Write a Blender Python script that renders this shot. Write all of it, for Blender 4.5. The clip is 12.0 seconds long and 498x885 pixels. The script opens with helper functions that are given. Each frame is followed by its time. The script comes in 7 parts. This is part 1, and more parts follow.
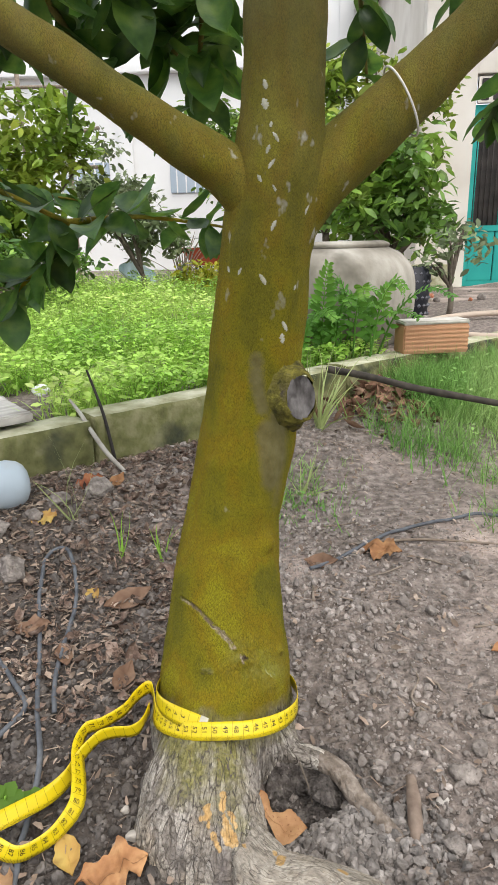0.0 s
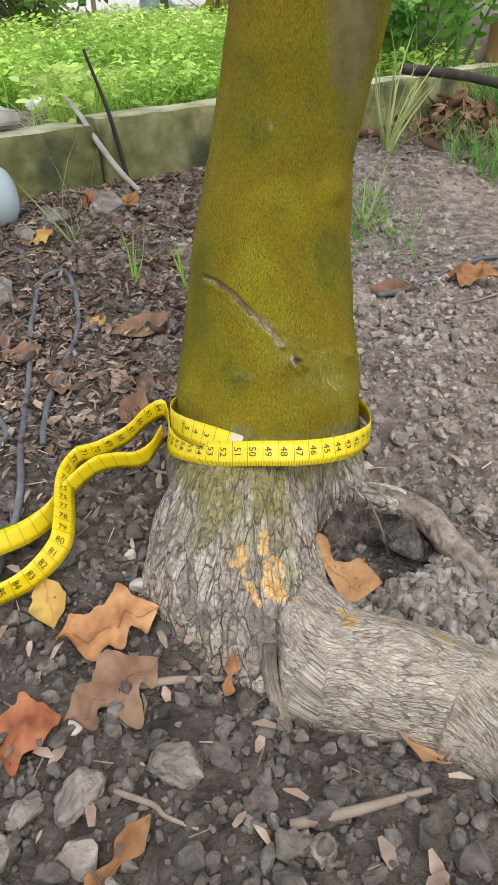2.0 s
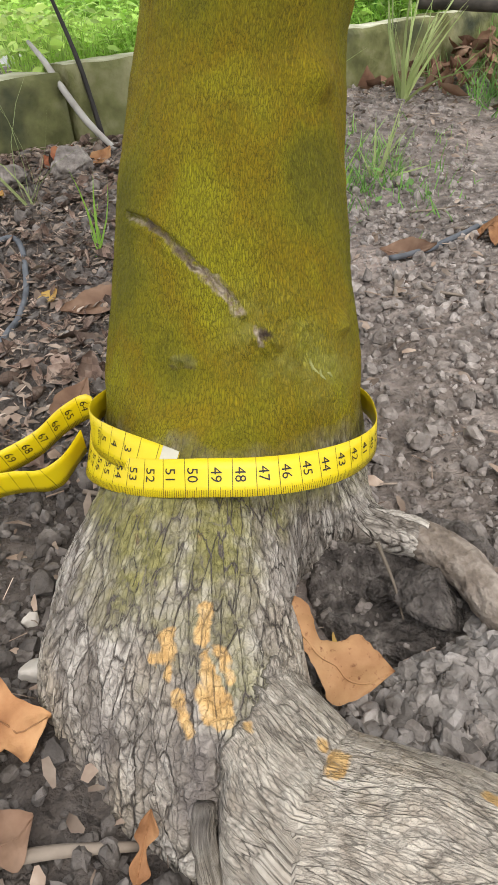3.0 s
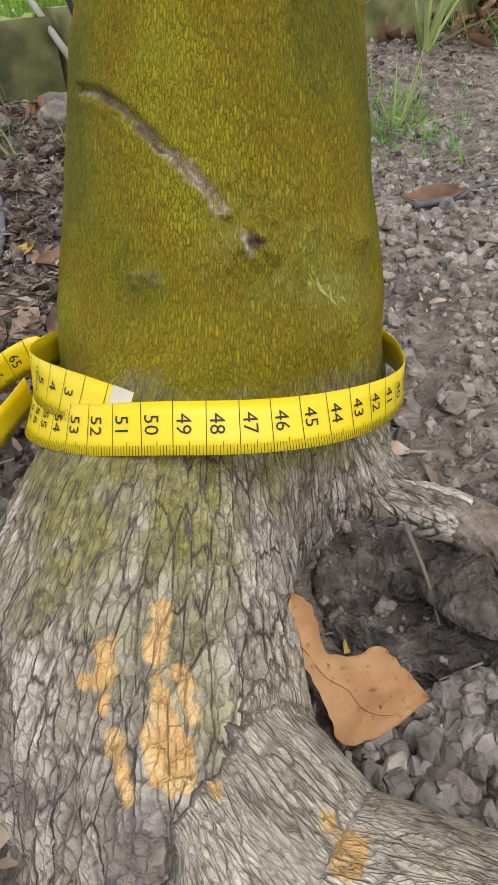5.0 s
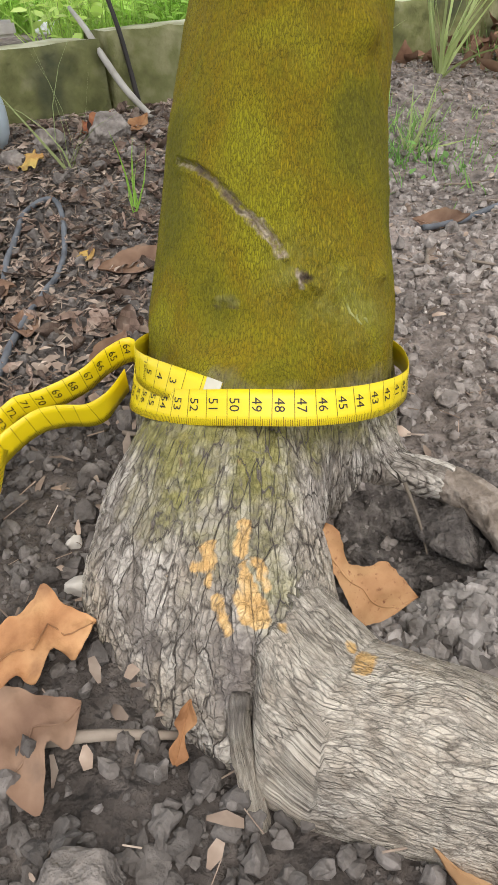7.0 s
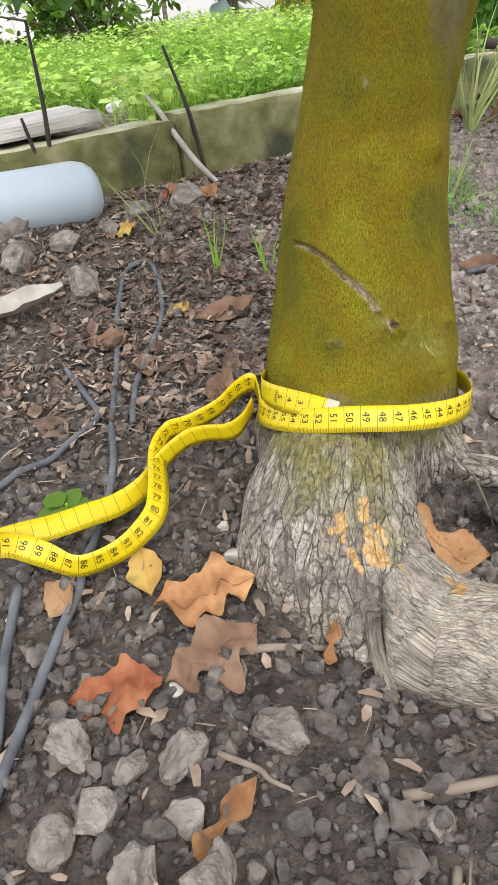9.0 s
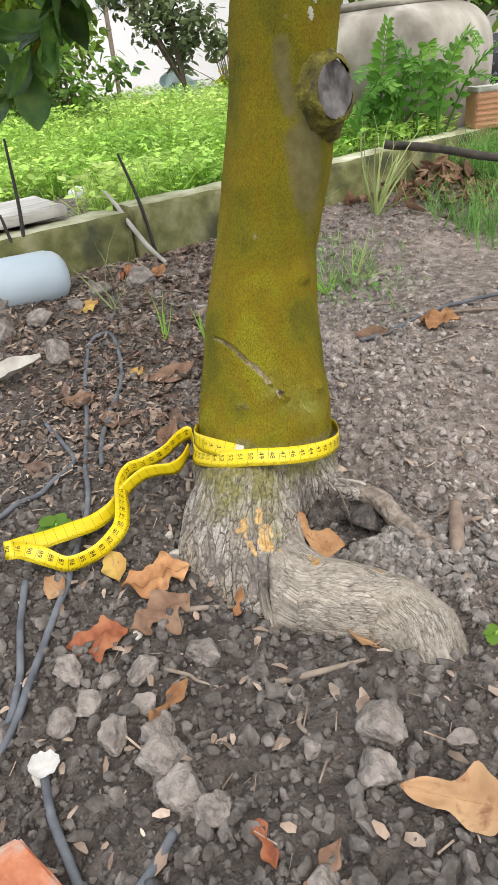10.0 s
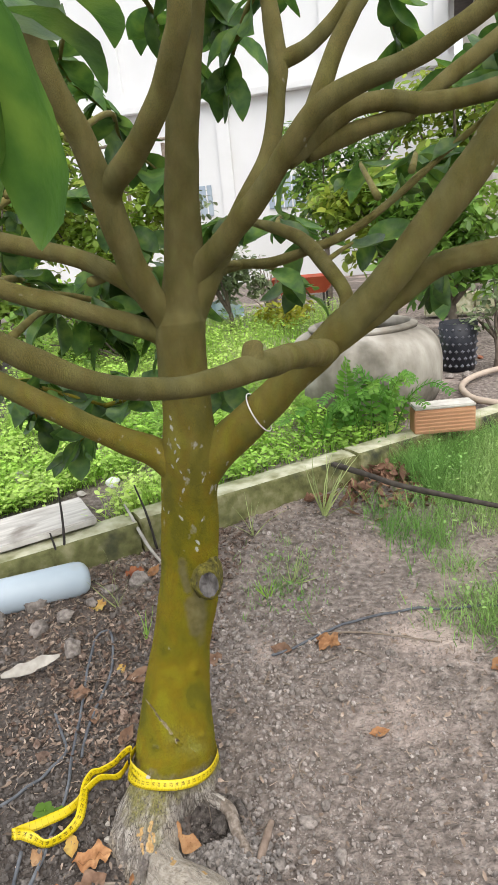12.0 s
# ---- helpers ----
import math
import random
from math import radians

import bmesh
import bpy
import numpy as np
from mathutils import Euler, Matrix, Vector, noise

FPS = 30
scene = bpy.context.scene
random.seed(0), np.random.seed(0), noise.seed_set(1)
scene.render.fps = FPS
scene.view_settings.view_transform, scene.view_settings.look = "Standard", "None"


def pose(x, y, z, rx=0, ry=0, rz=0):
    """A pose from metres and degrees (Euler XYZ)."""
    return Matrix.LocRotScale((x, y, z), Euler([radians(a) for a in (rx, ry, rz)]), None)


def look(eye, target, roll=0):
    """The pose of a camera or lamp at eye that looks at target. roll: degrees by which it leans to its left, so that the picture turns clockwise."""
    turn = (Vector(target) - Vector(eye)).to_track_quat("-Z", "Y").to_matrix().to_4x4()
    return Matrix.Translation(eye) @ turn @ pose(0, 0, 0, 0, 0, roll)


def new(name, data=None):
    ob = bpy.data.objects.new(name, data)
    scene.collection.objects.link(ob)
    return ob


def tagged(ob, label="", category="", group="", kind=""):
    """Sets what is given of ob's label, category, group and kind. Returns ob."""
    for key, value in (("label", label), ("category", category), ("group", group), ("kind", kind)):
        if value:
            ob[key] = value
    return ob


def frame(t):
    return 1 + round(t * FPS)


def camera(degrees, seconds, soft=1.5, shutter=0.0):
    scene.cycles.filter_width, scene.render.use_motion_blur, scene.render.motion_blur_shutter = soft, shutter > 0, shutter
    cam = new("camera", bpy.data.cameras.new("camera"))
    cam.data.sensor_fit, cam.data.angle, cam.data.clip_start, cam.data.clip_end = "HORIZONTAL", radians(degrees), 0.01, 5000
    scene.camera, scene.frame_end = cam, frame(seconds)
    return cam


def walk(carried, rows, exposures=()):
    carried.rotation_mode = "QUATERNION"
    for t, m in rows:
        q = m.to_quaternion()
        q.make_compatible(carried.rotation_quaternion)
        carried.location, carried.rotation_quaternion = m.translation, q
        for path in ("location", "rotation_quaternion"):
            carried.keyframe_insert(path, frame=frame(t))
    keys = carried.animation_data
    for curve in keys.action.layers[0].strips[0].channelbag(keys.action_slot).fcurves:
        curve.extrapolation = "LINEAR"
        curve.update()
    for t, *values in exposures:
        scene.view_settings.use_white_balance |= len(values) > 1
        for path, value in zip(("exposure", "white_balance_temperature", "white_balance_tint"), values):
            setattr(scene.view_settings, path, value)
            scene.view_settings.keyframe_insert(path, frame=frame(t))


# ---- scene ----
cam = camera(43.5, 12.0)
PATH = [
    (0, (0.093, 0.022, 0.512), (-0.029, 1.925, -0.091), -1.3),
    (0.5, (0.081, 0.047, 0.439), (-0.023, 1.879, -0.356), -1.1),
    (1, (0.073, 0.062, 0.398), (-0.07, 1.843, -0.501), -1.2),
    (1.5, (0.063, 0.095, 0.36), (-0.098, 1.799, -0.676), -0.5),
    (2, (0.069, 0.176, 0.313), (-0.167, 1.797, -0.835), -2.8),
    (2.5, (0.079, 0.262, 0.272), (-0.199, 1.849, -0.912), -5.0),
    (2.7, (0.086, 0.279, 0.261), (-0.2, 1.868, -0.92), -5.0),
    (4.3, (0.083, 0.35, 0.188), (-0.234, 1.909, -1.024), -4.8),
    (4.5, (0.084, 0.35, 0.188), (-0.242, 1.909, -1.021), -4.9),
    (5, (0.085, 0.349, 0.187), (-0.249, 1.911, -1.017), -5.5),
    (5.5, (0.083, 0.349, 0.188), (-0.249, 1.91, -1.018), -5.1),
    (6, (0.083, 0.348, 0.188), (-0.262, 1.917, -1.003), -5.6),
    (6.5, (0.074, 0.335, 0.202), (-0.313, 1.9, -0.981), -4.9),
    (7, (0.08, 0.272, 0.235), (-0.268, 1.819, -0.984), -4.1),
    (7.2, (0.094, 0.243, 0.237), (-0.209, 1.782, -1.004), -4.2),
    (8.8, (0.04, 0.198, 0.273), (-0.432, 1.769, -0.872), -6.9),
    (9, (0.053, 0.168, 0.29), (-0.406, 1.758, -0.832), -7.7),
    (9.5, (0.095, 0.092, 0.365), (-0.208, 1.747, -0.715), -6.1),
    (10, (0.12, 0.017, 0.388), (-0.216, 1.699, -0.643), -6.8),
    (10.5, (0.184, -0.067, 0.496), (-0.21, 1.611, -0.518), -8.6),
    (11, (0.229, -0.112, 0.679), (-0.152, 1.664, -0.158), -5.4),
    (11.5, (0.337, -0.154, 0.792), (-0.057, 1.635, -0.011), -4.8),
    (12, (0.439, -0.226, 0.909), (-0.057, 1.61, 0.291), -5.8),
]
walk(cam, [(t, look(eye, target, roll)) for t, eye, target, roll in PATH], [(0, 0.66), (1.2, 0.64), (2.7, 0.72), (4.3, 0.54), (6.0, 0.54), (7.2, 0.74), (9.5, 0.78), (11, 0.82), (12, 0.68)])

# ---- light ----
SUN_TURN, SUN_UP = radians(150), radians(58)
world = bpy.data.worlds.new("overcast_sky")
scene.world = world
world.use_nodes = True
wn, wl = world.node_tree.nodes, world.node_tree.links
sky = wn.new("ShaderNodeTexSky")
sky.sky_type, sky.sun_disc = "NISHITA", False
sky.sun_elevation, sky.sun_rotation = SUN_UP, SUN_TURN
sky.dust_density, sky.air_density = 4.0, 0.7
haze = wn.new("ShaderNodeMix")
haze.data_type = "RGBA"
haze.inputs["Factor"].default_value = 0.65
haze.inputs[7].default_value = (9.0, 9.4, 9.8, 1)
wl.new(sky.outputs[0], haze.inputs[6])
wl.new(haze.outputs[2], wn["Background"].inputs[0])
wn["Background"].inputs[1].default_value = 0.12
sun = new("sun", bpy.data.lights.new("sun", "SUN"))
sun.data.energy, sun.data.angle, sun.data.color = 1.3, radians(60), (1.0, 0.96, 0.9)
sun.matrix_world = look((0, 0, 0), (-math.sin(SUN_TURN) * math.cos(SUN_UP), -math.cos(SUN_TURN) * math.cos(SUN_UP), -math.sin(SUN_UP)))


# ---- materials ----
def ramp_mat(name, colours, scale=20.0, detail=6.0, rough=0.8, bump=0.3, bump_scale=80.0, depth=0.004, stretch=(1, 1, 1), stains=None, per_object=0.0, per_island=0.0, metal=0.0, spec=0.3, coords="Object", transmit=0.0, toned=None):
    """Colours spread over a noise, stained by a wider one, with relief."""
    m = bpy.data.materials.new(name)
    m.use_nodes = True
    n, l = m.node_tree.nodes, m.node_tree.links
    b = n["Principled BSDF"]
    tc = n.new("ShaderNodeTexCoord")
    mp = n.new("ShaderNodeMapping")
    mp.inputs["Scale"].default_value = stretch
    l.new(tc.outputs[coords], mp.inputs[0])
    no = n.new("ShaderNodeTexNoise")
    no.inputs["Scale"].default_value, no.inputs["Detail"].default_value = scale, detail
    l.new(mp.outputs[0], no.inputs["Vector"])
    cr = n.new("ShaderNodeValToRGB")
    el = cr.color_ramp.elements
    for i, c in enumerate(colours):
        p = 0.3 + 0.4 * i / max(1, len(colours) - 1)
        e = el[i] if i < 2 else el.new(p)
        e.position, e.color = p, (*c, 1)
    l.new(no.outputs["Fac"], cr.inputs[0])
    out = cr.outputs[0]
    if stains:
        n2 = n.new("ShaderNodeTexNoise")
        n2.inputs["Scale"].default_value, n2.inputs["Detail"].default_value = stains[1], 4.0
        l.new(tc.outputs[coords], n2.inputs["Vector"])
        r2 = n.new("ShaderNodeMapRange")
        r2.inputs[1].default_value, r2.inputs[2].default_value = stains[2], stains[2] + 0.15
        l.new(n2.outputs["Fac"], r2.inputs[0])
        mx = n.new("ShaderNodeMix")
        mx.data_type = "RGBA"
        mx.inputs[7].default_value = (*stains[0], 1)
        l.new(r2.outputs[0], mx.inputs["Factor"])
        l.new(out, mx.inputs[6])
        out = mx.outputs[2]
    if toned:
        # value scaled by place: darker to the front left, lighter to the back right
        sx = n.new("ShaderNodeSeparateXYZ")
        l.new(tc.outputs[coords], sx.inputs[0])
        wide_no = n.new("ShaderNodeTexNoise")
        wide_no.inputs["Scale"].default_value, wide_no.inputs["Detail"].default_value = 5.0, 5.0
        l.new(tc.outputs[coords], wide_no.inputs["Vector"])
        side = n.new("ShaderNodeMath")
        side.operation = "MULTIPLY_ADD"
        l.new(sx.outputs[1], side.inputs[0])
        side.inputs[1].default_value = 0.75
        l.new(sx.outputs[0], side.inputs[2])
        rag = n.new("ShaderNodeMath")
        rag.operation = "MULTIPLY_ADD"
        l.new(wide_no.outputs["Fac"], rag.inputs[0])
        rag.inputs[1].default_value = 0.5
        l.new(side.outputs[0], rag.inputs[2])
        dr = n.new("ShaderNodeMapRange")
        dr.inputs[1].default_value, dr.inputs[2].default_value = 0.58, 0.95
        dr.inputs[3].default_value, dr.inputs[4].default_value = toned
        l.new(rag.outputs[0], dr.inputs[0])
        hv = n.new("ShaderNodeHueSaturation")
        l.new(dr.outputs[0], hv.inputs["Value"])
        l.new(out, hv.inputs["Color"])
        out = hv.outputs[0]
    if per_object or per_island:
        src = n.new("ShaderNodeObjectInfo").outputs["Random"] if per_object else n.new("ShaderNodeNewGeometry").outputs["Random Per Island"]
        mr = n.new("ShaderNodeMapRange")
        mr.inputs[3].default_value, mr.inputs[4].default_value = 1 - (per_object or per_island), 1 + (per_object or per_island)
        l.new(src, mr.inputs[0])
        hs = n.new("ShaderNodeHueSaturation")
        l.new(mr.outputs[0], hs.inputs["Value"])
        l.new(out, hs.inputs["Color"])
        out = hs.outputs[0]
    l.new(out, b.inputs["Base Color"])
    b.inputs["Roughness"].default_value, b.inputs["Metallic"].default_value = rough, metal
    b.inputs["Specular IOR Level"].default_value = spec
    if bump:
        n3 = n.new("ShaderNodeTexNoise")
        n3.inputs["Scale"].default_value, n3.inputs["Detail"].default_value = bump_scale, 8.0
        l.new(mp.outputs[0], n3.inputs["Vector"])
        bp = n.new("ShaderNodeBump")
        bp.inputs["Strength"].default_value, bp.inputs["Distance"].default_value = bump, depth
        l.new(n3.outputs["Fac"], bp.inputs["Height"])
        l.new(bp.outputs[0], b.inputs["Normal"])
    if transmit:
        tr = n.new("ShaderNodeBsdfTranslucent")
        l.new(out, tr.inputs[0])
        ms = n.new("ShaderNodeMixShader")
        ms.inputs[0].default_value = transmit
        l.new(b.outputs[0], ms.inputs[1])
        l.new(tr.outputs[0], ms.inputs[2])
        l.new(ms.outputs[0], n["Material Output"].inputs[0])
    return m


def bark_mat(name, limb=False):
    """Olive algae film over finely cracked bark; grey plated bark at the foot; pale lichen at the fork; browner limbs."""
    m = bpy.data.materials.new(name)
    m.use_nodes = True
    n, l = m.node_tree.nodes, m.node_tree.links
    b = n["Principled BSDF"]
    geo = n.new("ShaderNodeNewGeometry")
    sep = n.new("ShaderNodeSeparateXYZ")
    l.new(geo.outputs["Position"], sep.inputs[0])
    if limb:
        along = geo.outputs["Position"]
    else:
        at = n.new("ShaderNodeAttribute")
        at.attribute_name = "grain"
        along = at.outputs["Vector"]

    def mapped(src, stretch):
        mp = n.new("ShaderNodeMapping")
        mp.inputs["Scale"].default_value = stretch
        l.new(src, mp.inputs[0])
        return mp.outputs[0]

    def noise_tex(scale, detail, stretch=(1, 1, 1)):
        t = n.new("ShaderNodeTexNoise")
        t.inputs["Scale"].default_value, t.inputs["Detail"].default_value = scale, detail
        l.new(mapped(geo.outputs["Position"], stretch), t.inputs["Vector"])
        return t.outputs["Fac"]

    def vmath(op, p, q):
        x = n.new("ShaderNodeVectorMath")
        x.operation = op
        for i, v in enumerate((p, q)):
            if isinstance(v, tuple):
                x.inputs[i].default_value = v
            elif v is not None:
                l.new(v, x.inputs[i])
        return x

    def ramp(fac, *stops):
        c = n.new("ShaderNodeValToRGB")
        for i, (p, col) in enumerate(stops):
            e = c.color_ramp.elements[i] if i < 2 else c.color_ramp.elements.new(p)
            e.position, e.color = p, (*col, 1)
        l.new(fac, c.inputs[0])
        return c.outputs[0]

    def mixc(fac, p, q):
        x = n.new("ShaderNodeMix")
        x.data_type = "RGBA"
        l.new(fac, x.inputs["Factor"])
        l.new(p, x.inputs[6])
        l.new(q, x.inputs[7])
        return x.outputs[2]

    def maths(op, p, q):
        x = n.new("ShaderNodeMath")
        x.operation = op
        for i, v in enumerate((p, q)):
            if isinstance(v, (int, float)):
                x.inputs[i].default_value = v
            else:
                l.new(v, x.inputs[i])
        return x.outputs[0]

    def span(v, lo, hi, to0=0.0, to1=1.0):
        x = n.new("ShaderNodeMapRange")
        x.inputs[1].default_value, x.inputs[2].default_value = lo, hi
        x.inputs[3].default_value, x.inputs[4].default_value = to0, to1
        l.new(v, x.inputs[0])
        return x.outputs[0]

    def plates(stretch, warp, warp_scale):
        """Cells along the grain: distance to the crack between them, and a random value for each."""
        wn = n.new("ShaderNodeTexNoise")
        wn.inputs["Scale"].default_value, wn.inputs["Detail"].default_value = warp_scale, 4.0
        src = mapped(along, stretch)
        l.new(src, wn.inputs["Vector"])
        off = vmath("SCALE", vmath("SUBTRACT", wn.outputs["Color"], (0.5, 0.5, 0.5)).outputs[0], None)
        off.inputs["Scale"].default_value = warp
        where = vmath("ADD", src, off.outputs[0]).outputs[0]
        d = n.new("ShaderNodeTexVoronoi")
        d.feature = "DISTANCE_TO_EDGE"
        c = n.new("ShaderNodeTexVoronoi")
        for t in (d, c):
            t.inputs["Scale"].default_value = 1.0
            l.new(where, t.inputs["Vector"])
        s = n.new("ShaderNodeSeparateColor")
        l.new(c.outputs["Color"], s.inputs[0])
        return d.outputs["Distance"], s.outputs[0]

    z = sep.outputs[2]
    zn = maths("ADD", z, maths("MULTIPLY", maths("SUBTRACT", noise_tex(34, 5, (1, 1, 0.5)), 0.5), 0.05))
    # grey plated bark
    if limb:
        d1, c1 = plates((190, 190, 60), 0.9, 1.3)
        d2, c2 = plates((420, 420, 150), 0.9, 1.2)
        gap = span(noise_tex(60, 3), 0.35, 0.65, 0.03, 0.15)
        e1 = maths("MINIMUM", 1.0, maths("ADD", maths("DIVIDE", d1, gap), span(noise_tex(150, 4), 0.46, 0.66, 0.0, 0.6)))
        e2 = span(d2, 0.0, 0.10)
    else:
        split = n.new("ShaderNodeSeparateXYZ")
        l.new(along, split.inputs[0])
        d1, c1 = plates((350, 42, 0), 0.38, 2.4)
        d2, c2 = plates((720, 130, 0), 0.45, 2.0)
        gap = span(noise_tex(60, 3), 0.35, 0.65, 0.03, 0.13)
        e1 = maths("MINIMUM", 1.0, maths("ADD", maths("DIVIDE", d1, gap), span(noise_tex(120, 4), 0.48, 0.64, 0.0, 0.75)))
        e1 = maths("MINIMUM", span(split.outputs[2], 0.0, 0.9, 0.25, 1.0), e1)
        e2 = span(d2, 0.0, 0.10)
    grey = ramp(maths("ADD", maths("MULTIPLY", c1, 0.45), maths("MULTIPLY", noise_tex(300, 6, (1, 1, 0.4)), 0.55)), (0.25, (0.215, 0.185, 0.155)), (0.48, (0.36, 0.32, 0.275)), (0.75, (0.55, 0.50, 0.435)))
    tan = ramp(noise_tex(150, 6), (0.3, (0.34, 0.26, 0.17)), (0.7, (0.50, 0.42, 0.30)))
    grey = mixc(maths("MULTIPLY", span(noise_tex(16, 4), 0.5, 0.66), 0.55), grey, tan)
    soot = ramp(noise_tex(120, 4), (0.3, (0.13, 0.11, 0.10)), (0.7, (0.22, 0.19, 0.17)))
    grey = mixc(maths("MULTIPLY", span(noise_tex(21, 3), 0.60, 0.70), 0.5), grey, soot)
    deep = ramp(noise_tex(80, 3), (0.3, (0.045, 0.036, 0.029)), (0.7, (0.12, 0.098, 0.08)))
    crack = maths("MULTIPLY", e1, maths("ADD", 0.62, maths("MULTIPLY", e2, 0.38)))
    plated = mixc(crack, deep, grey)
    # olive film
    d3, c3 = plates((820, 300, 0) if not limb else (700, 700, 260), 1.1, 1.7)
    e3 = span(d3, 0.0, 0.12)
    olive = ramp(noise_tex(22, 7, (1, 1, 0.6)), (0.36, (0.128, 0.122, 0.006)), (0.45, (0.222, 0.190, 0.004)), (0.54, (0.262, 0.172, 0.003)), (0.66, (0.325, 0.292, 0.008)))
    pale_grain = ramp(noise_tex(500, 3), (0.4, (0.17, 0.15, 0.008)), (0.66, (0.33, 0.31, 0.05)))
    olive = mixc(maths("MULTIPLY", maths("MULTIPLY", span(noise_tex(34, 4), 0.42, 0.68), span(c3, 0.2, 1.0)), 0.40), olive, pale_grain)
    dark_olive = ramp(noise_tex(60, 3), (0.3, (0.045, 0.038, 0.002)), (0.7, (0.085, 0.068, 0.004)))
    worn = span(noise_tex(90, 4), 0.35, 0.65, 0.42, 0.0)
    olive = mixc(maths("MAXIMUM", worn, e3), dark_olive, olive)
    fine = ramp(noise_tex(700, 5, (1, 1, 0.6)), (0.34, (0.11, 0.094, 0.004)), (0.62, (0.33, 0.29, 0.012)))
    soft = n.new("ShaderNodeValue")
    soft.outputs[0].default_value = 0.22
    olive = mixc(soft.outputs[0], olive, fine)
    moss = ramp(noise_tex(240, 6), (0.3, (0.105, 0.098, 0.018)), (0.7, (0.30, 0.27, 0.085)))
    lean = maths("ADD", zn, maths("MULTIPLY", maths("MAXIMUM", maths("SUBTRACT", sep.outputs[1], 0.51), -0.02), 0.30))
    if limb:
        off_root = span(z, 0.0, 0.01)
    else:
        gs = n.new("ShaderNodeSeparateXYZ")
        l.new(along, gs.inputs[0])
        off_root = span(gs.outputs[0], 1.0, 1.1, 1.0, 0.0)
        bleached = ramp(noise_tex(130, 6), (0.3, (0.42, 0.35, 0.27)), (0.7, (0.66, 0.59, 0.49)))
        plated = mixc(maths("MULTIPLY", maths("SUBTRACT", 1.0, off_root), maths("MULTIPLY", span(crack, 0.0, 1.0, 0.40, 1.0), span(noise_tex(18, 4), 0.35, 0.6, 0.25, 0.8))), plated, bleached)
    spots = maths("MULTIPLY", maths("MULTIPLY", span(noise_tex(70, 5), 0.30, 0.52, 0.35, 1.0), 0.88), span(crack, 0.15, 0.5))
    mossy = mixc(maths("MULTIPLY", off_root, spots), plated, moss)
    col = mixc(span(lean, 0.034, 0.052), plated, mossy)
    above = span(lean, 0.066, 0.080)
    col = mixc(above, col, olive)
    # scraped places: inner bark, and the healed scar
    wob = vmath("SCALE", vmath("SUBTRACT", None, (0.5, 0.5, 0.5)).outputs[0], None)
    wt = n.new("ShaderNodeTexNoise")
    wt.inputs["Scale"].default_value, wt.inputs["Detail"].default_value = 190, 5.0
    l.new(geo.outputs["Position"], wt.inputs["Vector"])
    l.new(wt.outputs["Color"], wob.inputs[0].links[0].from_node.inputs[0])
    wob.inputs["Scale"].default_value = 0.006
    place = vmath("ADD", geo.outputs["Position"], wob.outputs[0]).outputs[0]

    def rod(p, q, r, soft=0.0008):
        """1 inside a rod of half-thickness r from p to q."""
        pq = [y - x for x, y in zip(p, q)]
        rel = vmath("SUBTRACT", place, tuple(p)).outputs[0]
        k = maths("DIVIDE", vmath("DOT_PRODUCT", rel, tuple(pq)).outputs["Value"], sum(v * v for v in pq))
        cl = n.new("ShaderNodeClamp")
        l.new(k, cl.inputs[0])
        sc = vmath("SCALE", tuple(pq), None)
        l.new(cl.outputs[0], sc.inputs["Scale"])
        return span(vmath("DISTANCE", rel, sc.outputs[0]).outputs["Value"], r - soft, r + soft, 1.0, 0.0)

    def union(masks):
        out = masks[0]
        for k in masks[1:]:
            out = maths("MAXIMUM", out, k)
        return out

    if not limb:
        green = ramp(noise_tex(260, 6), (0.3, (0.13, 0.14, 0.02)), (0.7, (0.33, 0.33, 0.09)))
        col = mixc(maths("MULTIPLY", rod((0.048, 0.557, 0.114), (0.080, 0.566, 0.092), 0.016, 0.013), span(noise_tex(60, 5), 0.35, 0.6, 0.10, 0.50)), col, green)
        bared = union([rod(p, q, r * 0.95, 0.0006) for p, q, r in BARED])
        rusty = ramp(noise_tex(160, 5), (0.3, (0.20, 0.10, 0.045)), (0.7, (0.46, 0.30, 0.17)))
        col = mixc(maths("MULTIPLY", union([rod(p, q, r) for p, q, r in RUSTY]), 0.8), col, rusty)
        col = mixc(maths("MULTIPLY", union([rod((0.040, 0.400, 0.036), (0.041, 0.386, 0.025), 0.008, 0.006), rod((-0.003, 0.410, 0.019), (-0.008, 0.404, 0.004), 0.009, 0.007)]), span(noise_tex(90, 5), 0.35, 0.6, 0.2, 0.9)), col, soot)
        inner = ramp(noise_tex(140, 6), (0.3, (0.46, 0.27, 0.10)), (0.55, (0.61, 0.39, 0.165)), (0.75, (0.66, 0.48, 0.27)))
        col = mixc(maths("MULTIPLY", bared, span(e1, 0.1, 0.5, 0.55, 1.0)), col, inner)
        scar_pale = ramp(noise_tex(320, 4), (0.3, (0.20, 0.135, 0.085)), (0.68, (0.50, 0.42, 0.32)))
        scar_dark = ramp(noise_tex(200, 4), (0.3, (0.045, 0.03, 0.018)), (0.7, (0.14, 0.10, 0.07)))
        col = mixc(maths("MULTIPLY", union([rod(p, q, w, 0.0010) for p, q, w in zip(SCAR[:-1], SCAR[1:], (0.0012, 0.0013, 0.0015, 0.0018, 0.0022, 0.0026, 0.0026))]), span(noise_tex(420, 4), 0.35, 0.55, 0.35, 0.95)), col, scar_pale)
        col = mixc(union([rod(p, q, 0.0013, 0.0009) for p, q in zip(SCAR[1:4], SCAR[2:5])]), col, scar_dark)
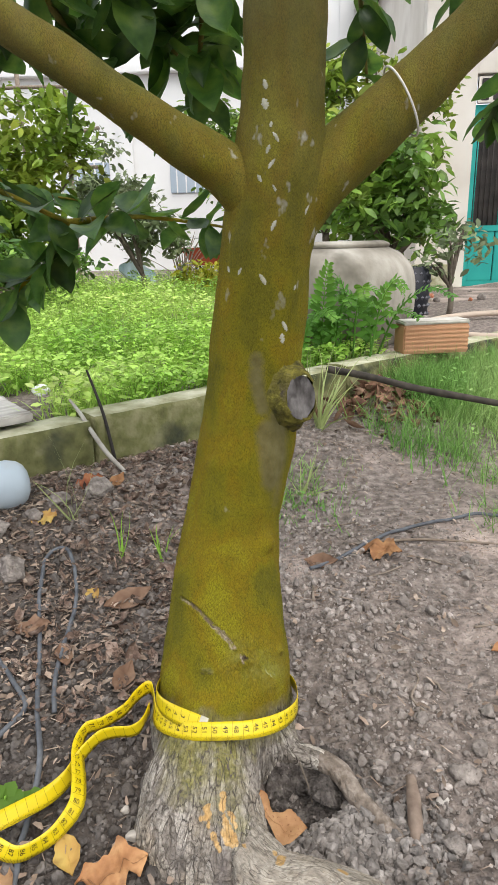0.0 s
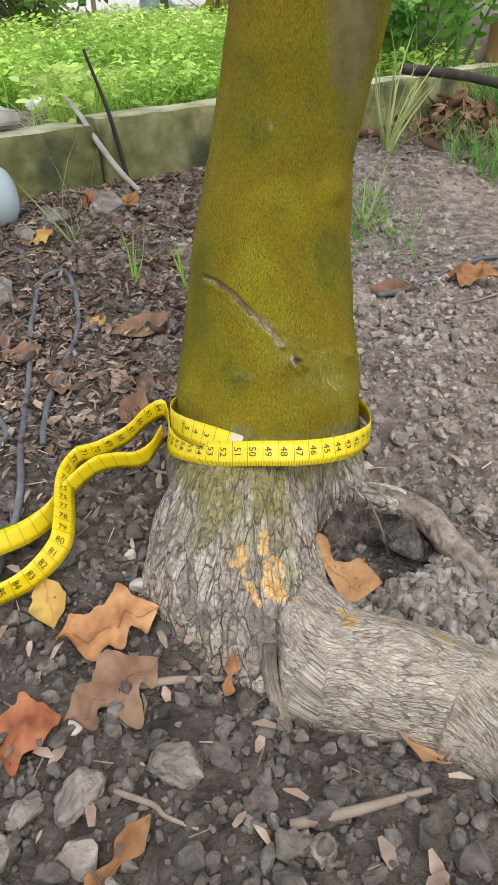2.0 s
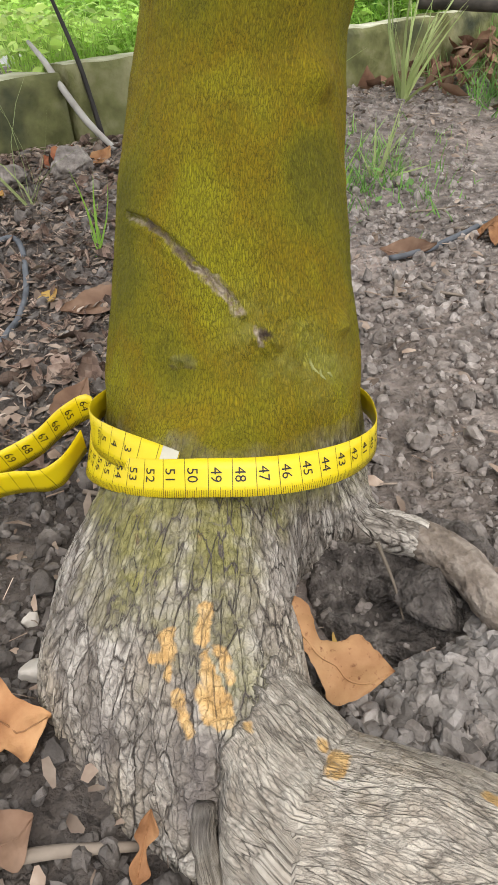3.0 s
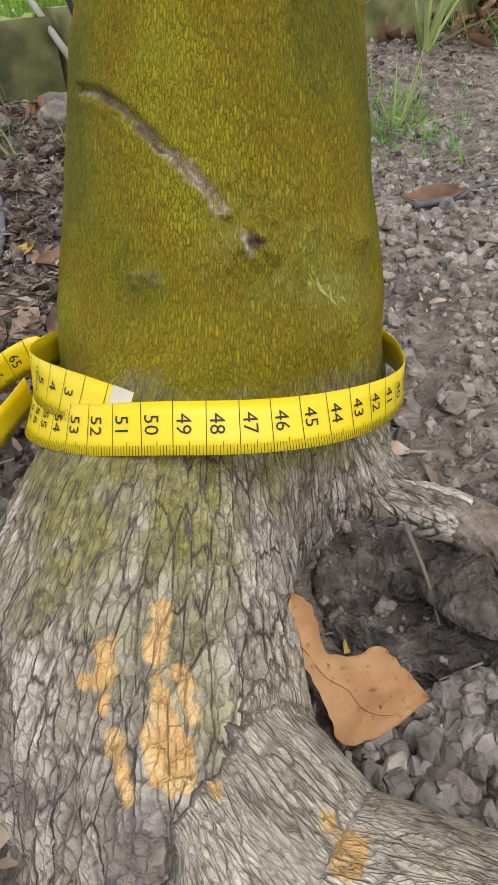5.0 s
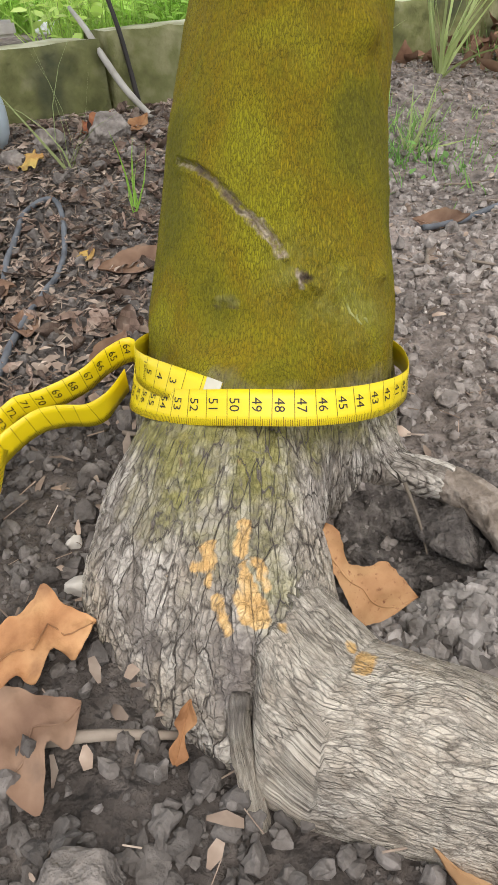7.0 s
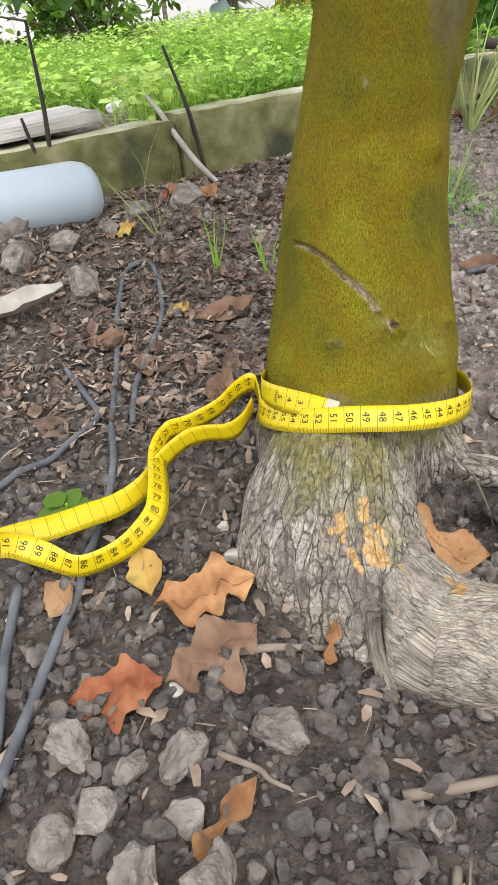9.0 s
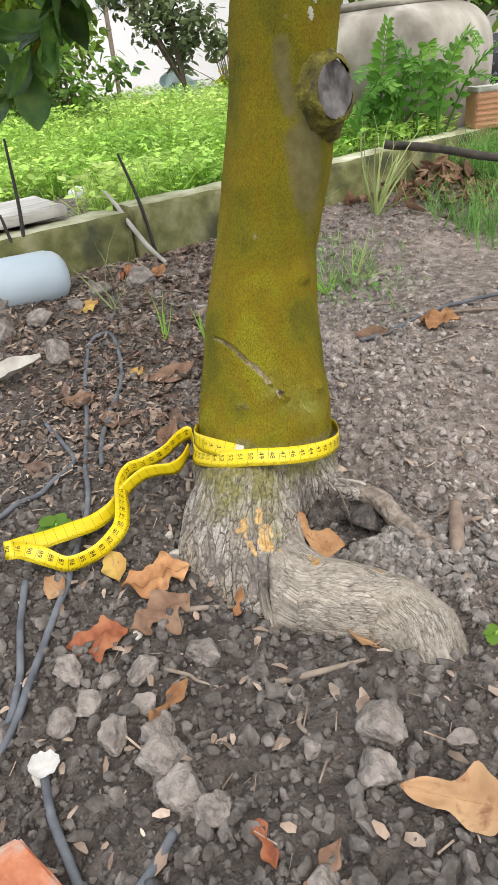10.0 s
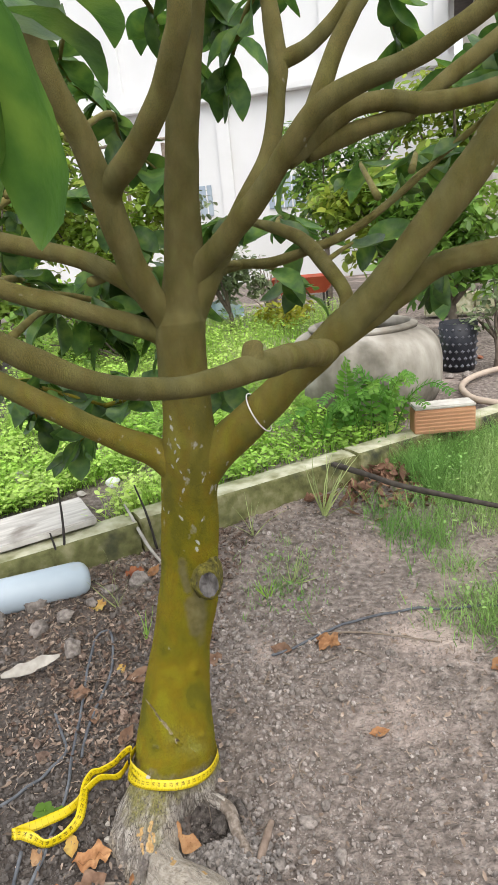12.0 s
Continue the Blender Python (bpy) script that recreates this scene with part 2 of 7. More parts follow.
        col = mixc(maths("MULTIPLY", union([rod(p, q, 0.0007, 0.0007) for p, q in zip(SCAR[4:6], SCAR[5:7])]), 0.7), col, scar_dark)
        # the lidded bud and the open one
        col = mixc(rod((0.0045, 0.5450, 0.1062), (0.0165, 0.5440, 0.1065), 0.0040, 0.0014), col, moss)
        col = mixc(rod((0.0070, 0.5440, 0.1072), (0.0140, 0.5435, 0.1072), 0.0026, 0.0010), col, scar_dark)
        col = mixc(rod((0.0085, 0.5440, 0.1070), (0.0125, 0.5435, 0.1070), 0.0020, 0.0008), col, moss)
        col = mixc(rod((0.0030, 0.5455, 0.1020), (0.0185, 0.5440, 0.1026), 0.0017, 0.0009), col, scar_dark)
        col = mixc(rod((0.0460, 0.5570, 0.1150), (0.0478, 0.5545, 0.1100), 0.0017, 0.0008), col, scar_pale)
        col = mixc(rod((0.0490, 0.5565, 0.1140), (0.0515, 0.5560, 0.1128), 0.0024, 0.0010), col, scar_dark)
        col = mixc(union([rod((0.0385, 0.5590, 0.1215), (0.0445, 0.5580, 0.1200), 0.0007, 0.0006), rod((0.0530, 0.5555, 0.1145), (0.0575, 0.5560, 0.1150), 0.0008, 0.0006), rod((0.0260, 0.5560, 0.1120), (0.0300, 0.5560, 0.1115), 0.0007, 0.0006)]), col, dark_olive)
    brown = ramp(noise_tex(40, 8, (1, 1, 0.5)), (0.3, (0.085, 0.078, 0.032)), (0.7, (0.19, 0.172, 0.085)))
    brown = mixc(span(e3, 0.0, 1.0, 0.75, 1.0), dark_olive, brown)
    col = mixc(maths("MULTIPLY", span(zn, 0.46, 0.80), 0.72), col, brown)
    pale = ramp(noise_tex(200, 3), (0.3, (0.30, 0.28, 0.20)), (0.7, (0.46, 0.44, 0.35)))
    near_fork = maths("MULTIPLY", span(z, 0.40, 0.53), maths("SUBTRACT", 1.0, span(z, 0.62, 0.72)))
    col = mixc(maths("MULTIPLY", span(noise_tex(46, 3, (1, 1, 0.6)), 0.66, 0.70), near_fork), col, pale)
    col = mixc(maths("MULTIPLY", span(noise_tex(30, 4), 0.72, 0.75), 0.4), col, pale)
    # smooth grey area where bark was shed, below the knot
    if not limb:
        shed = ramp(noise_tex(90, 6), (0.3, (0.125, 0.105, 0.040)), (0.7, (0.20, 0.175, 0.085)))
        col = mixc(maths("MULTIPLY", union([rod((0.088, 0.650, 0.335), (0.094, 0.640, 0.245), 0.015, 0.004), rod((0.060, 0.655, 0.385), (0.068, 0.650, 0.350), 0.007, 0.003), rod((0.028, 0.640, 0.262), (0.027, 0.636, 0.245), 0.003, 0.002), rod((0.030, 0.620, 0.215), (0.034, 0.616, 0.205), 0.003, 0.002), rod((0.075, 0.645, 0.325), (0.080, 0.640, 0.275), 0.014, 0.004), rod((0.085, 0.64, 0.27), (0.085, 0.63, 0.235), 0.008, 0.004), rod((0.062, 0.655, 0.40), (0.064, 0.65, 0.375), 0.007, 0.003)]), 0.8), col, shed)
    l.new(col, b.inputs["Base Color"])
    b.inputs["Roughness"].default_value = 0.85
    b.inputs["Specular IOR Level"].default_value = 0.22
    low = maths("SUBTRACT", 1.0, span(lean, 0.062, 0.084))
    h = maths("MULTIPLY", maths("ADD", maths("MULTIPLY", e1, 0.8), maths("MULTIPLY", e2, 0.3)), low)
    h = maths("ADD", h, maths("MULTIPLY", maths("MULTIPLY", span(d3, 0.0, 0.3), 0.42), maths("SUBTRACT", 1.0, maths("MULTIPLY", low, 0.5))))
    h = maths("ADD", h, maths("MULTIPLY", noise_tex(300, 8, (1, 1, 0.45)), 0.5))
    bp = n.new("ShaderNodeBump")
    bp.inputs["Strength"].default_value, bp.inputs["Distance"].default_value = 1.0, 0.0019
    l.new(h, bp.inputs["Height"])
    l.new(bp.outputs[0], b.inputs["Normal"])
    return m


SCAR = [(-0.0201, 0.5985, 0.1567), (-0.0075, 0.5874, 0.1563), (0.0024, 0.5801, 0.1523), (0.0102, 0.5747, 0.1468), (0.0174, 0.5705, 0.1412), (0.0253, 0.5673, 0.1358), (0.0312, 0.5644, 0.1305), (0.0375, 0.5613, 0.1235)]
BARED = [
    ((0.0361, 0.4482, 0.0536), (0.0366, 0.4369, 0.0501), 0.0032), ((0.0224, 0.4375, 0.0503), (0.0248, 0.4300, 0.0473), 0.0030), ((0.0183, 0.4299, 0.0463), (0.0230, 0.4300, 0.0470), 0.0032), ((0.0187, 0.4270, 0.0450), (0.0185, 0.4250, 0.0440), 0.0018),
    ((0.0235, 0.4290, 0.0465), (0.0250, 0.4237, 0.0443), 0.0020), ((0.0302, 0.4186, 0.0427), (0.0359, 0.4074, 0.0388), 0.0022), ((0.0381, 0.4318, 0.0483), (0.0403, 0.4263, 0.0463), 0.0020), ((0.0403, 0.4263, 0.0463), (0.0447, 0.4183, 0.0432), 0.0032),
    ((0.0440, 0.4190, 0.0435), (0.0479, 0.4117, 0.0417), 0.0046), ((0.0380, 0.4204, 0.0445), (0.0426, 0.4113, 0.0412), 0.0024), ((0.0423, 0.4344, 0.0485), (0.0459, 0.4308, 0.0466), 0.0018), ((0.0459, 0.4308, 0.0466), (0.0488, 0.4246, 0.0442), 0.0018),
    ((0.0057, 0.4325, 0.0447), (0.0067, 0.4279, 0.0422), 0.0012), ((-0.0037, 0.4366, 0.0441), (-0.0037, 0.4340, 0.0430), 0.0010), ((0.0563, 0.4105, 0.0411), (0.0570, 0.4090, 0.0410), 0.0016), ((0.0823, 0.4092, 0.0360), (0.0830, 0.4080, 0.0360), 0.0024),
    ((0.0880, 0.4049, 0.0355), (0.0865, 0.4009, 0.0367), 0.0036), ((0.1350, 0.4000, 0.0320), (0.1390, 0.3980, 0.0320), 0.0030), ((0.1180, 0.3950, 0.0340), (0.1210, 0.3930, 0.0340), 0.0022),
]
RUSTY = [((0.0021, 0.4756, 0.066), (0.0027, 0.4673, 0.0621), 0.0016), ((0.0334, 0.4690, 0.0620), (0.0330, 0.4640, 0.0595), 0.0010), ((0.0299, 0.4766, 0.0658), (0.0305, 0.4740, 0.0645), 0.0014), ((0.0435, 0.4880, 0.0640), (0.0437, 0.4850, 0.0630), 0.0016), ((0.0600, 0.4860, 0.0580), (0.0602, 0.4830, 0.0570), 0.0014)]
BARK = bark_mat("bark")
LIMB_BARK = bark_mat("limb_bark", True)
SOIL = ramp_mat("dry_soil", [(0.085, 0.069, 0.059), (0.158, 0.130, 0.112), (0.265, 0.224, 0.196)], 55, 12, 0.95, 1.0, 90, 0.020, stains=((0.36, 0.29, 0.25), 3.0, 0.53), toned=(0.52, 1.52))
CLOD = ramp_mat("soil_clods", [(0.115, 0.097, 0.084), (0.20, 0.174, 0.155), (0.31, 0.275, 0.25)], 90, 6, 0.95, 0.8, 260, 0.003, per_island=0.32, toned=(0.58, 1.42))
ROCK = ramp_mat("clay_lump", [(0.14, 0.12, 0.104), (0.26, 0.226, 0.20), (0.38, 0.335, 0.298)], 70, 10, 0.95, 1.0, 160, 0.007, per_object=0.12)
CHIP = ramp_mat("plant_litter", [(0.13, 0.09, 0.066), (0.24, 0.178, 0.135), (0.40, 0.325, 0.26)], 50, 4, 0.9, 0.3, 200, 0.001, per_island=0.5)
DEAD = ramp_mat("dead_leaf", [(0.20, 0.085, 0.035), (0.33, 0.160, 0.068), (0.43, 0.24, 0.11)], 55, 10, 0.7, 0.6, 140, 0.003, per_object=0.25, stains=((0.16, 0.07, 0.035), 40, 0.6), transmit=0.1)
DEAD_RED = ramp_mat("red_dead_leaf", [(0.15, 0.045, 0.022), (0.26, 0.085, 0.038), (0.34, 0.15, 0.07)], 60, 8, 0.75, 0.4, 120, 0.002)
LEAF_YOUNG = ramp_mat("young_leaf", [(0.07, 0.16, 0.02), (0.13, 0.24, 0.03), (0.22, 0.27, 0.03)], 3, 3, 0.5, 0.1, 60, 0.001, per_island=0.4, transmit=0.4)
GRASS = ramp_mat("grass_blade", [(0.20, 0.38, 0.05), (0.33, 0.55, 0.09), (0.50, 0.68, 0.17)], 2, 4, 0.6, 0, per_island=0.35, transmit=0.45)
CONCRETE = ramp_mat("mossy_concrete", [(0.24, 0.23, 0.12), (0.43, 0.42, 0.28), (0.62, 0.60, 0.46)], 16, 10, 0.9, 0.8, 90, 0.004, stains=((0.12, 0.13, 0.04), 7, 0.58))
KERB_FRONT = ramp_mat("mossy_side_concrete", [(0.085, 0.088, 0.030), (0.165, 0.165, 0.064), (0.28, 0.265, 0.14)], 22, 10, 0.92, 0.9, 90, 0.005, stains=((0.045, 0.05, 0.03), 9, 0.54))
JARCLAY = ramp_mat("weathered_jar", [(0.12, 0.105, 0.08), (0.28, 0.255, 0.21), (0.48, 0.45, 0.39)], 6, 12, 0.85, 0.45, 60, 0.005, stretch=(1, 1, 0.6), stains=((0.11, 0.097, 0.074), 4.5, 0.52))
PLASTER = ramp_mat("cream_plaster", [(0.62, 0.57, 0.50), (0.72, 0.67, 0.60), (0.80, 0.76, 0.70)], 1.5, 6, 0.9, 0.15, 40, 0.003, stains=((0.5, 0.44, 0.37), 0.9, 0.58))
WHITEWALL = ramp_mat("white_plaster", [(0.74, 0.74, 0.73), (0.82, 0.82, 0.82)], 1, 5, 0.9, 0.1, 30, 0.003)
TEAL = ramp_mat("teal_paint", [(0.02, 0.30, 0.27), (0.03, 0.38, 0.34)], 3, 5, 0.45, 0.1, 60, 0.001)
DARK = ramp_mat("dark_iron", [(0.02, 0.018, 0.016), (0.06, 0.05, 0.045)], 8, 4, 0.6, 0.1, 60, 0.001)
PVC = ramp_mat("pale_pvc", [(0.40, 0.475, 0.535), (0.48, 0.55, 0.60)], 6, 6, 0.4, 0.05, 80, 0.0005, stains=((0.42, 0.42, 0.38), 7, 0.6), spec=0.5)
HOSE = ramp_mat("grey_drip_tube", [(0.07, 0.075, 0.085), (0.15, 0.16, 0.175)], 60, 5, 0.6, 0.1, 200, 0.0005)
TAPE = ramp_mat("yellow_tape", [(0.62, 0.47, 0.003), (0.69, 0.53, 0.006)], 20, 4, 0.38, 0.03, 900, 0.0003, spec=0.5)
INK = ramp_mat("black_ink", [(0.012, 0.011, 0.01), (0.03, 0.025, 0.015)], 200, 3, 0.5, 0)
METAL = ramp_mat("tin_tip", [(0.5, 0.46, 0.36), (0.62, 0.58, 0.46)], 100, 4, 0.45, 0.1, 400, 0.0003, metal=0.4)
CUTWOOD = ramp_mat("weathered_cut_wood", [(0.045, 0.040, 0.037), (0.115, 0.106, 0.100), (0.21, 0.196, 0.188)], 90, 8, 0.9, 0.8, 220, 0.002, stretch=(1, 1, 0.5))
TWIG = ramp_mat("dry_twig", [(0.16, 0.12, 0.09), (0.30, 0.25, 0.20)], 60, 5, 0.9, 0.3, 200, 0.001)
BRICK = ramp_mat("hollow_brick", [(0.46, 0.24, 0.13), (0.58, 0.33, 0.19)], 14, 6, 0.9, 0.3, 120, 0.002)
REDBRICK = ramp_mat("red_brick", [(0.26, 0.085, 0.045), (0.40, 0.145, 0.075), (0.47, 0.21, 0.125)], 60, 10, 0.92, 0.9, 160, 0.004, stains=((0.36, 0.31, 0.27), 45, 0.57))
ASH = ramp_mat("bleached_wood", [(0.33, 0.30, 0.26), (0.50, 0.47, 0.42)], 50, 5, 0.85, 0.3, 150, 0.001)
BLACKPOT = ramp_mat("black_plastic", [(0.012, 0.013, 0.018), (0.03, 0.032, 0.04)], 10, 3, 0.45, 0.05, 60, 0.001)
CEMENT = ramp_mat("dried_cement", [(0.44, 0.41, 0.36), (0.62, 0.59, 0.53)], 30, 8, 0.95, 0.5, 120, 0.003)
BARK2 = ramp_mat("grey_brown_bark", [(0.10, 0.08, 0.06), (0.20, 0.165, 0.13)], 30, 6, 0.9, 0.4, 120, 0.002)
THREAD = ramp_mat("white_thread", [(0.62, 0.60, 0.55), (0.75, 0.73, 0.68)], 100, 3, 0.8, 0)
ROOTBROWN = ramp_mat("earthy_root", [(0.10, 0.078, 0.060), (0.205, 0.165, 0.132), (0.33, 0.28, 0.235)], 130, 10, 0.92, 1.0, 260, 0.003, stains=((0.11, 0.09, 0.075), 45, 0.56))
FLECK = ramp_mat("lichen_fleck", [(0.28, 0.27, 0.19), (0.42, 0.41, 0.33)], 150, 4, 0.9, 0.4, 400, 0.001)


# ---- builders ----
def obj(name, verts, faces, mat, parent=None, label="", smooth=True):
    me = bpy.data.meshes.new(name)
    me.from_pydata([tuple(v) for v in verts], [], faces)
    me.update()
    if smooth:
        me.polygons.foreach_set("use_smooth", [True] * len(me.polygons))
    for one in mat if isinstance(mat, (list, tuple)) else [mat]:
        me.materials.append(one)
    ob = new(name, me)
    if parent:
        ob.parent = parent
    if label:
        tagged(ob, label)
    return ob


def thing(name, label, category, group="", at=(0, 0, 0)):
    ob = new(name)
    ob.location = at
    ob.empty_display_size = 0.02
    return tagged(ob, label, category, group)


def part(name, bm, mat, parent, label="", smooth=True):
    me = bpy.data.meshes.new(name)
    bm.to_mesh(me)
    bm.free()
    me.polygons.foreach_set("use_smooth", [smooth] * len(me.polygons))
    me.materials.append(mat)
    ob = new(name, me)
    if parent:
        ob.parent = parent
    if label:
        tagged(ob, label)
    return ob


def glide(points, per=8):
    """Catmull-Rom through rows of numbers."""
    p = np.array(points, float)
    p = np.vstack([2 * p[0] - p[1], p, 2 * p[-1] - p[-2]])
    out = []
    for i in range(1, len(p) - 2):
        a, b, c, d = p[i - 1 : i + 3]
        for k in range(per):
            t = k / per
            out.append(0.5 * (2 * b + (c - a) * t + (2 * a - 5 * b + 4 * c - d) * t * t + (3 * b - a - 3 * c + d) * t**3))
    out.append(p[-2])
    return np.array(out)


def tube_data(points, radii, segs=10, wobble=0.0, freq=30.0, cap=True, hollow=0.0):
    """Verts and faces of a tube along points."""
    p = np.array(points, float)
    r = np.broadcast_to(np.array(radii, float), len(p))
    tan = np.gradient(p, axis=0)
    tan /= np.linalg.norm(tan, axis=1)[:, None] + 1e-12
    side = np.cross(tan[0], (0, 0, 1) if abs(tan[0][2]) < 0.9 else (1, 0, 0))
    verts, faces = [], []
    for i in range(len(p)):
        side = side - tan[i] * (side @ tan[i])
        side /= np.linalg.norm(side)
        up = np.cross(tan[i], side)
        for k in range(segs):
            a = 2 * math.pi * k / segs
            o = math.cos(a) * side + math.sin(a) * up
            q = r[i]
            if wobble:
                q *= 1 + wobble * noise.noise(Vector(p[i] + o * r[i]) * freq)
            verts.append(p[i] + o * q)
    for i in range(len(p) - 1):
        for k in range(segs):
            a, b = i * segs + k, i * segs + (k + 1) % segs
            faces.append((a, b, b + segs, a + segs))
    if cap:
        faces.append(tuple(range(segs))[::-1])
        faces.append(tuple(range(len(verts) - segs, len(verts))))
    return verts, faces


def tube(name, points, radii, mat, parent=None, label="", segs=10, per=6, wobble=0.0, freq=30.0):
    rows = glide([(*q, r) for q, r in zip(points, np.broadcast_to(radii, len(points)))], per)
    v, f = tube_data(rows[:, :3], rows[:, 3], segs, wobble, freq)
    return obj(name, v, f, mat, parent, label)


def box_data(x0, x1, y0, y1, z0, z1):
    v = [(x, y, z) for z in (z0, z1) for y in (y0, y1) for x in (x0, x1)]
    return v, [(0, 2, 3, 1), (4, 5, 7, 6), (0, 1, 5, 4), (1, 3, 7, 5), (3, 2, 6, 7), (2, 0, 4, 6)]


def bevel_box(name, size, mat, parent=None, label="", bevel=0.004, at=(0, 0, 0), turn=0.0, rough=0.0):
    bm = bmesh.new()
    bmesh.ops.create_cube(bm, size=1)
    bmesh.ops.scale(bm, vec=size, verts=bm.verts)
    bmesh.ops.bevel(bm, geom=bm.edges[:], offset=bevel, segments=2, affect="EDGES")
    if rough:
        bmesh.ops.subdivide_edges(bm, edges=bm.edges[:], cuts=3, use_grid_fill=True)
        for v in bm.verts:
            v.co += v.normal * rough * noise.noise(v.co * 25)
    ob = part(name, bm, mat, parent, label, smooth=False)
    ob.matrix_basis = pose(*at, 0, 0, turn)
    return ob


def join_data(pieces):
    verts, faces = [], []
    for v, f in pieces:
        k = len(verts)
        verts.extend(v)
        faces.extend(tuple(i + k for i in q) for q in f)
    return verts, faces


# ---- ground ----
KX, KY = 0.669, -0.743


def before_kerb(x, y):
    """Metres from the kerb's front edge, towards the tree."""
    return (0.9 * x - y + 1.583) / 1.345


def ease(v, a, b):
    t = min(1.0, max(0.0, (v - a) / (b - a)))
    return t * t * (3 - 2 * t)


def ground_z(x, y):
    d = before_kerb(x, y)
    n1 = noise.noise(Vector((x * 3.1, y * 3.1, 0.3)))
    n2 = noise.noise(Vector((x * 11, y * 11, 1.7)))
    n3 = noise.noise(Vector((x * 34, y * 34, 4.2)))
    far = ease(math.hypot(x, y - 0.6), 1.0, 4.0)
    if d > -0.05:
        z = 0.065 * (1 - ease(d, 0.04, 0.45)) + 0.025 * ease(d, 0.95, 1.2) + (0.004 + 0.007 * ease(math.hypot(x - 0.03, y - 0.45), 0.12, 0.4)) * n1 + 0.006 * n2 + 0.005 * n3
        h = math.hypot((x - 0.105) / 0.05, (y - 0.50) / 0.055)
        z -= 0.023 * (1 - ease(h, 0.3, 1.25))
        side = abs((x - 0.04) * 0.24 + (y - 0.42) * 0.97) if 0.0 < x < 0.2 else 9
        z -= 0.007 * (1 - ease(side, 0.03, 0.07)) * ease(x, -0.02, 0.04)
        return z * (1 - far) - 0.02 * far
    return 0.140 + 0.02 * n1 * (1 - far) + 0.008 * n2 * (1 - far) - 0.14 * ease(-d, 1.9, 2.8) * ease(x, 0.8, 1.6)


def spaced(fine0, fine1, step, far):
    a = list(np.arange(fine0, fine1, step))
    s, v, out = step, fine1, []
    while v < far:
        out.append(v)
        s *= 1.22
        v += s
    s, v, low = step, fine0 - step, []
    while v > -far:
        low.append(v)
        s *= 1.22
        v -= s
    return low[::-1] + a + out


gx, gy = spaced(-0.75, 0.85, 0.0095, 700.0), spaced(-0.05, 2.1, 0.0095, 700.0)
verts = [(x, y, ground_z(x, y)) for y in gy for x in gx]
w = len(gx)
faces = [(j * w + i, j * w + i + 1, (j + 1) * w + i + 1, (j + 1) * w + i) for j in range(len(gy) - 1) for i in range(w - 1)]
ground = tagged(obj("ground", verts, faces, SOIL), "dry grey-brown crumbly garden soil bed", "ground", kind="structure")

# kerb between the bed and the grass
kd, kn = np.array((0.743, 0.669)), np.array((0.669, -0.743))


def on_kerb(s, d):
    """Plan place s metres along the kerb from where it crosses x = 0, d metres before its front edge."""
    return np.array((0.0, 1.583)) + kd * s + kn * d


def kerb_piece(s0, s1, top, wide, seed):
    rows, v, f = np.linspace(s0, s1, max(6, int((s1 - s0) / 0.02))), [], []
    prof = [(0, -0.2), (0, -0.012), (-0.006, 0), (-wide * 0.5, 0.001), (-wide + 0.008, -0.001), (-wide, -0.01), (-wide, -0.2)]
    for s in rows:
        for d, z in prof:
            a = on_kerb(s, d)
            q = Vector((a[0] * 18, a[1] * 18, z * 18 + seed))
            k = 0.007 * noise.noise(q) + 0.004 * noise.noise(q * 4)
            v.append((*(a + kn * k), top + z + 0.6 * k))
    m = len(prof)
    for i in range(len(rows) - 1):
        f += [(i * m + k, i * m + k + 1, (i + 1) * m + k + 1, (i + 1) * m + k) for k in range(m - 1)]
    f += [tuple(range(m))[::-1], tuple(range(len(v) - m, len(v)))]
    return v, f


kerb = tagged(new("kerb"), "mossy concrete kerb beside the soil bed", "kerb", kind="structure")
for s0, s1, top in ((-1.6, -0.44, 0.158), (-0.43, 0.36, 0.165), (0.37, 1.25, 0.168), (1.26, 3.2, 0.17)):
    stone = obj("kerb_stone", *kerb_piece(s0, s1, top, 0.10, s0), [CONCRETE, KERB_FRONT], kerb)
    # front and back faces take a darker, greener concrete than the top
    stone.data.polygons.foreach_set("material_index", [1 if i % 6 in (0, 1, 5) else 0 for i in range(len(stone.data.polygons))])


# ---- the tree ----
TRUNK = [
    (-0.06, 0.022, 0.585, 0.083), (0.02, 0.022, 0.589, 0.0800), (0.055, 0.024, 0.597, 0.0715), (0.08, 0.025, 0.602, 0.0690), (0.12, 0.0245, 0.620, 0.0632), (0.17, 0.025, 0.644, 0.0580),
    (0.22, 0.030, 0.668, 0.0530), (0.265, 0.040, 0.683, 0.0540), (0.30, 0.047, 0.692, 0.0552), (0.37, 0.056, 0.704, 0.0515), (0.44, 0.065, 0.711, 0.0505), (0.50, 0.071, 0.711, 0.0490),
    (0.54, 0.078, 0.710, 0.0500), (0.58, 0.084, 0.706, 0.0480), (0.63, 0.089, 0.703, 0.0415), (0.68, 0.092, 0.701, 0.0390), (0.72, 0.093, 0.699, 0.0395), (0.78, 0.098, 0.697, 0.0400),
    (0.88, 0.117, 0.70, 0.0300), (0.975, 0.126, 0.70, 0.0262), (1.05, 0.136, 0.70, 0.0250), (1.14, 0.152, 0.70, 0.0238), (1.22, 0.170, 0.70, 0.0218), (1.5, 0.22, 0.71, 0.016), (1.9, 0.26, 0.72, 0.006),
]
tz, tx, ty, tr = np.array(TRUNK).T
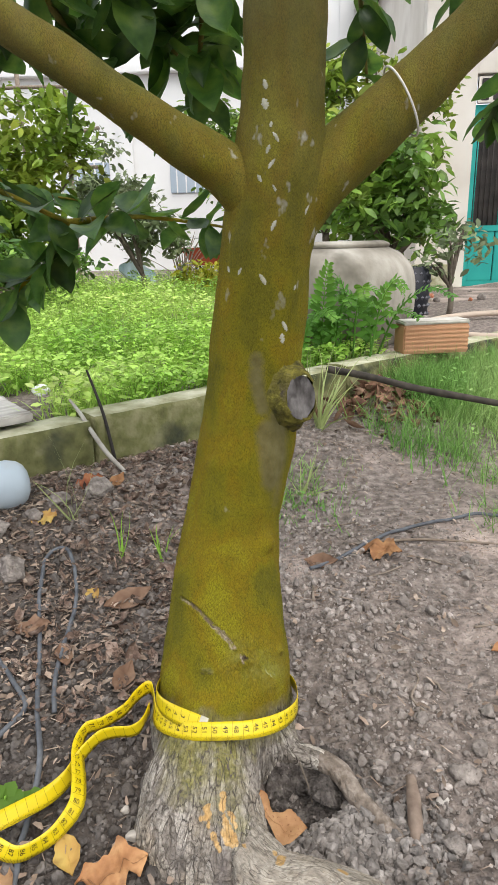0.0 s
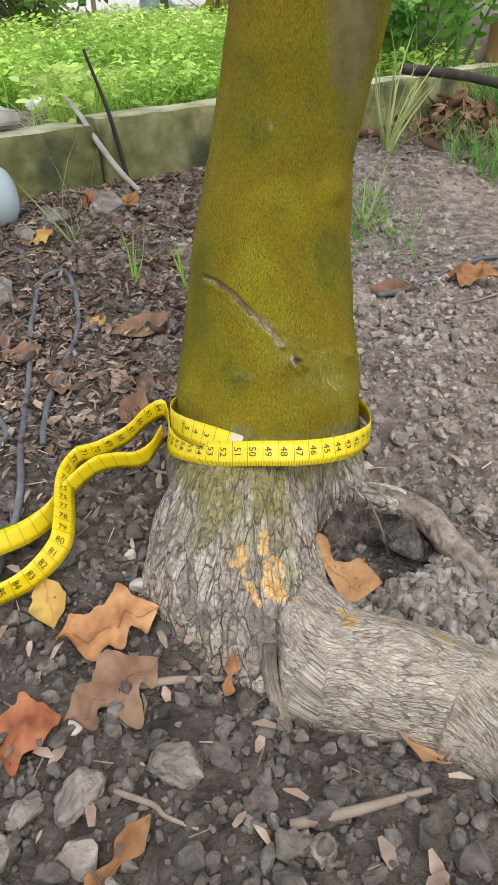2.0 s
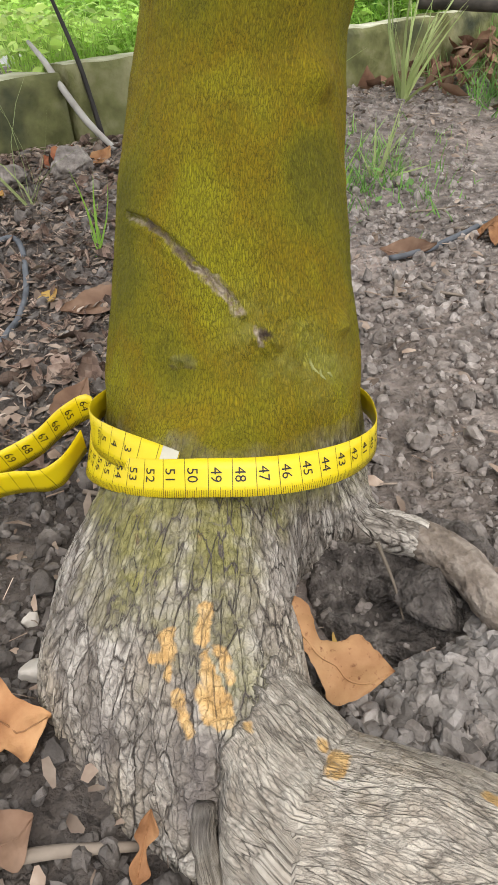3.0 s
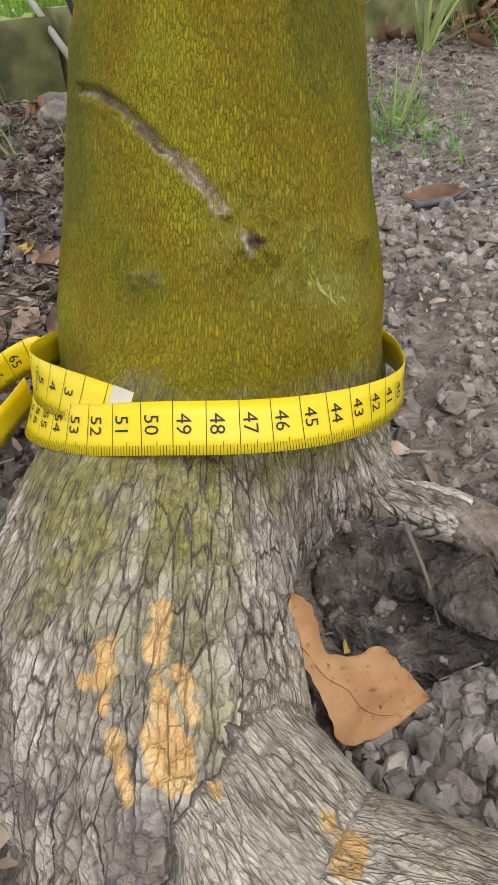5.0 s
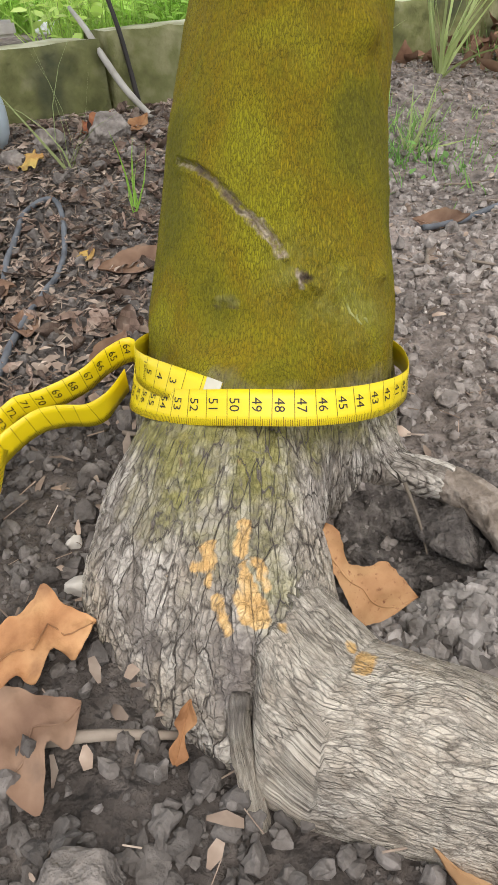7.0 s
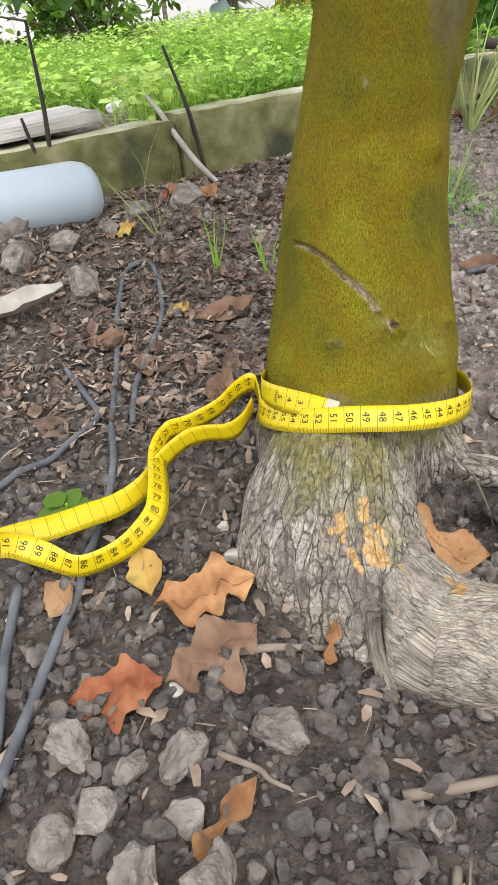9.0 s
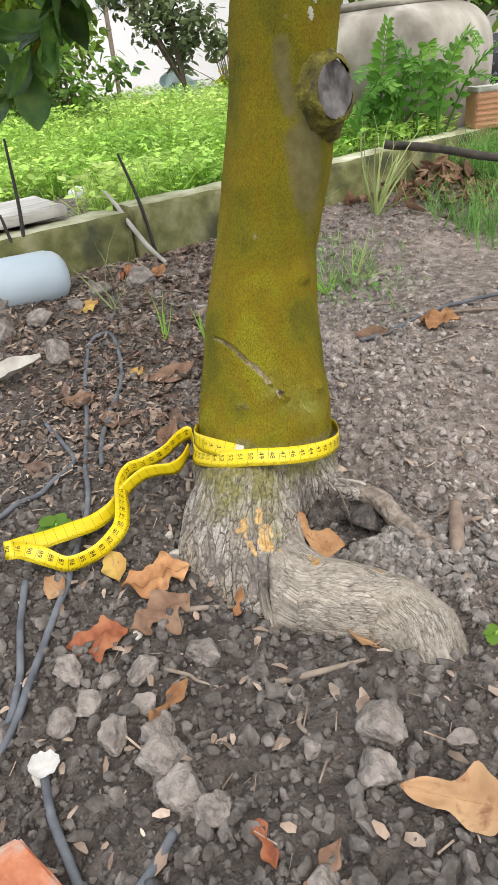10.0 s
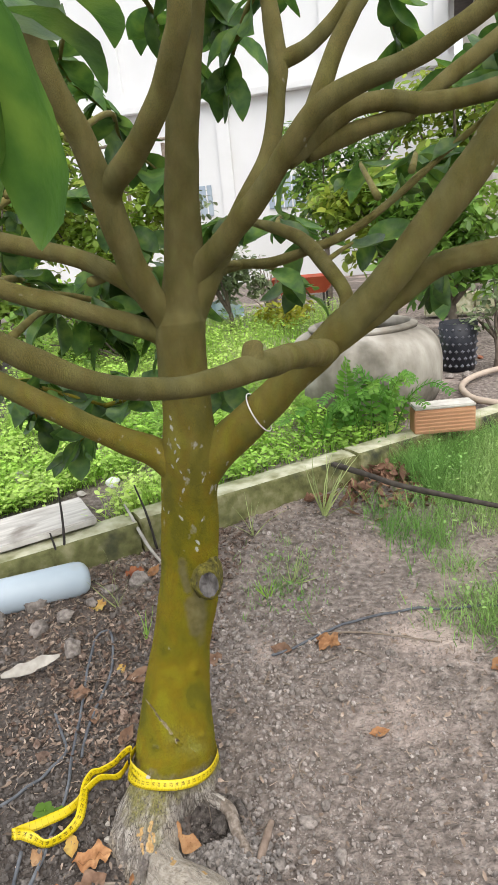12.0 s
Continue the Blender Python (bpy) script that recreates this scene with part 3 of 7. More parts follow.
ROOT_RIGHT = [(0.020, 0.497, 0.026, 0.040), (0.043, 0.424, 0.007, 0.0368), (0.078, 0.395, 0.003, 0.0348), (0.118, 0.388, 0.002, 0.0340), (0.148, 0.381, 0.001, 0.0330), (0.167, 0.360, 0.002, 0.0295), (0.177, 0.335, -0.002, 0.0245), (0.184, 0.310, -0.012, 0.019), (0.190, 0.290, -0.030, 0.012)]
ROOT_FRONT = [(0.020, 0.545, 0.042, 0.0455), (0.001, 0.490, 0.005, 0.0500), (0.001, 0.460, -0.008, 0.0512), (0.012, 0.440, -0.027, 0.0490), (0.026, 0.424, -0.034, 0.047)]
ROOT_BACK = [(0.060, 0.572, 0.022, 0.026), (0.100, 0.544, 0.009, 0.0115), (0.125, 0.532, 0.012, 0.0100), (0.145, 0.516, 0.013, 0.0095), (0.161, 0.488, 0.008, 0.0082), (0.187, 0.459, 0.002, 0.0070), (0.213, 0.435, -0.005, 0.0055)]


def dist_chain(p, chain):
    """Signed distance of points to a chain of tapered rods."""
    best = np.full(p.shape[:-1], 9.0)
    c = np.array(chain, float)
    for a, b in zip(c[:-1], c[1:]):
        ab = b[:3] - a[:3]
        k = np.clip(((p - a[:3]) @ ab) / (ab @ ab), 0, 1)
        best = np.minimum(best, np.linalg.norm(p - a[:3] - k[..., None] * ab, axis=-1) - (a[3] + k * (b[3] - a[3])))
    return best


def soft_min(a, b, k):
    h = np.clip(0.5 + 0.5 * (b - a) / k, 0, 1)
    return b + (a - b) * h - k * h * (1 - h)


def near_chain(q, chain):
    """Distance from q to a chain of points."""
    best = 9.0
    for p0, p1 in zip(chain[:-1], chain[1:]):
        a, b = Vector(p0), Vector(p1)
        k = min(1.0, max(0.0, (q - a).dot(b - a) / (b - a).length_squared))
        best = min(best, (q - a - (b - a) * k).length)
    return best


# bud scars: place, half-width, half-height, lift
BUDS = [((0.0097, 0.5470, 0.1055), 0.0078, 0.0040, 0.0045), ((0.0500, 0.5560, 0.1135), 0.0085, 0.0055, 0.0042), ((0.0837, 0.5840, 0.1065), 0.0085, 0.0050, 0.0050), ((0.0700, 0.6270, 0.2080), 0.0120, 0.0090, 0.0070), ((0.0150, 0.6450, 0.2900), 0.0160, 0.0060, 0.0030), ((0.058, 0.64, 0.335), 0.03, 0.004, 0.003)]


def fissures(u, v):
    """Long cracks down the bark and finer ones between them: 0 in a crack, 1 on a plate."""
    s = Vector((u * 165, v * 36, 3.1))
    s += noise.noise_vector(s * 0.7) * 0.35
    wide = min(1.0, abs(noise.noise(s)) * 9.0)
    cross = Vector((u * 75, v * 95, 6.0))
    wide = min(wide, 0.30 + min(1.0, abs(noise.noise(cross + noise.noise_vector(cross) * 0.4)) * 9.0))
    s2 = Vector((u * 360, v * 75, 9.4))
    return wide, min(1.0, abs(noise.noise(s2 + noise.noise_vector(s2 * 0.4) * 0.5)) * 3.5)


def bark_height(q, u, v, z):
    """Plates and cracks running down the foot; nearly smooth above, with the scar and bud scars. u: round the trunk, v: down it."""
    rough = 1 - 0.90 * ease(z + 0.02 * noise.noise(Vector((u * 40, v * 20, 5.0))), 0.040, 0.080)
    crack, crack2 = fissures(u, v)
    h = rough * (0.0011 * crack + 0.0004 * crack2 - 0.0012)
    p = Vector(q)
    h += 0.0009 * noise.noise(p * 40) + 0.0026 * noise.noise(p * 11)
    h += 0.0005 * noise.noise(Vector((q[0] * 300, q[1] * 300, q[2] * 130)))
    if 0.08 < z < 0.13 and q[1] < 0.60:
        near_eye = (p - Vector((0.058, 0.557, 0.110))).length
        h += 0.0022 * noise.noise(p * 260) * math.exp(-((near_eye / 0.020) ** 2))
    if 0.09 < z < 0.36 and q[1] < 0.70:
        if z < 0.17:
            d = near_chain(p, SCAR)
            if d < 0.012:
                h += 0.0011 * math.exp(-(((d - 0.0034) / 0.0013) ** 2)) - 0.0022 * math.exp(-((d / 0.0016) ** 2))
        for i, (c, w2, t2, up) in enumerate(BUDS):
            e = p - Vector(c)
            if e.length < w2 * 3:
                side = math.hypot(e.y, e.z)
                h += up * math.exp(-((e.x / w2) ** 2) - (side / t2) ** 2)
                if i == 0:
                    h -= 0.0030 * math.exp(-(((e.z + 0.0022) / 0.0007) ** 2)) * max(0.0, 1 - abs(e.x) / 0.0075)
                if i == 1:
                    h -= 0.0062 * math.exp(-((e.length / 0.0030) ** 2))
                    h += 0.0016 * noise.noise(p * 420)
    return h


SEGS = 560
levels = list(np.arange(0.067, 0.20, 0.0016)) + list(np.arange(0.20, 0.80, 0.005)) + list(np.arange(0.80, 1.9, 0.02))
angles = np.linspace(0, 2 * math.pi, SEGS, endpoint=False)
ways = np.stack([np.cos(angles), np.sin(angles), 0 * angles], 1)
steps = np.linspace(0.0, 0.16, 90)
verts, faces, grain = [], [], []
for z in levels:
    cx, cy, r = (float(np.interp(z, tz, a)) for a in (tx, ty, tr))
    mid = np.array((cx, cy, z))
    if z < 0.15:
        p = mid + ways[:, None] * steps[None, :, None]
        d = np.broadcast_to(steps - r, (SEGS, len(steps)))
        for chain, k in ((ROOT_FRONT, 0.018), (ROOT_RIGHT[:4], 0.026), (ROOT_BACK[:3], 0.012)):
            d = soft_min(d, dist_chain(p, chain), k)
        inside = d < 0
        # first way out from the axis
        out = np.argmax(~inside, axis=1)
        out = np.where(inside.all(1), len(steps) - 1, np.maximum(out, 1))
        d0, d1 = d[np.arange(SEGS), out - 1], d[np.arange(SEGS), out]
        k = np.clip(d0 / (d0 - d1 - 1e-9), 0, 1)
        rad = steps[out - 1] + k * (steps[1] - steps[0])
    else:
        rad = np.full(SEGS, r)
    for wv, q, an in zip(ways, rad, angles):
        s = mid + wv * q
        u, v = 0.075 * (an if an > 0.5 * math.pi else an + 2 * math.pi), z - 0.9 * max(0.0, q - 0.075)
        grain.append((u, v, fissures(u, v)[0]))
        verts.append(s + wv * bark_height(s, u, v, z))
for j in range(len(levels) - 1):
    for i in range(SEGS):
        a, b = j * SEGS + i, j * SEGS + (i + 1) % SEGS
        faces.append((a, b, b + SEGS, a + SEGS))
tree = thing("fruit_tree", "young fruit tree with olive algae-covered trunk and grey fissured foot", "tree", at=(0, 0, 0))


def set_grain(ob, rows):
    """Where each vertex lies along and across the bark's grain."""
    at = ob.data.attributes.new("grain", "FLOAT_VECTOR", "POINT")
    at.data.foreach_set("vector", np.array(rows, float).ravel())


trunk = obj("trunk", verts, faces, BARK, tree, "olive-green smooth trunk, grey fissured bark below")
set_grain(trunk, grain)
from mathutils.bvhtree import BVHTree

trunk_data = ([tuple(v) for v in verts], faces)


def bark_tube(name, chain, segs, per, label=""):
    rows = glide(chain, per)
    v, f = tube_data(rows[:, :3], rows[:, 3], segs)
    axis = np.repeat(rows[:, :3], segs, axis=0)
    v = np.array(v)
    nrm = (v - axis) / np.linalg.norm(v - axis, axis=1)[:, None]
    run = np.r_[0, np.cumsum(np.linalg.norm(np.diff(rows[:, :3], axis=0), axis=1))]
    out, grains = [], []
    for i, (p, q) in enumerate(zip(v, nrm)):
        g = (2.0 + 0.016 * 2 * math.pi * (i % segs) / segs, run[i // segs] + 0.3)
        grains.append((*g, fissures(*g)[0]))
        out.append(p + q * (bark_height(p, *g, 0.0) + 0.004 * noise.noise(Vector(p) * 26)))
    ob = obj(name, out, f, BARK, tree, label)
    set_grain(ob, grains)
    return ob


thin_root = bark_tube("root", ROOT_BACK[1:], 48, 18, "thin brown surface root")
thin_root.data.materials[0] = ROOTBROWN
# the foot of the trunk with its lobe and thick root: one skin round all of them
def skin(field, org, step):
    """Verts and quads where a field sampled on a grid crosses zero."""
    ins = field < 0
    n = np.array(field.shape) - 1
    total, count = np.zeros((*n, 3)), np.zeros(n)
    for ax in range(3):
        lo = [slice(None)] * 3
        hi = [slice(None)] * 3
        lo[ax], hi[ax] = slice(0, -1), slice(1, None)
        f0, f1 = field[tuple(lo)], field[tuple(hi)]
        cross = (f0 < 0) != (f1 < 0)
        part_way = np.where(cross, f0 / np.where(cross, f0 - f1, 1.0), 0.0)
        o1, o2 = [k for k in range(3) if k != ax]
        for i in (0, 1):
            for j in (0, 1):
                s = [slice(None)] * 3
                s[o1], s[o2] = slice(i, i + n[o1]), slice(j, j + n[o2])
                c = cross[tuple(s)]
                count += c
                total[..., ax] += np.where(c, part_way[tuple(s)], 0)
                total[..., o1] += c * i
                total[..., o2] += c * j
    cells = np.argwhere(count > 0)
    ids = np.full(n, -1)
    ids[tuple(cells.T)] = np.arange(len(cells))
    at = cells + total[tuple(cells.T)] / count[tuple(cells.T)][:, None]
    quads = []
    for ax in range(3):
        lo = [slice(1, -1)] * 3
        hi = [slice(1, -1)] * 3
        lo[ax], hi[ax] = slice(0, -1), slice(1, None)
        a, b = ins[tuple(lo)], ins[tuple(hi)]
        o1, o2 = (ax + 1) % 3, (ax + 2) % 3
        for flip in (False, True):
            e = np.argwhere((a & ~b) if not flip else (~a & b))
            e = e + np.array([0 if k == ax else 1 for k in range(3)])
            ring = []
            for d1, d2 in ((-1, -1), (0, -1), (0, 0), (-1, 0)):
                c = e.copy()
                c[:, o1] += d1
                c[:, o2] += d2
                ring.append(ids[tuple(c.T)])
            q = np.stack(ring, 1)
            quads.append(q[:, ::-1] if flip else q)
    return at * step + org, np.concatenate(quads), at


def along_chain(p, chain):
    """For each point: its turn round the chain's axis and its way along it."""
    c = np.array(chain, float)
    best, turn, way = np.full(len(p), 9.0), np.zeros(len(p)), np.zeros(len(p))
    run = 0.0
    for a, b in zip(c[:-1, :3], c[1:, :3]):
        ab = b - a
        ln = np.linalg.norm(ab)
        t = ab / ln
        k = np.clip(((p - a) @ t) / ln, 0, 1)
        o = p - a - k[:, None] * ab
        d = np.linalg.norm(o, axis=1)
        side = np.array((-t[1], t[0], 0)) / math.hypot(t[0], t[1])
        up = np.cross(t, side)
        ang = np.arctan2(o @ side, o @ up * np.sign(up[2]))
        new_best = d < best
        best = np.where(new_best, d, best)
        turn, way = np.where(new_best, ang, turn), np.where(new_best, run + k * ln, way)
        run += ln
    return turn, way


STEP = 0.0014
ORG = np.array((-0.085, 0.285, -0.052))
axes = [np.arange(o, e, STEP) for o, e in zip(ORG, (0.215, 0.705, 0.080))]
p = np.stack(np.meshgrid(*axes, indexing="ij"), -1).astype(np.float32)
cx, cy, r = (np.interp(axes[2], tz, a) for a in (tx, ty, tr))
stem = np.hypot(p[..., 0] - cx, p[..., 1] - cy) - r
lobe = soft_min(stem, dist_chain(p, ROOT_FRONT), 0.018)
thick = dist_chain(p, ROOT_RIGHT)
field = soft_min(soft_min(lobe, thick, 0.026), dist_chain(p, ROOT_BACK[:3]), 0.012)
foot_v, foot_f, at = skin(field, ORG, STEP)
cell = np.clip(np.rint(at).astype(int), 1, np.array(field.shape) - 2)
slope = np.stack([field[tuple((cell + o).T)] - field[tuple((cell - o).T)] for o in np.eye(3, dtype=int)], 1)
slope /= np.linalg.norm(slope, axis=1)[:, None] + 1e-9
turn, way = along_chain(foot_v, ROOT_RIGHT)
# the root turns off where a deep crease parts it from the lobe
CREASE = [(0.0470, 0.397, 0.036), (0.0460, 0.393, 0.033), (0.0445, 0.384, 0.023), (0.0460, 0.377, 0.012), (0.0450, 0.371, -0.004)]
PART_Y, PART_X = (0.36, 0.372, 0.405, 0.445, 0.48), (0.045, 0.045, 0.050, 0.066, 0.076)
of_root = (foot_v[:, 0] > np.interp(foot_v[:, 1], PART_Y, PART_X) + np.array([0.006 * noise.noise(Vector(q) * 60) + 0.005 * noise.noise(Vector(q) * 190) for q in foot_v])) & (thick[tuple(cell.T)] < lobe[tuple(cell.T)] + 0.010)
verts, grain = [], []
for q, nrm, rooty, a, s in zip(foot_v, slope, of_root, turn, way):
    z = q[2]
    mx, my = np.interp(z, tz, tx), np.interp(z, tz, ty)
    dx, dy = q[0] - mx, q[1] - my
    an = math.atan2(dy, dx) % (2 * math.pi)
    u, v = 0.075 * (an if an > 0.5 * math.pi else an + 2 * math.pi), z - 0.9 * max(0.0, math.hypot(dx, dy) - 0.075)
    if rooty:
        u, v = 0.034 * a + 2.0 + 0.003 * noise.noise(Vector((s * 40, a * 2, 1.0))), 1.5 * s + 0.3
    grain.append((u, v, fissures(u, v)[0]))
    e = near_chain(Vector(q), CREASE) if q[1] < 0.43 else 9.0
    swell = 0.0035 * noise.noise(Vector(q) * 26) + 0.0028 * noise.noise(Vector((a * 1.6, s * 22, 4.0)))
    verts.append(q + nrm * (bark_height(q, u, v, z) * (0.45 if rooty else 1.0) + swell * ease(s, 0.08, 0.13) - 0.0065 * math.exp(-((e / 0.0045) ** 2)) + 0.0014 * math.exp(-(((e - 0.011) / 0.005) ** 2))))
foot = obj("trunk_foot", verts, [tuple(q) for q in foot_f.tolist()], BARK, tree, "grey fissured foot with a thick bent surface root")
set_grain(foot, grain)
both = join_data([trunk_data, ([tuple(q) for q in verts], [tuple(q) for q in foot_f.tolist()])])
TRUNK_BVH = BVHTree.FromPolygons(*both)


# limbs: place and half-thickness along each
def limb(chain, parent=tree, segs=20, per=8, name="limb"):
    rows = glide(chain, per)
    v, f = tube_data(rows[:, :3], rows[:, 3], segs, 0.12, 26)
    return obj(name, v, f, LIMB_BARK, parent)


LEFT_LOW = [(0.075, 0.705, 0.545, 0.0340), (0.025, 0.69, 0.588, 0.0267), (-0.02, 0.672, 0.616, 0.0206), (-0.077, 0.652, 0.654, 0.0193), (-0.135, 0.64, 0.692, 0.0185), (-0.21, 0.63, 0.735, 0.0176), (-0.36, 0.6, 0.8, 0.0151), (-0.55, 0.58, 0.9, 0.0101), (-0.75, 0.58, 1.02, 0.0050)]
RIGHT_LOW = [(0.085, 0.712, 0.54, 0.0420), (0.13, 0.715, 0.58, 0.0356), (0.185, 0.715, 0.625, 0.0306), (0.253, 0.72, 0.685, 0.0268), (0.325, 0.72, 0.75, 0.0258), (0.415, 0.72, 0.835, 0.0249), (0.52, 0.725, 0.96, 0.0240), (0.62, 0.735, 1.09, 0.0216), (0.8, 0.76, 1.32, 0.0150), (1, 0.8, 1.5, 0.0066)]
RIGHT_SECOND = [(0.310, 0.725, 0.735, 0.022), (0.365, 0.750, 0.765, 0.019), (0.425, 0.765, 0.805, 0.0185), (0.49, 0.78, 0.845, 0.0185), (0.60, 0.80, 0.865, 0.018), (0.78, 0.84, 0.92, 0.013), (1.0, 0.9, 1.05, 0.006)]
FRONT = [(0.322, 0.7, 0.738, 0.0200), (0.318, 0.62, 0.752, 0.0185), (0.305, 0.52, 0.768, 0.0165), (0.292, 0.43, 0.778, 0.0150), (0.275, 0.365, 0.783, 0.0138), (0.251, 0.31, 0.786, 0.0109), (0.229, 0.268, 0.793, 0.0103), (0.205, 0.23, 0.806, 0.0098), (0.17, 0.2, 0.83, 0.0104), (0.1, 0.18, 0.88, 0.0096), (-0.04, 0.17, 0.98, 0.0070), (-0.2, 0.15, 1.1, 0.0035)]
STUB = [(0.284, 0.395, 0.780, 0.013), (0.284, 0.398, 0.797, 0.0115), (0.285, 0.400, 0.806, 0.0095), (0.285, 0.401, 0.809, 0.004)]
UP_RIGHT = [(0.108, 0.7, 0.81, 0.0258), (0.131, 0.7, 0.863, 0.0204), (0.19, 0.68, 0.911, 0.0178), (0.25, 0.66, 0.964, 0.0160), (0.296, 0.64, 1.012, 0.0144), (0.339, 0.63, 1.053, 0.0143), (0.392, 0.62, 1.073, 0.0130), (0.444, 0.61, 1.084, 0.0128), (0.492, 0.6, 1.102, 0.0122), (0.537, 0.59, 1.125, 0.0116), (0.66, 0.57, 1.2, 0.0094), (0.85, 0.55, 1.32, 0.0043)]
UP_FRONT = [(0.1, 0.695, 0.75, 0.0261), (0.084, 0.69, 0.8, 0.0232), (0.066, 0.665, 0.846, 0.0201), (0.057, 0.64, 0.897, 0.0203), (0.052, 0.62, 0.944, 0.0206), (0.061, 0.6, 0.989, 0.0220)]
UP_FRONT_A = [(0.063, 0.6, 0.985, 0.0168), (0.045, 0.58, 1.044, 0.0173), (0.031, 0.56, 1.094, 0.0156), (0.024, 0.54, 1.148, 0.0139), (0.026, 0.52, 1.198, 0.0127), (0.02, 0.48, 1.35, 0.0082), (0, 0.45, 1.5, 0.0041)]
UP_FRONT_B = [(0.054, 0.618, 0.950, 0.0120), (0.062, 0.6, 0.989, 0.0168), (0.111, 0.58, 1.026, 0.0162), (0.158, 0.56, 1.073, 0.0152), (0.192, 0.54, 1.122, 0.0143), (0.209, 0.53, 1.17, 0.0138), (0.23, 0.52, 1.35, 0.0088), (0.25, 0.5, 1.55, 0.0041)]
LEFT_SECOND = [(0.09, 0.698, 0.755, 0.0237), (0.059, 0.69, 0.786, 0.0171), (-0.012, 0.66, 0.819, 0.0148), (-0.081, 0.64, 0.847, 0.0150), (-0.149, 0.62, 0.874, 0.0145), (-0.3, 0.58, 0.95, 0.0098), (-0.5, 0.55, 1.05, 0.0049)]
LEFT_THIRD = [(0.085, 0.69, 0.82, 0.0218), (0.033, 0.67, 0.865, 0.0146), (-0.024, 0.66, 0.901, 0.0141), (-0.081, 0.65, 0.921, 0.0136), (-0.193, 0.63, 0.956, 0.0134), (-0.4, 0.6, 1.03, 0.0049)]
BACK_RIGHT = [(0.11, 0.7, 0.8, 0.0249), (0.155, 0.71, 0.868, 0.0193), (0.205, 0.74, 0.952, 0.0161), (0.247, 0.77, 1.031, 0.0137), (0.26, 0.79, 1.104, 0.0133), (0.263, 0.8, 1.149, 0.0151), (0.254, 0.82, 1.22, 0.0133), (0.248, 0.84, 1.283, 0.0122), (0.25, 0.88, 1.45, 0.0055)]
FAR_TWIG = [(0.335, 0.722, 0.76, 0.014), (0.353, 0.74, 0.809, 0.0115), (0.311, 0.8, 0.865, 0.0122), (0.272, 0.86, 0.899, 0.0119), (0.223, 0.9, 0.921, 0.0104), (0.16, 0.95, 0.94, 0.006)]
UP_RIGHT_B = [(0.29, 0.65, 1.004, 0.0175), (0.329, 0.67, 1.028, 0.0145), (0.369, 0.69, 1.055, 0.0134), (0.415, 0.71, 1.063, 0.0130), (0.473, 0.73, 1.056, 0.0133), (0.559, 0.75, 1.065, 0.0130), (0.7, 0.78, 1.1, 0.0096), (0.9, 0.8, 1.2, 0.0048)]
UP_RIGHT_C = [(0.313, 0.67, 1.01, 0.0149), (0.385, 0.7, 1.032, 0.0122), (0.444, 0.73, 1.048, 0.0119), (0.496, 0.76, 1.086, 0.0116), (0.565, 0.8, 1.134, 0.0115), (0.7, 0.86, 1.24, 0.0064)]
UP_RIGHT_D = [(0.331, 0.64, 1.05, 0.0130), (0.358, 0.65, 1.113, 0.0111), (0.383, 0.66, 1.156, 0.0100), (0.4, 0.67, 1.191, 0.0095), (0.43, 0.69, 1.32, 0.0056)]
BACK_RIGHT_B = [(0.266, 0.8, 1.149, 0.0131), (0.307, 0.81, 1.165, 0.0117), (0.344, 0.82, 1.195, 0.0102), (0.377, 0.83, 1.237, 0.0088), (0.44, 0.86, 1.35, 0.0048)]
FAR_TWIG_B = [(0.12, 0.72, 0.86, 0.014), (0.159, 0.85, 0.868, 0.0091), (0.218, 0.85, 0.867, 0.009), (0.281, 0.86, 0.881, 0.0084), (0.349, 0.9, 0.904, 0.0072), (0.424, 0.95, 0.952, 0.0064), (0.519, 1.0, 1.025, 0.005)]
UP_FRONT_A = UP_FRONT[:-1] + UP_FRONT_A[1:]
LIMB_CHAINS = [FAR_TWIG_B, BACK_RIGHT_B, LEFT_LOW, RIGHT_LOW, RIGHT_SECOND, FRONT, STUB, UP_RIGHT, UP_FRONT_A, UP_FRONT_B, LEFT_SECOND, LEFT_THIRD, BACK_RIGHT, FAR_TWIG, UP_RIGHT_B, UP_RIGHT_C, UP_RIGHT_D]
for chain in LIMB_CHAINS:
    limb(chain)


# marks on the trunk
def on_bark(x, y, z, lift=0.0):
    """The nearest place on the trunk and its normal."""
    p, nrm, _, _ = TRUNK_BVH.find_nearest(Vector((x, y, z)))
    return p + nrm * lift, nrm


def bark_patch(name, path, wide, mat, label, lift=0.0012, ragged=0.35, parent=None):
    """A ragged strip that follows the bark along a path."""
    rows = glide(path, 8)
    v, f, cross = [], [], 5
    for i, q in enumerate(rows):
        d = Vector(rows[min(i + 1, len(rows) - 1)] - rows[max(i - 1, 0)])
        p, nrm = on_bark(*q)
        side = d.cross(nrm).normalized()
        t = i / (len(rows) - 1)
        half = wide * (math.sin(math.pi * min(0.97, max(0.03, t))) ** 0.5)
        for k in range(cross):
            e = k / (cross - 1) * 2 - 1
            j = 1 + ragged * noise.noise(Vector((i * 0.9, e * 3, wide * 900)))
            s, n2 = on_bark(*(p + side * half * e * j))
            edge = 1 - abs(e) ** 3
            v.append(s + n2 * (lift * edge - 0.0006 * (1 - edge)))
    for i in range(len(rows) - 1):
        f += [(i * cross + k, i * cross + k + 1, (i + 1) * cross + k + 1, (i + 1) * cross + k) for k in range(cross - 1)]
    return obj(name, v, f, mat, parent or tree, label)


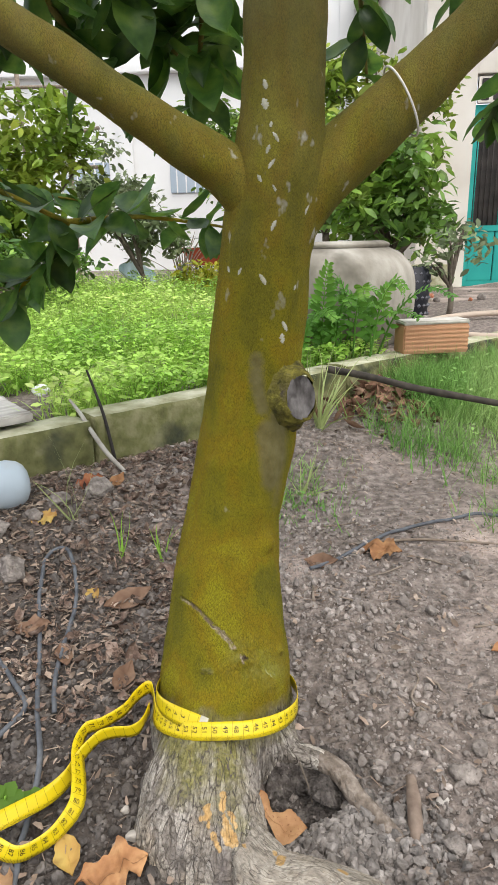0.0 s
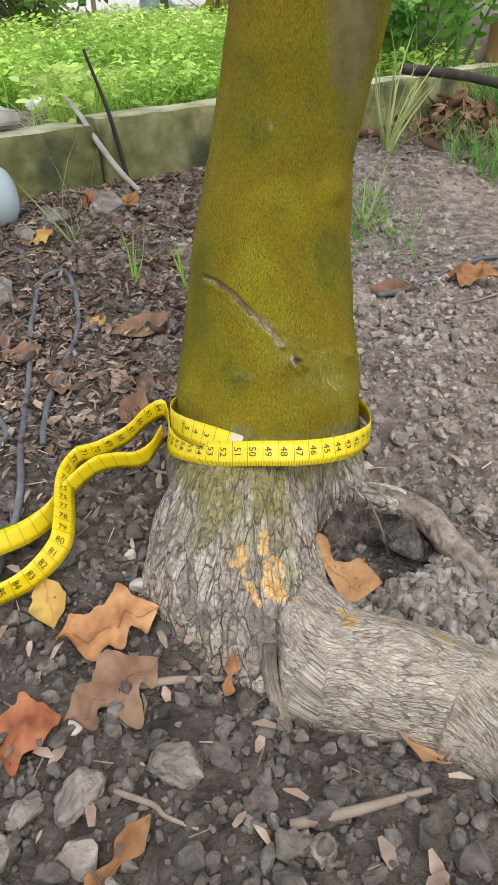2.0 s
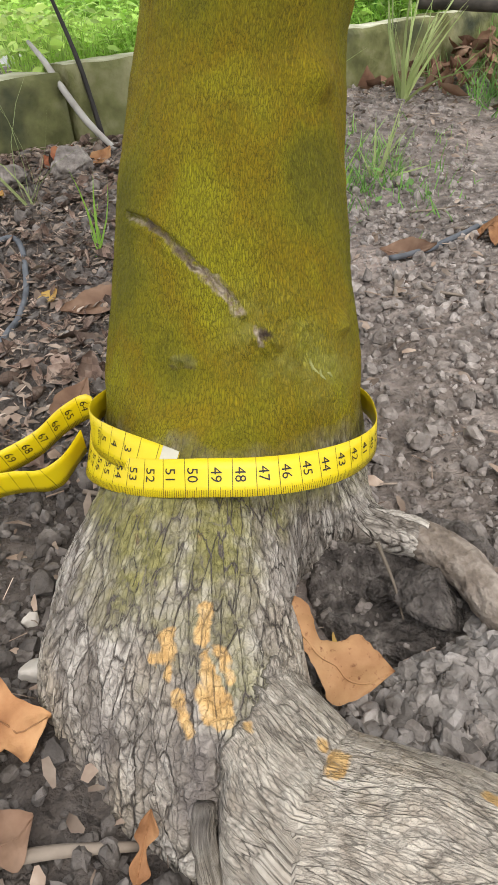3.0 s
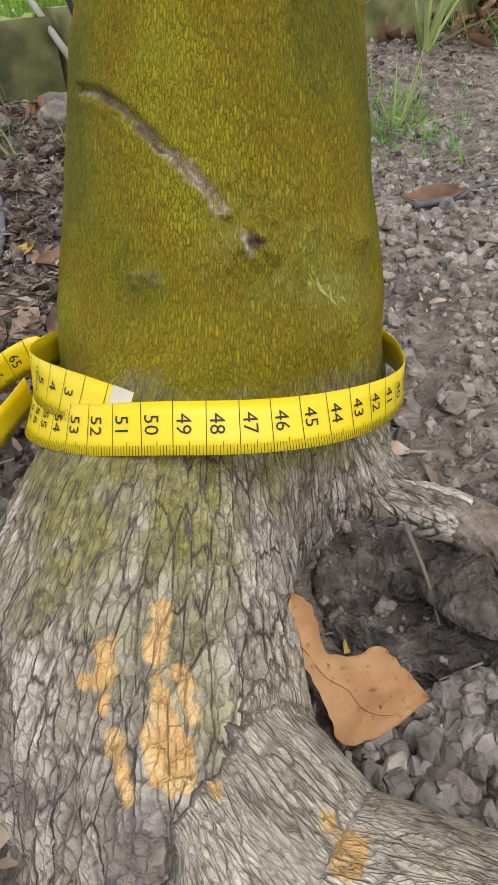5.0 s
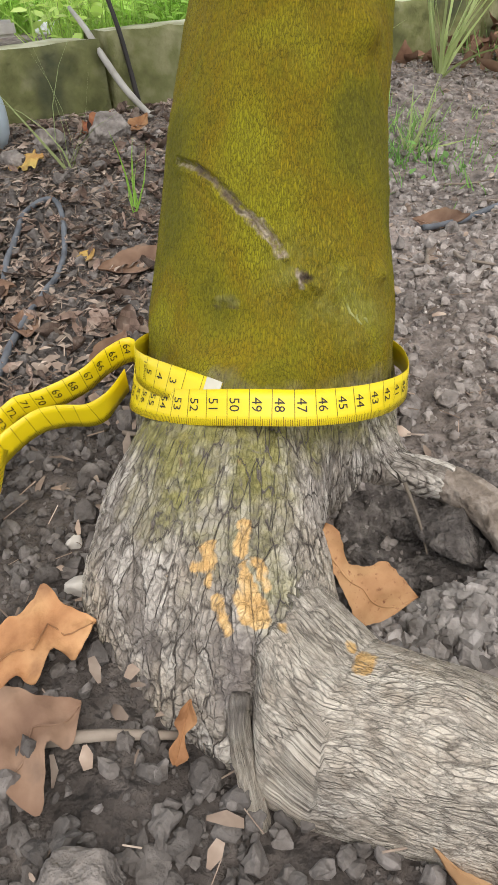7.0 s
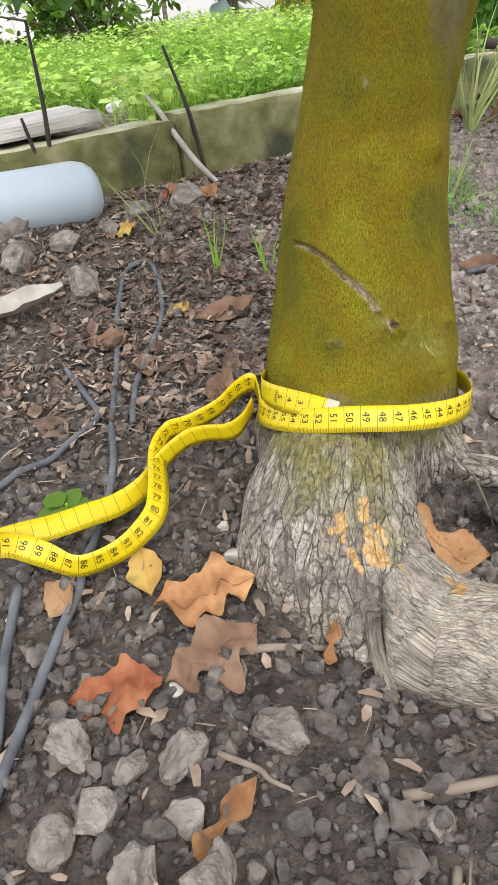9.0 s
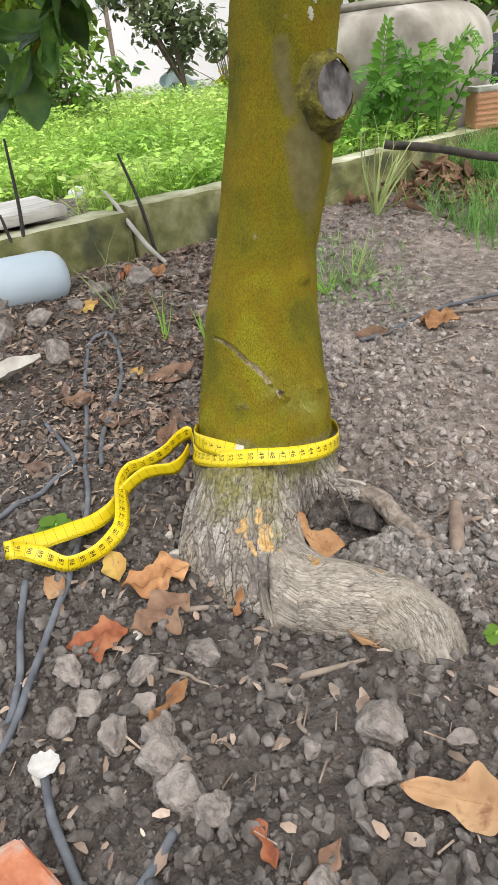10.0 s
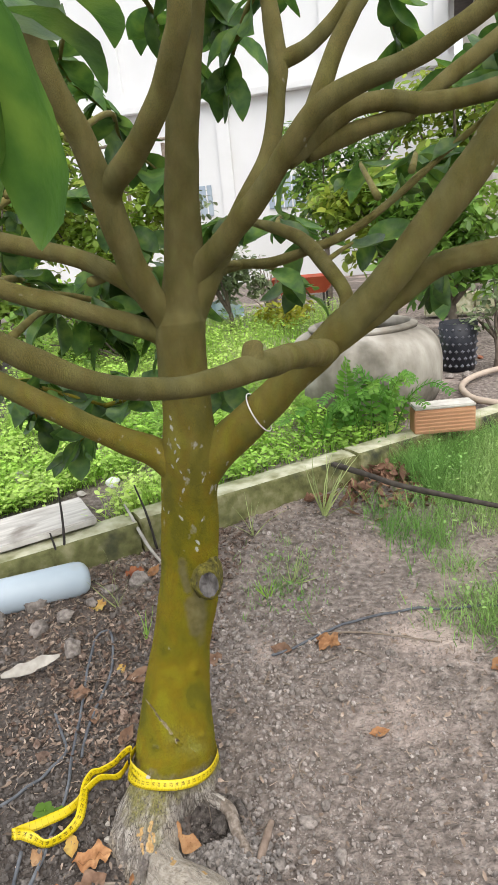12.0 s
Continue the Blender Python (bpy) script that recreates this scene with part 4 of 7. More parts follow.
rng = random.Random(5)
LICHEN = [(0.0742, 0.6658, 0.652), (0.073, 0.663, 0.636), (0.0791, 0.6606, 0.618), (0.084, 0.659, 0.607), (0.076, 0.660, 0.597), (0.0788, 0.658, 0.584), (0.068, 0.661, 0.572), (0.082, 0.659, 0.563), (0.1127, 0.672, 0.5435), (0.0803, 0.6609, 0.5294), (0.0697, 0.6619, 0.479), (0.0884, 0.6655, 0.420), (0.0343, 0.6771, 0.489), (0.092, 0.666, 0.432), (0.047, 0.67, 0.487), (0.105, 0.67, 0.47)]
for c in LICHEN:
    s = rng.uniform(0.0025, 0.0052)
    a = rng.uniform(-1, 1)
    bark_patch("lichen", [(c[0] - s * a, c[1], c[2] + s), c, (c[0] + s * a * 0.6, c[1], c[2] - s)], s * rng.uniform(0.5, 0.9), FLECK, "pale lichen fleck", 0.0005, 1.2)


GREEN_FLECK = ramp_mat("green_lichen_fleck", [(0.20, 0.20, 0.05), (0.34, 0.33, 0.13)], 200, 4, 0.9, 0.5, 400, 0.001)
for path in ([(0.0705, 0.5600, 0.0990), (0.0715, 0.5605, 0.0945), (0.0740, 0.5610, 0.0905)], [(0.0760, 0.5615, 0.0930), (0.0755, 0.5612, 0.0900), (0.0775, 0.5620, 0.0870)], [(0.0790, 0.5630, 0.0900), (0.0805, 0.5640, 0.0890), (0.0810, 0.5645, 0.0870)]):
    bark_patch("lichen", path, 0.0010, GREEN_FLECK, "pale lichen fleck", 0.0005, 1.2)


def knot():
    """A sawn-off branch: swollen collar, grey cut face, dark rim."""
    c, way = Vector((0.088, 0.682, 0.357)), Vector((0.50, -0.84, 0.12)).normalized()
    side = way.cross(Vector((0, 0, 1))).normalized()
    up = side.cross(way)
    prof = [(-0.002, 0.043), (0.008, 0.037), (0.016, 0.0320), (0.023, 0.0285), (0.029, 0.0262), (0.034, 0.0245), (0.037, 0.0222), (0.038, 0.0195)]
    v, f, m = [], [], 48
    for d, r in prof:
        for i in range(m):
            a = 2 * math.pi * i / m
            q = c + way * (d + 0.003 * noise.noise(Vector((math.cos(a) * 3, math.sin(a) * 3, d * 90)))) + (side * math.cos(a) * 0.82 + up * math.sin(a) * 1.12) * r
            v.append(q + (q - c) * 0.11 * noise.noise(q * 60) + (q - c) * 0.05 * noise.noise(q * 200))
    for j in range(len(prof) - 1):
        f += [(j * m + i, j * m + (i + 1) % m, (j + 1) * m + (i + 1) % m, (j + 1) * m + i) for i in range(m)]
    collar = ramp_mat("mossy_collar_bark", [(0.045, 0.040, 0.010), (0.12, 0.105, 0.018), (0.23, 0.20, 0.035)], 120, 8, 0.9, 1.0, 320, 0.004, stains=((0.06, 0.048, 0.03), 60, 0.56))
    stub = obj("branch_stub", v, f, collar, tree, "sawn-off branch stub with a swollen collar")
    v2, f2 = [], []
    for j in range(9):
        for i in range(m):
            a = 2 * math.pi * i / m
            r = 0.0205 * j / 8
            split = 0.0022 * min(1, abs(noise.noise(Vector((math.cos(a) * r * 160, math.sin(a) * r * 60, 2)))) * 4)
            q = c + way * (0.0345 + split + 0.002 * (j / 8) ** 4) + (side * math.cos(a) * 0.82 + up * math.sin(a) * 1.12) * r
            v2.append(q)
    for j in range(8):
        f2 += [(j * m + i, j * m + (i + 1) % m, (j + 1) * m + (i + 1) % m, (j + 1) * m + i) for i in range(m)]
    obj("cut_face", v2, f2, CUTWOOD, stub, "grey cracked cut face")


knot()
# thread tied round the right limb
ring = []
c, d = Vector((0.206, 0.716, 0.643)), Vector((0.72, 0.03, 0.69)).normalized()
s1 = d.cross(Vector((0, 1, 0))).normalized()
s2 = d.cross(s1)
for i in range(25):
    a = 2 * math.pi * i / 24
    ring.append(c + (s1 * math.cos(a) + s2 * math.sin(a)) * 0.0335 + d * 0.009 * math.cos(a))
string = tagged(new("string"), "white string tied round the limb", "string")
tube("loop", ring, 0.0011, THREAD, string, segs=6, per=2)

# ---- measuring tape ----
TAPE_W = 0.0162
TC = (0.0285, 0.5680)


def bark_reach(a, z):
    """How far the bark reaches from the tape's middle axis in a direction."""
    o = Vector((math.cos(a), math.sin(a), 0))
    p, _, _, _ = TRUNK_BVH.ray_cast(Vector((TC[0], TC[1], z)) + o * 0.2, -o)
    return (Vector((TC[0], TC[1], z)) - p).length if p else 0.07


REACH_Z = [0.022, 0.030, 0.038, 0.046, 0.054, 0.062, 0.070, 0.078, 0.086, 0.096]
REACH = [[bark_reach(math.radians(5 * k), z) for k in range(72)] for z in REACH_Z]
HULL = []
for row in REACH:
    top = [max(row[(k + j) % 72] for j in (-2, -1, 0, 1, 2)) for k in range(72)]
    HULL.append([sum(top[(k + j) % 72] for j in range(-3, 4)) / 7 for k in range(72)])


def hull(z, a):
    k = math.degrees(a) % 360 / 5
    i = int(k)
    return float(np.interp(z, REACH_Z, [row[i % 72] * (1 - k + i) + row[(i + 1) % 72] * (k - i) for row in HULL]))


def tape_row(k, turns, lift):
    """One place on the wound tape: as tight as the bark allows; raised by lift, where the trunk is thinner."""
    a = math.radians(-97 - 5 * k)
    ring = 1 / math.hypot(math.cos(a) / 0.0735, math.sin(a) / 0.0725)
    z = 0.0805 - 0.30 * (TC[1] + ring * math.sin(a) - 0.4955) - 0.005 * max(0, math.cos(a)) ** 1.5 - 0.0100 * max(0, -math.cos(a)) ** 1.5 + lift
    low, mid, top = (hull(z + d, a) for d in (-0.008, 0, 0.008))
    front = max(0, -math.sin(a)) ** 2
    tip = max(-36.0, min(-2.0, -math.degrees(math.atan2(max(low, ring) - max(top, ring - 0.008 * front), 0.016)) - 24 * front))
    snug = ring + 0.0010 + 0.012 * max(0.0, math.sin(a))
    r = min(snug, max(ring - 0.55 * lift * front, mid + 0.0010, low + 0.0004 + 0.008 * math.sin(math.radians(tip)))) + 0.0025 * turns
    return (TC[0] + r * math.cos(a), TC[1] + r * math.sin(a), z, tip)


def tape_rows():
    """x, y, z of the strip's middle and how far it is tipped flat (degrees), from the tip once round the trunk and a quarter more."""
    rows = []
    for k in range(0, 73):
        t = k / 72
        rows.append(tape_row(k, t, 0.0140 * math.sin(math.pi * min(1, t / 0.45)) ** 0.8 if t < 0.45 else 0.0))
    rows += [tape_row(k, 1.0, -0.001 - 0.0001 * k) for k in range(1, 15)]
    padded = np.array([rows[0]] * 3 + rows + [rows[-1]] * 3)
    return [tuple(q) for q in sum(padded[i : i + len(rows)] * w for i, w in enumerate((0.05, 0.12, 0.2, 0.26, 0.2, 0.12, 0.05)))]


wrap_rows = tape_rows()
TAIL = [(-0.0515, 0.573, 0.0525, -4), (-0.0585, 0.583, 0.0550, -4), (-0.0690, 0.571, 0.0535, 0), (-0.079, 0.554, 0.049, 5), (-0.099, 0.541, 0.043, 5), (-0.116, 0.537, 0.038, 0), (-0.117, 0.514, 0.034, -40), (-0.104, 0.476, 0.032, -50), (-0.101, 0.455, 0.027, -40), (-0.111, 0.433, 0.022, -15), (-0.125, 0.419, 0.020, -5), (-0.139, 0.410, 0.022, -10), (-0.157, 0.410, 0.030, -35), (-0.172, 0.408, 0.038, -50), (-0.181, 0.400, 0.046, -40)]
BACK = [(-0.187, 0.404, 0.043, 0), (-0.164, 0.429, 0.034, 45), (-0.148, 0.449, 0.028, 40), (-0.133, 0.470, 0.022, 35), (-0.121, 0.490, 0.023, 20), (-0.113, 0.512, 0.030, 5), (-0.100, 0.529, 0.036, -5), (-0.083, 0.531, 0.041, -8), (-0.066, 0.531, 0.043, -8), (-0.056, 0.537, 0.048, -8), (-0.052, 0.556, 0.051, -4)]
tail_rows = glide([wrap_rows[-2], wrap_rows[-1], *TAIL], 7)[7:]
back_rows = glide([TAIL[-1], *BACK], 7)
strip = np.vstack([np.array(wrap_rows), tail_rows[1:], back_rows[1:]])
run = np.r_[0, np.cumsum(np.linalg.norm(np.diff(strip[:, :3], axis=0), axis=1))]
grid = np.arange(0, run[-1], 0.0025)
strip = np.stack([np.interp(grid, run, strip[:, k]) for k in range(4)], 1)
way = np.gradient(strip[:, :3], axis=0)
way /= np.linalg.norm(way, axis=1)[:, None]
flat = np.cross(way, (0, 0, 1))
flat /= np.linalg.norm(flat, axis=1)[:, None]
bank = np.radians(strip[:, 3])[:, None]
wide = np.cos(bank) * np.array((0, 0, 1.0)) - np.sin(bank) * flat
wide -= way * (wide * way).sum(1)[:, None]
wide /= np.linalg.norm(wide, axis=1)[:, None]
face = np.cross(wide, way)


def on_tape(s, h, lift=0.0):
    """A place s metres along the tape, h across it (0 its middle), on the face that looks out."""
    q = [np.interp(s, grid, a) for a in (*strip[:, :3].T, *wide.T, *face.T)]
    return Vector(q[0:3]) + Vector(q[3:6]) * h + Vector(q[6:9]) * lift


OUT = 1.0 if (face[60] @ np.array((strip[60][0] - TC[0], strip[60][1] - TC[1], 0))) > 0 else -1.0
# where the loop has come round to the 50 cm figure
second = [i for i in range(len(grid)) if 0.40 < grid[i] < 0.62 and strip[i][1] < 0.53 and strip[i][0] < 0.024]
SHIFT = grid[second[0]] - 0.4975
measuring_tape = thing("measuring_tape", "yellow plastic tailor's measuring tape wound round the trunk", "measuring tape")
v, f = [], []
for i, s in enumerate(grid):
    for lift in (0.0002, -0.0002):
        for h in (-0.5, -0.2, 0.2, 0.5):
            v.append(on_tape(s, h * TAPE_W, lift))
for i in range(len(grid) - 1):
    a, b = i * 8, i * 8 + 8
    f += [(a + k, a + k + 1, b + k + 1, b + k) for k in range(3)] + [(a + 5 + k, a + 4 + k, b + 4 + k, b + 5 + k) for k in range(3)]
    f += [(a + 4, a, b, b + 4), (a + 3, a + 7, b + 7, b + 3)]
strap = obj("strap", v, f, TAPE, measuring_tape)


def tape_quad(s0, s1, h0, h1, side=1.0):
    n = max(1, int(abs(s1 - s0) / 0.002))
    vv = []
    for i in range(n + 1):
        s = s0 + (s1 - s0) * i / n
        vv += [on_tape(s, h0, side * OUT * 0.0004), on_tape(s, h1, side * OUT * 0.0004)]
    return vv, [(2 * i, 2 * i + 1, 2 * i + 3, 2 * i + 2) for i in range(n)]


marks = []
LAST = int((grid[-1] - 0.005) * 100)
for cm in range(0, LAST):
    s = cm / 100 + (SHIFT if cm > 20 else 0)
    if 7 < cm < 34 or s > grid[-1] - 0.012:
        continue
    for sd in (1.0, -1.0) if cm > 56 else (1.0,):
        marks.append(tape_quad(s - 0.00012, s + 0.00012, -0.5 * TAPE_W, 0.5 * TAPE_W, sd))
        for mm in range(1, 10):
            tall = 0.0042 if mm == 5 else 0.0030
            marks.append(tape_quad(s + mm / 1000 - 0.00009, s + mm / 1000 + 0.00009, -0.5 * TAPE_W, -0.5 * TAPE_W + tall, sd))
tagged(obj("graduation", *join_data(marks), INK, measuring_tape, "black centimetre and millimetre lines", smooth=False), kind="stuff")
tip = [on_tape(s, h * TAPE_W, OUT * l) for s in (-0.0, 0.004, 0.008) for h, l in ((-0.5, 0.0008), (0.5, 0.0008))]
obj("tip", [*tip, *[p - Vector((0, -0.0004, 0)) for p in tip]], [(0, 1, 3, 2), (2, 3, 5, 4), (6, 8, 9, 7), (8, 10, 11, 9), (0, 2, 8, 6), (2, 4, 10, 8), (1, 7, 9, 3), (3, 9, 11, 5), (0, 6, 7, 1), (4, 5, 11, 10)], METAL, measuring_tape, "small tin end piece", smooth=False)


def digits(text, s, h, tall, side=1.0, turned=True):
    """Characters laid on the tape at s, reading across it."""
    cu = bpy.data.curves.new("figure", "FONT")
    cu.body, cu.size, cu.align_x, cu.align_y = text, 1.0, "CENTER", "CENTER"
    cu.resolution_u = 2
    tmp = new("figure", cu)
    bpy.context.view_layer.update()
    me = tmp.to_mesh()
    pts, polys = [q.co.copy() for q in me.vertices], [tuple(p.vertices) for p in me.polygons]
    tmp.to_mesh_clear()
    bpy.data.objects.remove(tmp)
    bpy.data.curves.remove(cu)
    vv = [on_tape(s - q.y * tall, h - q.x * tall, side * OUT * 0.00045) for q in pts]
    return obj("number", vv, polys, INK, measuring_tape, smooth=False)


for cm in [*range(3, 6), *range(36, 107)]:
    s = cm / 100 + (SHIFT if cm > 20 else 0)
    if s + 0.006 < grid[-1]:
        digits(str(cm), s - 0.0031, 0.0012, 0.0066)
digits("150cm", 0.052, 0.001, 0.0036)


# ---- big jar ----
def lathe(profile, segs=48, wobble=0.0):
    v, f = [], []
    for r, z in profile:
        for k in range(segs):
            a = 2 * math.pi * k / segs
            q = r * (1 + wobble * noise.noise(Vector((math.cos(a) * 2, math.sin(a) * 2, z * 6))))
            v.append((q * math.cos(a), q * math.sin(a), z))
    for j in range(len(profile) - 1):
        for k in range(segs):
            a, b = j * segs + k, j * segs + (k + 1) % segs
            f.append((a, b, b + segs, a + segs))
    return v, f


JAR_TALL = 0.88
jar = thing("water_jar", "large weathered grey clay water jar in the weeds", "jar", at=(0.250, 2.55, 0.12))
prof = glide([(0.0, 0.01), (0.22, 0.0), (0.27, 0.02), (0.315, 0.08), (0.333, 0.15), (0.338, 0.22), (0.336, 0.29), (0.318, 0.352), (0.276, 0.402), (0.232, 0.424)], 4)
jb = obj("body", *lathe([(max(0, r), z * JAR_TALL) for r, z in prof], 72, 0.012), JARCLAY, jar)
prof = glide([(0.226, 0.420), (0.233, 0.430), (0.234, 0.440), (0.225, 0.446), (0.206, 0.452), (0.200, 0.43), (0.21, 0.40), (0.28, 0.34), (0.30, 0.25), (0.2, 0.05), (0.0, 0.03)], 4)
obj("rim", *lathe([(max(0, r), z * JAR_TALL) for r, z in prof], 72, 0.008), JARCLAY, jar, "pale rounded rim")


# ---- houses ----
def slab(name, x0, x1, y0, y1, z0, z1, mat, parent, label="", bevel=0.01):
    ob = bevel_box(name, (x1 - x0, y1 - y0, z1 - z0), mat, parent, label, bevel, ((x0 + x1) / 2, (y0 + y1) / 2, (z0 + z1) / 2))
    ob.data.transform(ob.matrix_basis)
    ob.matrix_basis = Matrix()
    return ob


house = thing("house", "cream plastered house with a teal iron door", "house")
HY = 7.3
for x0, x1, z0, z1 in ((1.50, 2.04, -0.2, 4.0), (3.34, 9.0, -0.2, 4.0), (2.04, 3.34, 2.12, 4.0)):
    slab("wall", x0, x1, HY, HY + 0.18, z0, z1, PLASTER, house, bevel=0.006)
slab("side_wall", 1.50, 1.68, HY + 0.18, HY + 6, -0.2, 4.0, PLASTER, house)
slab("plinth", 1.40, 9.0, HY - 0.35, HY, -0.2, 0.02, CONCRETE, house, "grey cement step")
slab("roof", 1.1, 9.3, HY - 0.75, HY + 6, 4.0, 4.11, DARK, house, "grey sheet roof")
slab("eave", 1.1, 9.3, HY - 0.78, HY - 0.74, 3.92, 4.13, ramp_mat("eave_board", [(0.3, 0.26, 0.22), (0.42, 0.37, 0.32)], 4, 5, 0.8, 0.1), house)
vent = slab("vent", 2.04, 2.44, HY - 0.02, HY, 1.84, 2.10, PLASTER, house, "pierced vent block")
# dark tiles set on the block, standing in for the shade inside its holes
for i in range(3):
    for j in range(2):
        slab("opening", 2.08 + 0.12 * i, 2.16 + 0.12 * i, HY - 0.026, HY - 0.0205, 1.87 + 0.12 * j, 1.95 + 0.12 * j, DARK, vent, bevel=0.004)
door = slab("door", 2.07, 3.31, HY + 0.08, HY + 0.11, 0.02, 1.84, DARK, house, "teal iron door with dark barred panes")
for x in (2.04, 2.66, 3.30):
    slab("frame", x, x + 0.05, HY + 0.03, HY + 0.075, 0.02, 1.84, TEAL, door, bevel=0.004)
for z in (0.02, 0.60, 1.78):
    slab("frame", 2.09, 3.30, HY + 0.034, HY + 0.074, z, z + 0.06, TEAL, door, bevel=0.004)
for x0, x1 in ((2.09, 2.36), (2.37, 2.65), (2.72, 3.0), (3.01, 3.29)):
    slab("panel", x0, x1, HY + 0.045, HY + 0.066, 0.08, 0.60, TEAL, door, bevel=0.006)
for i in range(22):
    x = 2.11 + i * 0.054
    tube("bar", [(x, HY + 0.055, 0.66), (x, HY + 0.055, 1.2), (x, HY + 0.055, 1.78)], 0.007, TEAL if i % 5 == 0 else DARK, door, segs=6, per=1)

white_building = thing("white_building", "white plastered building behind the garden", "building")
slab("wall", -7, 1.2, 11.0, 11.2, -0.2, 5.2, WHITEWALL, white_building)
for x in (-6.2, -4.4, -2.6, -0.8, 0.9):
    slab("pilaster", x, x + 0.22, 10.93, 11.0, -0.2, 5.2, WHITEWALL, white_building)
slab("ledge", -7, 1.2, 10.85, 11.0, 3.1, 3.22, WHITEWALL, white_building)
for x in (-3.6, -1.8):
    wdw = slab("window", x, x + 0.8, 10.97, 11.0, 1.35, 1.85, ramp_mat("pale_glass", [(0.35, 0.42, 0.5), (0.45, 0.52, 0.58)], 2, 3, 0.2, 0), white_building, "pale blue window")
    for k in range(5):
        slab("bar", x + 0.1 + 0.15 * k, x + 0.12 + 0.15 * k, 10.95, 10.97, 1.35, 1.85, WHITEWALL, wdw, bevel=0.002)

# bamboo frame in front of the white building
bamboo_frame = thing("bamboo_frame", "grey bamboo pole trellis behind the shrubs", "trellis", at=(0, 0, 0))
for x, top in ((-2.9, 2.1), (-2.5, 2.2), (-2.05, 1.95)):
    tube("post", [(x, 6.6, 0.0), (x + 0.02, 6.6, 1.0), (x + 0.03, 6.62, top)], 0.022, TWIG, bamboo_frame, segs=8, per=2, wobble=0.1)
for z, s in ((1.25, 0.05), (1.6, -0.08), (1.95, 0.04)):
    tube("rail", [(-3.4, 6.57, z), (-2.5, 6.57, z + s), (-1.7, 6.57, z + 0.02)], 0.016, TWIG, bamboo_frame, segs=8, per=2, wobble=0.1)

# red barrow tray on legs
barrow = thing("wheelbarrow", "old red metal barrow tray standing on thin legs", "wheelbarrow", at=(-0.55, 6.2, 0.0))
v = []
for z, w2, d2 in ((0.34, 0.22, 0.16), (0.50, 0.34, 0.24), (0.50, 0.325, 0.225), (0.35, 0.21, 0.15)):
    v += [(-w2, -d2, z), (w2, -d2, z), (w2, d2, z), (-w2, d2, z)]
REDMETAL = ramp_mat("red_paint", [(0.35, 0.06, 0.03), (0.48, 0.10, 0.05)], 6, 5, 0.5, 0.1, stains=((0.22, 0.09, 0.04), 8, 0.6))
obj("tray", v, [(3, 2, 1, 0), *[(a + k, a + (k + 1) % 4, b + (k + 1) % 4, b + k) for a, b in ((0, 4), (4, 8), (8, 12)) for k in range(4)], (12, 13, 14, 15)], REDMETAL, barrow, smooth=False)
for x, y in ((-0.2, -0.14), (0.2, -0.14), (-0.2, 0.14), (0.2, 0.14)):
    tube("leg", [(x, y, 0.36), (x * 1.05, y, 0.2), (x * 1.1, y, 0.12)], 0.012, DARK, barrow, segs=6, per=1)

# low wall across the yard, pot, hose, hollow brick
low_wall = tagged(new("low_wall"), "low grey concrete block wall across the yard", "wall", kind="structure")
for i in range(2):
    bevel_box("block", (0.38, 0.16, 0.17), CONCRETE, low_wall, "", 0.012, (0.77 + 0.40 * i, 5.2 + 0.02 * (i % 2), 0.25), 0, 0.006)
pot = thing("plant_pot", "black studded plastic plant pot in the yard", "plant pot", at=(0.70, 3.22, 0.145))
obj("body", *lathe([(0.0, 0.0), (0.085, 0.0), (0.092, 0.12), (0.098, 0.25), (0.092, 0.25), (0.085, 0.03), (0.0, 0.02)], 28), BLACKPOT, pot)
for j in range(6):
    pieces = []
    for i in range(18):
        a = 2 * math.pi * (i + 0.5 * (j % 2)) / 18
        r = 0.088 + 0.001 * j
        c = Vector((r * math.cos(a), r * math.sin(a), 0.03 + 0.038 * j))
        o = Vector((math.cos(a), math.sin(a), 0))
        t = Vector((-math.sin(a), math.cos(a), 0)) * 0.011
        u = Vector((0, 0, 0.012))
        pieces.append(([c - t, c - u, c + t, c + u, c + o * 0.011], [(0, 1, 4), (1, 2, 4), (2, 3, 4), (3, 0, 4)]))
    tagged(obj("studs", *join_data(pieces), ramp_mat("pot_stud", [(0.10, 0.10, 0.115), (0.16, 0.16, 0.18)], 9, 2, 0.4, 0) if j == 0 else bpy.data.materials["pot_stud"], pot, smooth=False), kind="stuff")
HOSEPINK = ramp_mat("faded_hose", [(0.42, 0.33, 0.26), (0.55, 0.45, 0.36)], 12, 4, 0.6, 0.1)
hose = tube("garden_hose", [(1.6, 3.3, 0.165), (1.1, 3.2, 0.168), (0.88, 3.06, 0.17), (0.74, 2.9, 0.17), (0.68, 2.72, 0.17), (0.70, 2.55, 0.168), (0.76, 2.46, 0.168), (0.90, 2.40, 0.166), (1.3, 2.36, 0.165)], 0.014, HOSEPINK, segs=10)
tagged(hose, "faded pinkish garden hose lying in a bend", "hose")
hb = thing("hollow_brick", "pale orange ribbed hollow clay brick with cement on top", "brick", at=(0.560, 2.085, 0.168))
hb.rotation_euler = (0, 0, radians(13))
bevel_box("body", (0.22, 0.08, 0.092), BRICK, hb, "", 0.004, (0, 0, 0.046))
for i in range(6):
    bevel_box("rib", (0.218, 0.004, 0.0075), BRICK, hb, "", 0.0015, (0, -0.0412, 0.012 + 0.0135 * i))
bevel_box("mortar", (0.222, 0.084, 0.012), CEMENT, hb, "dried pale cement on the top", 0.004, (0.0, 0.0, 0.0985), 0, 0.0015)

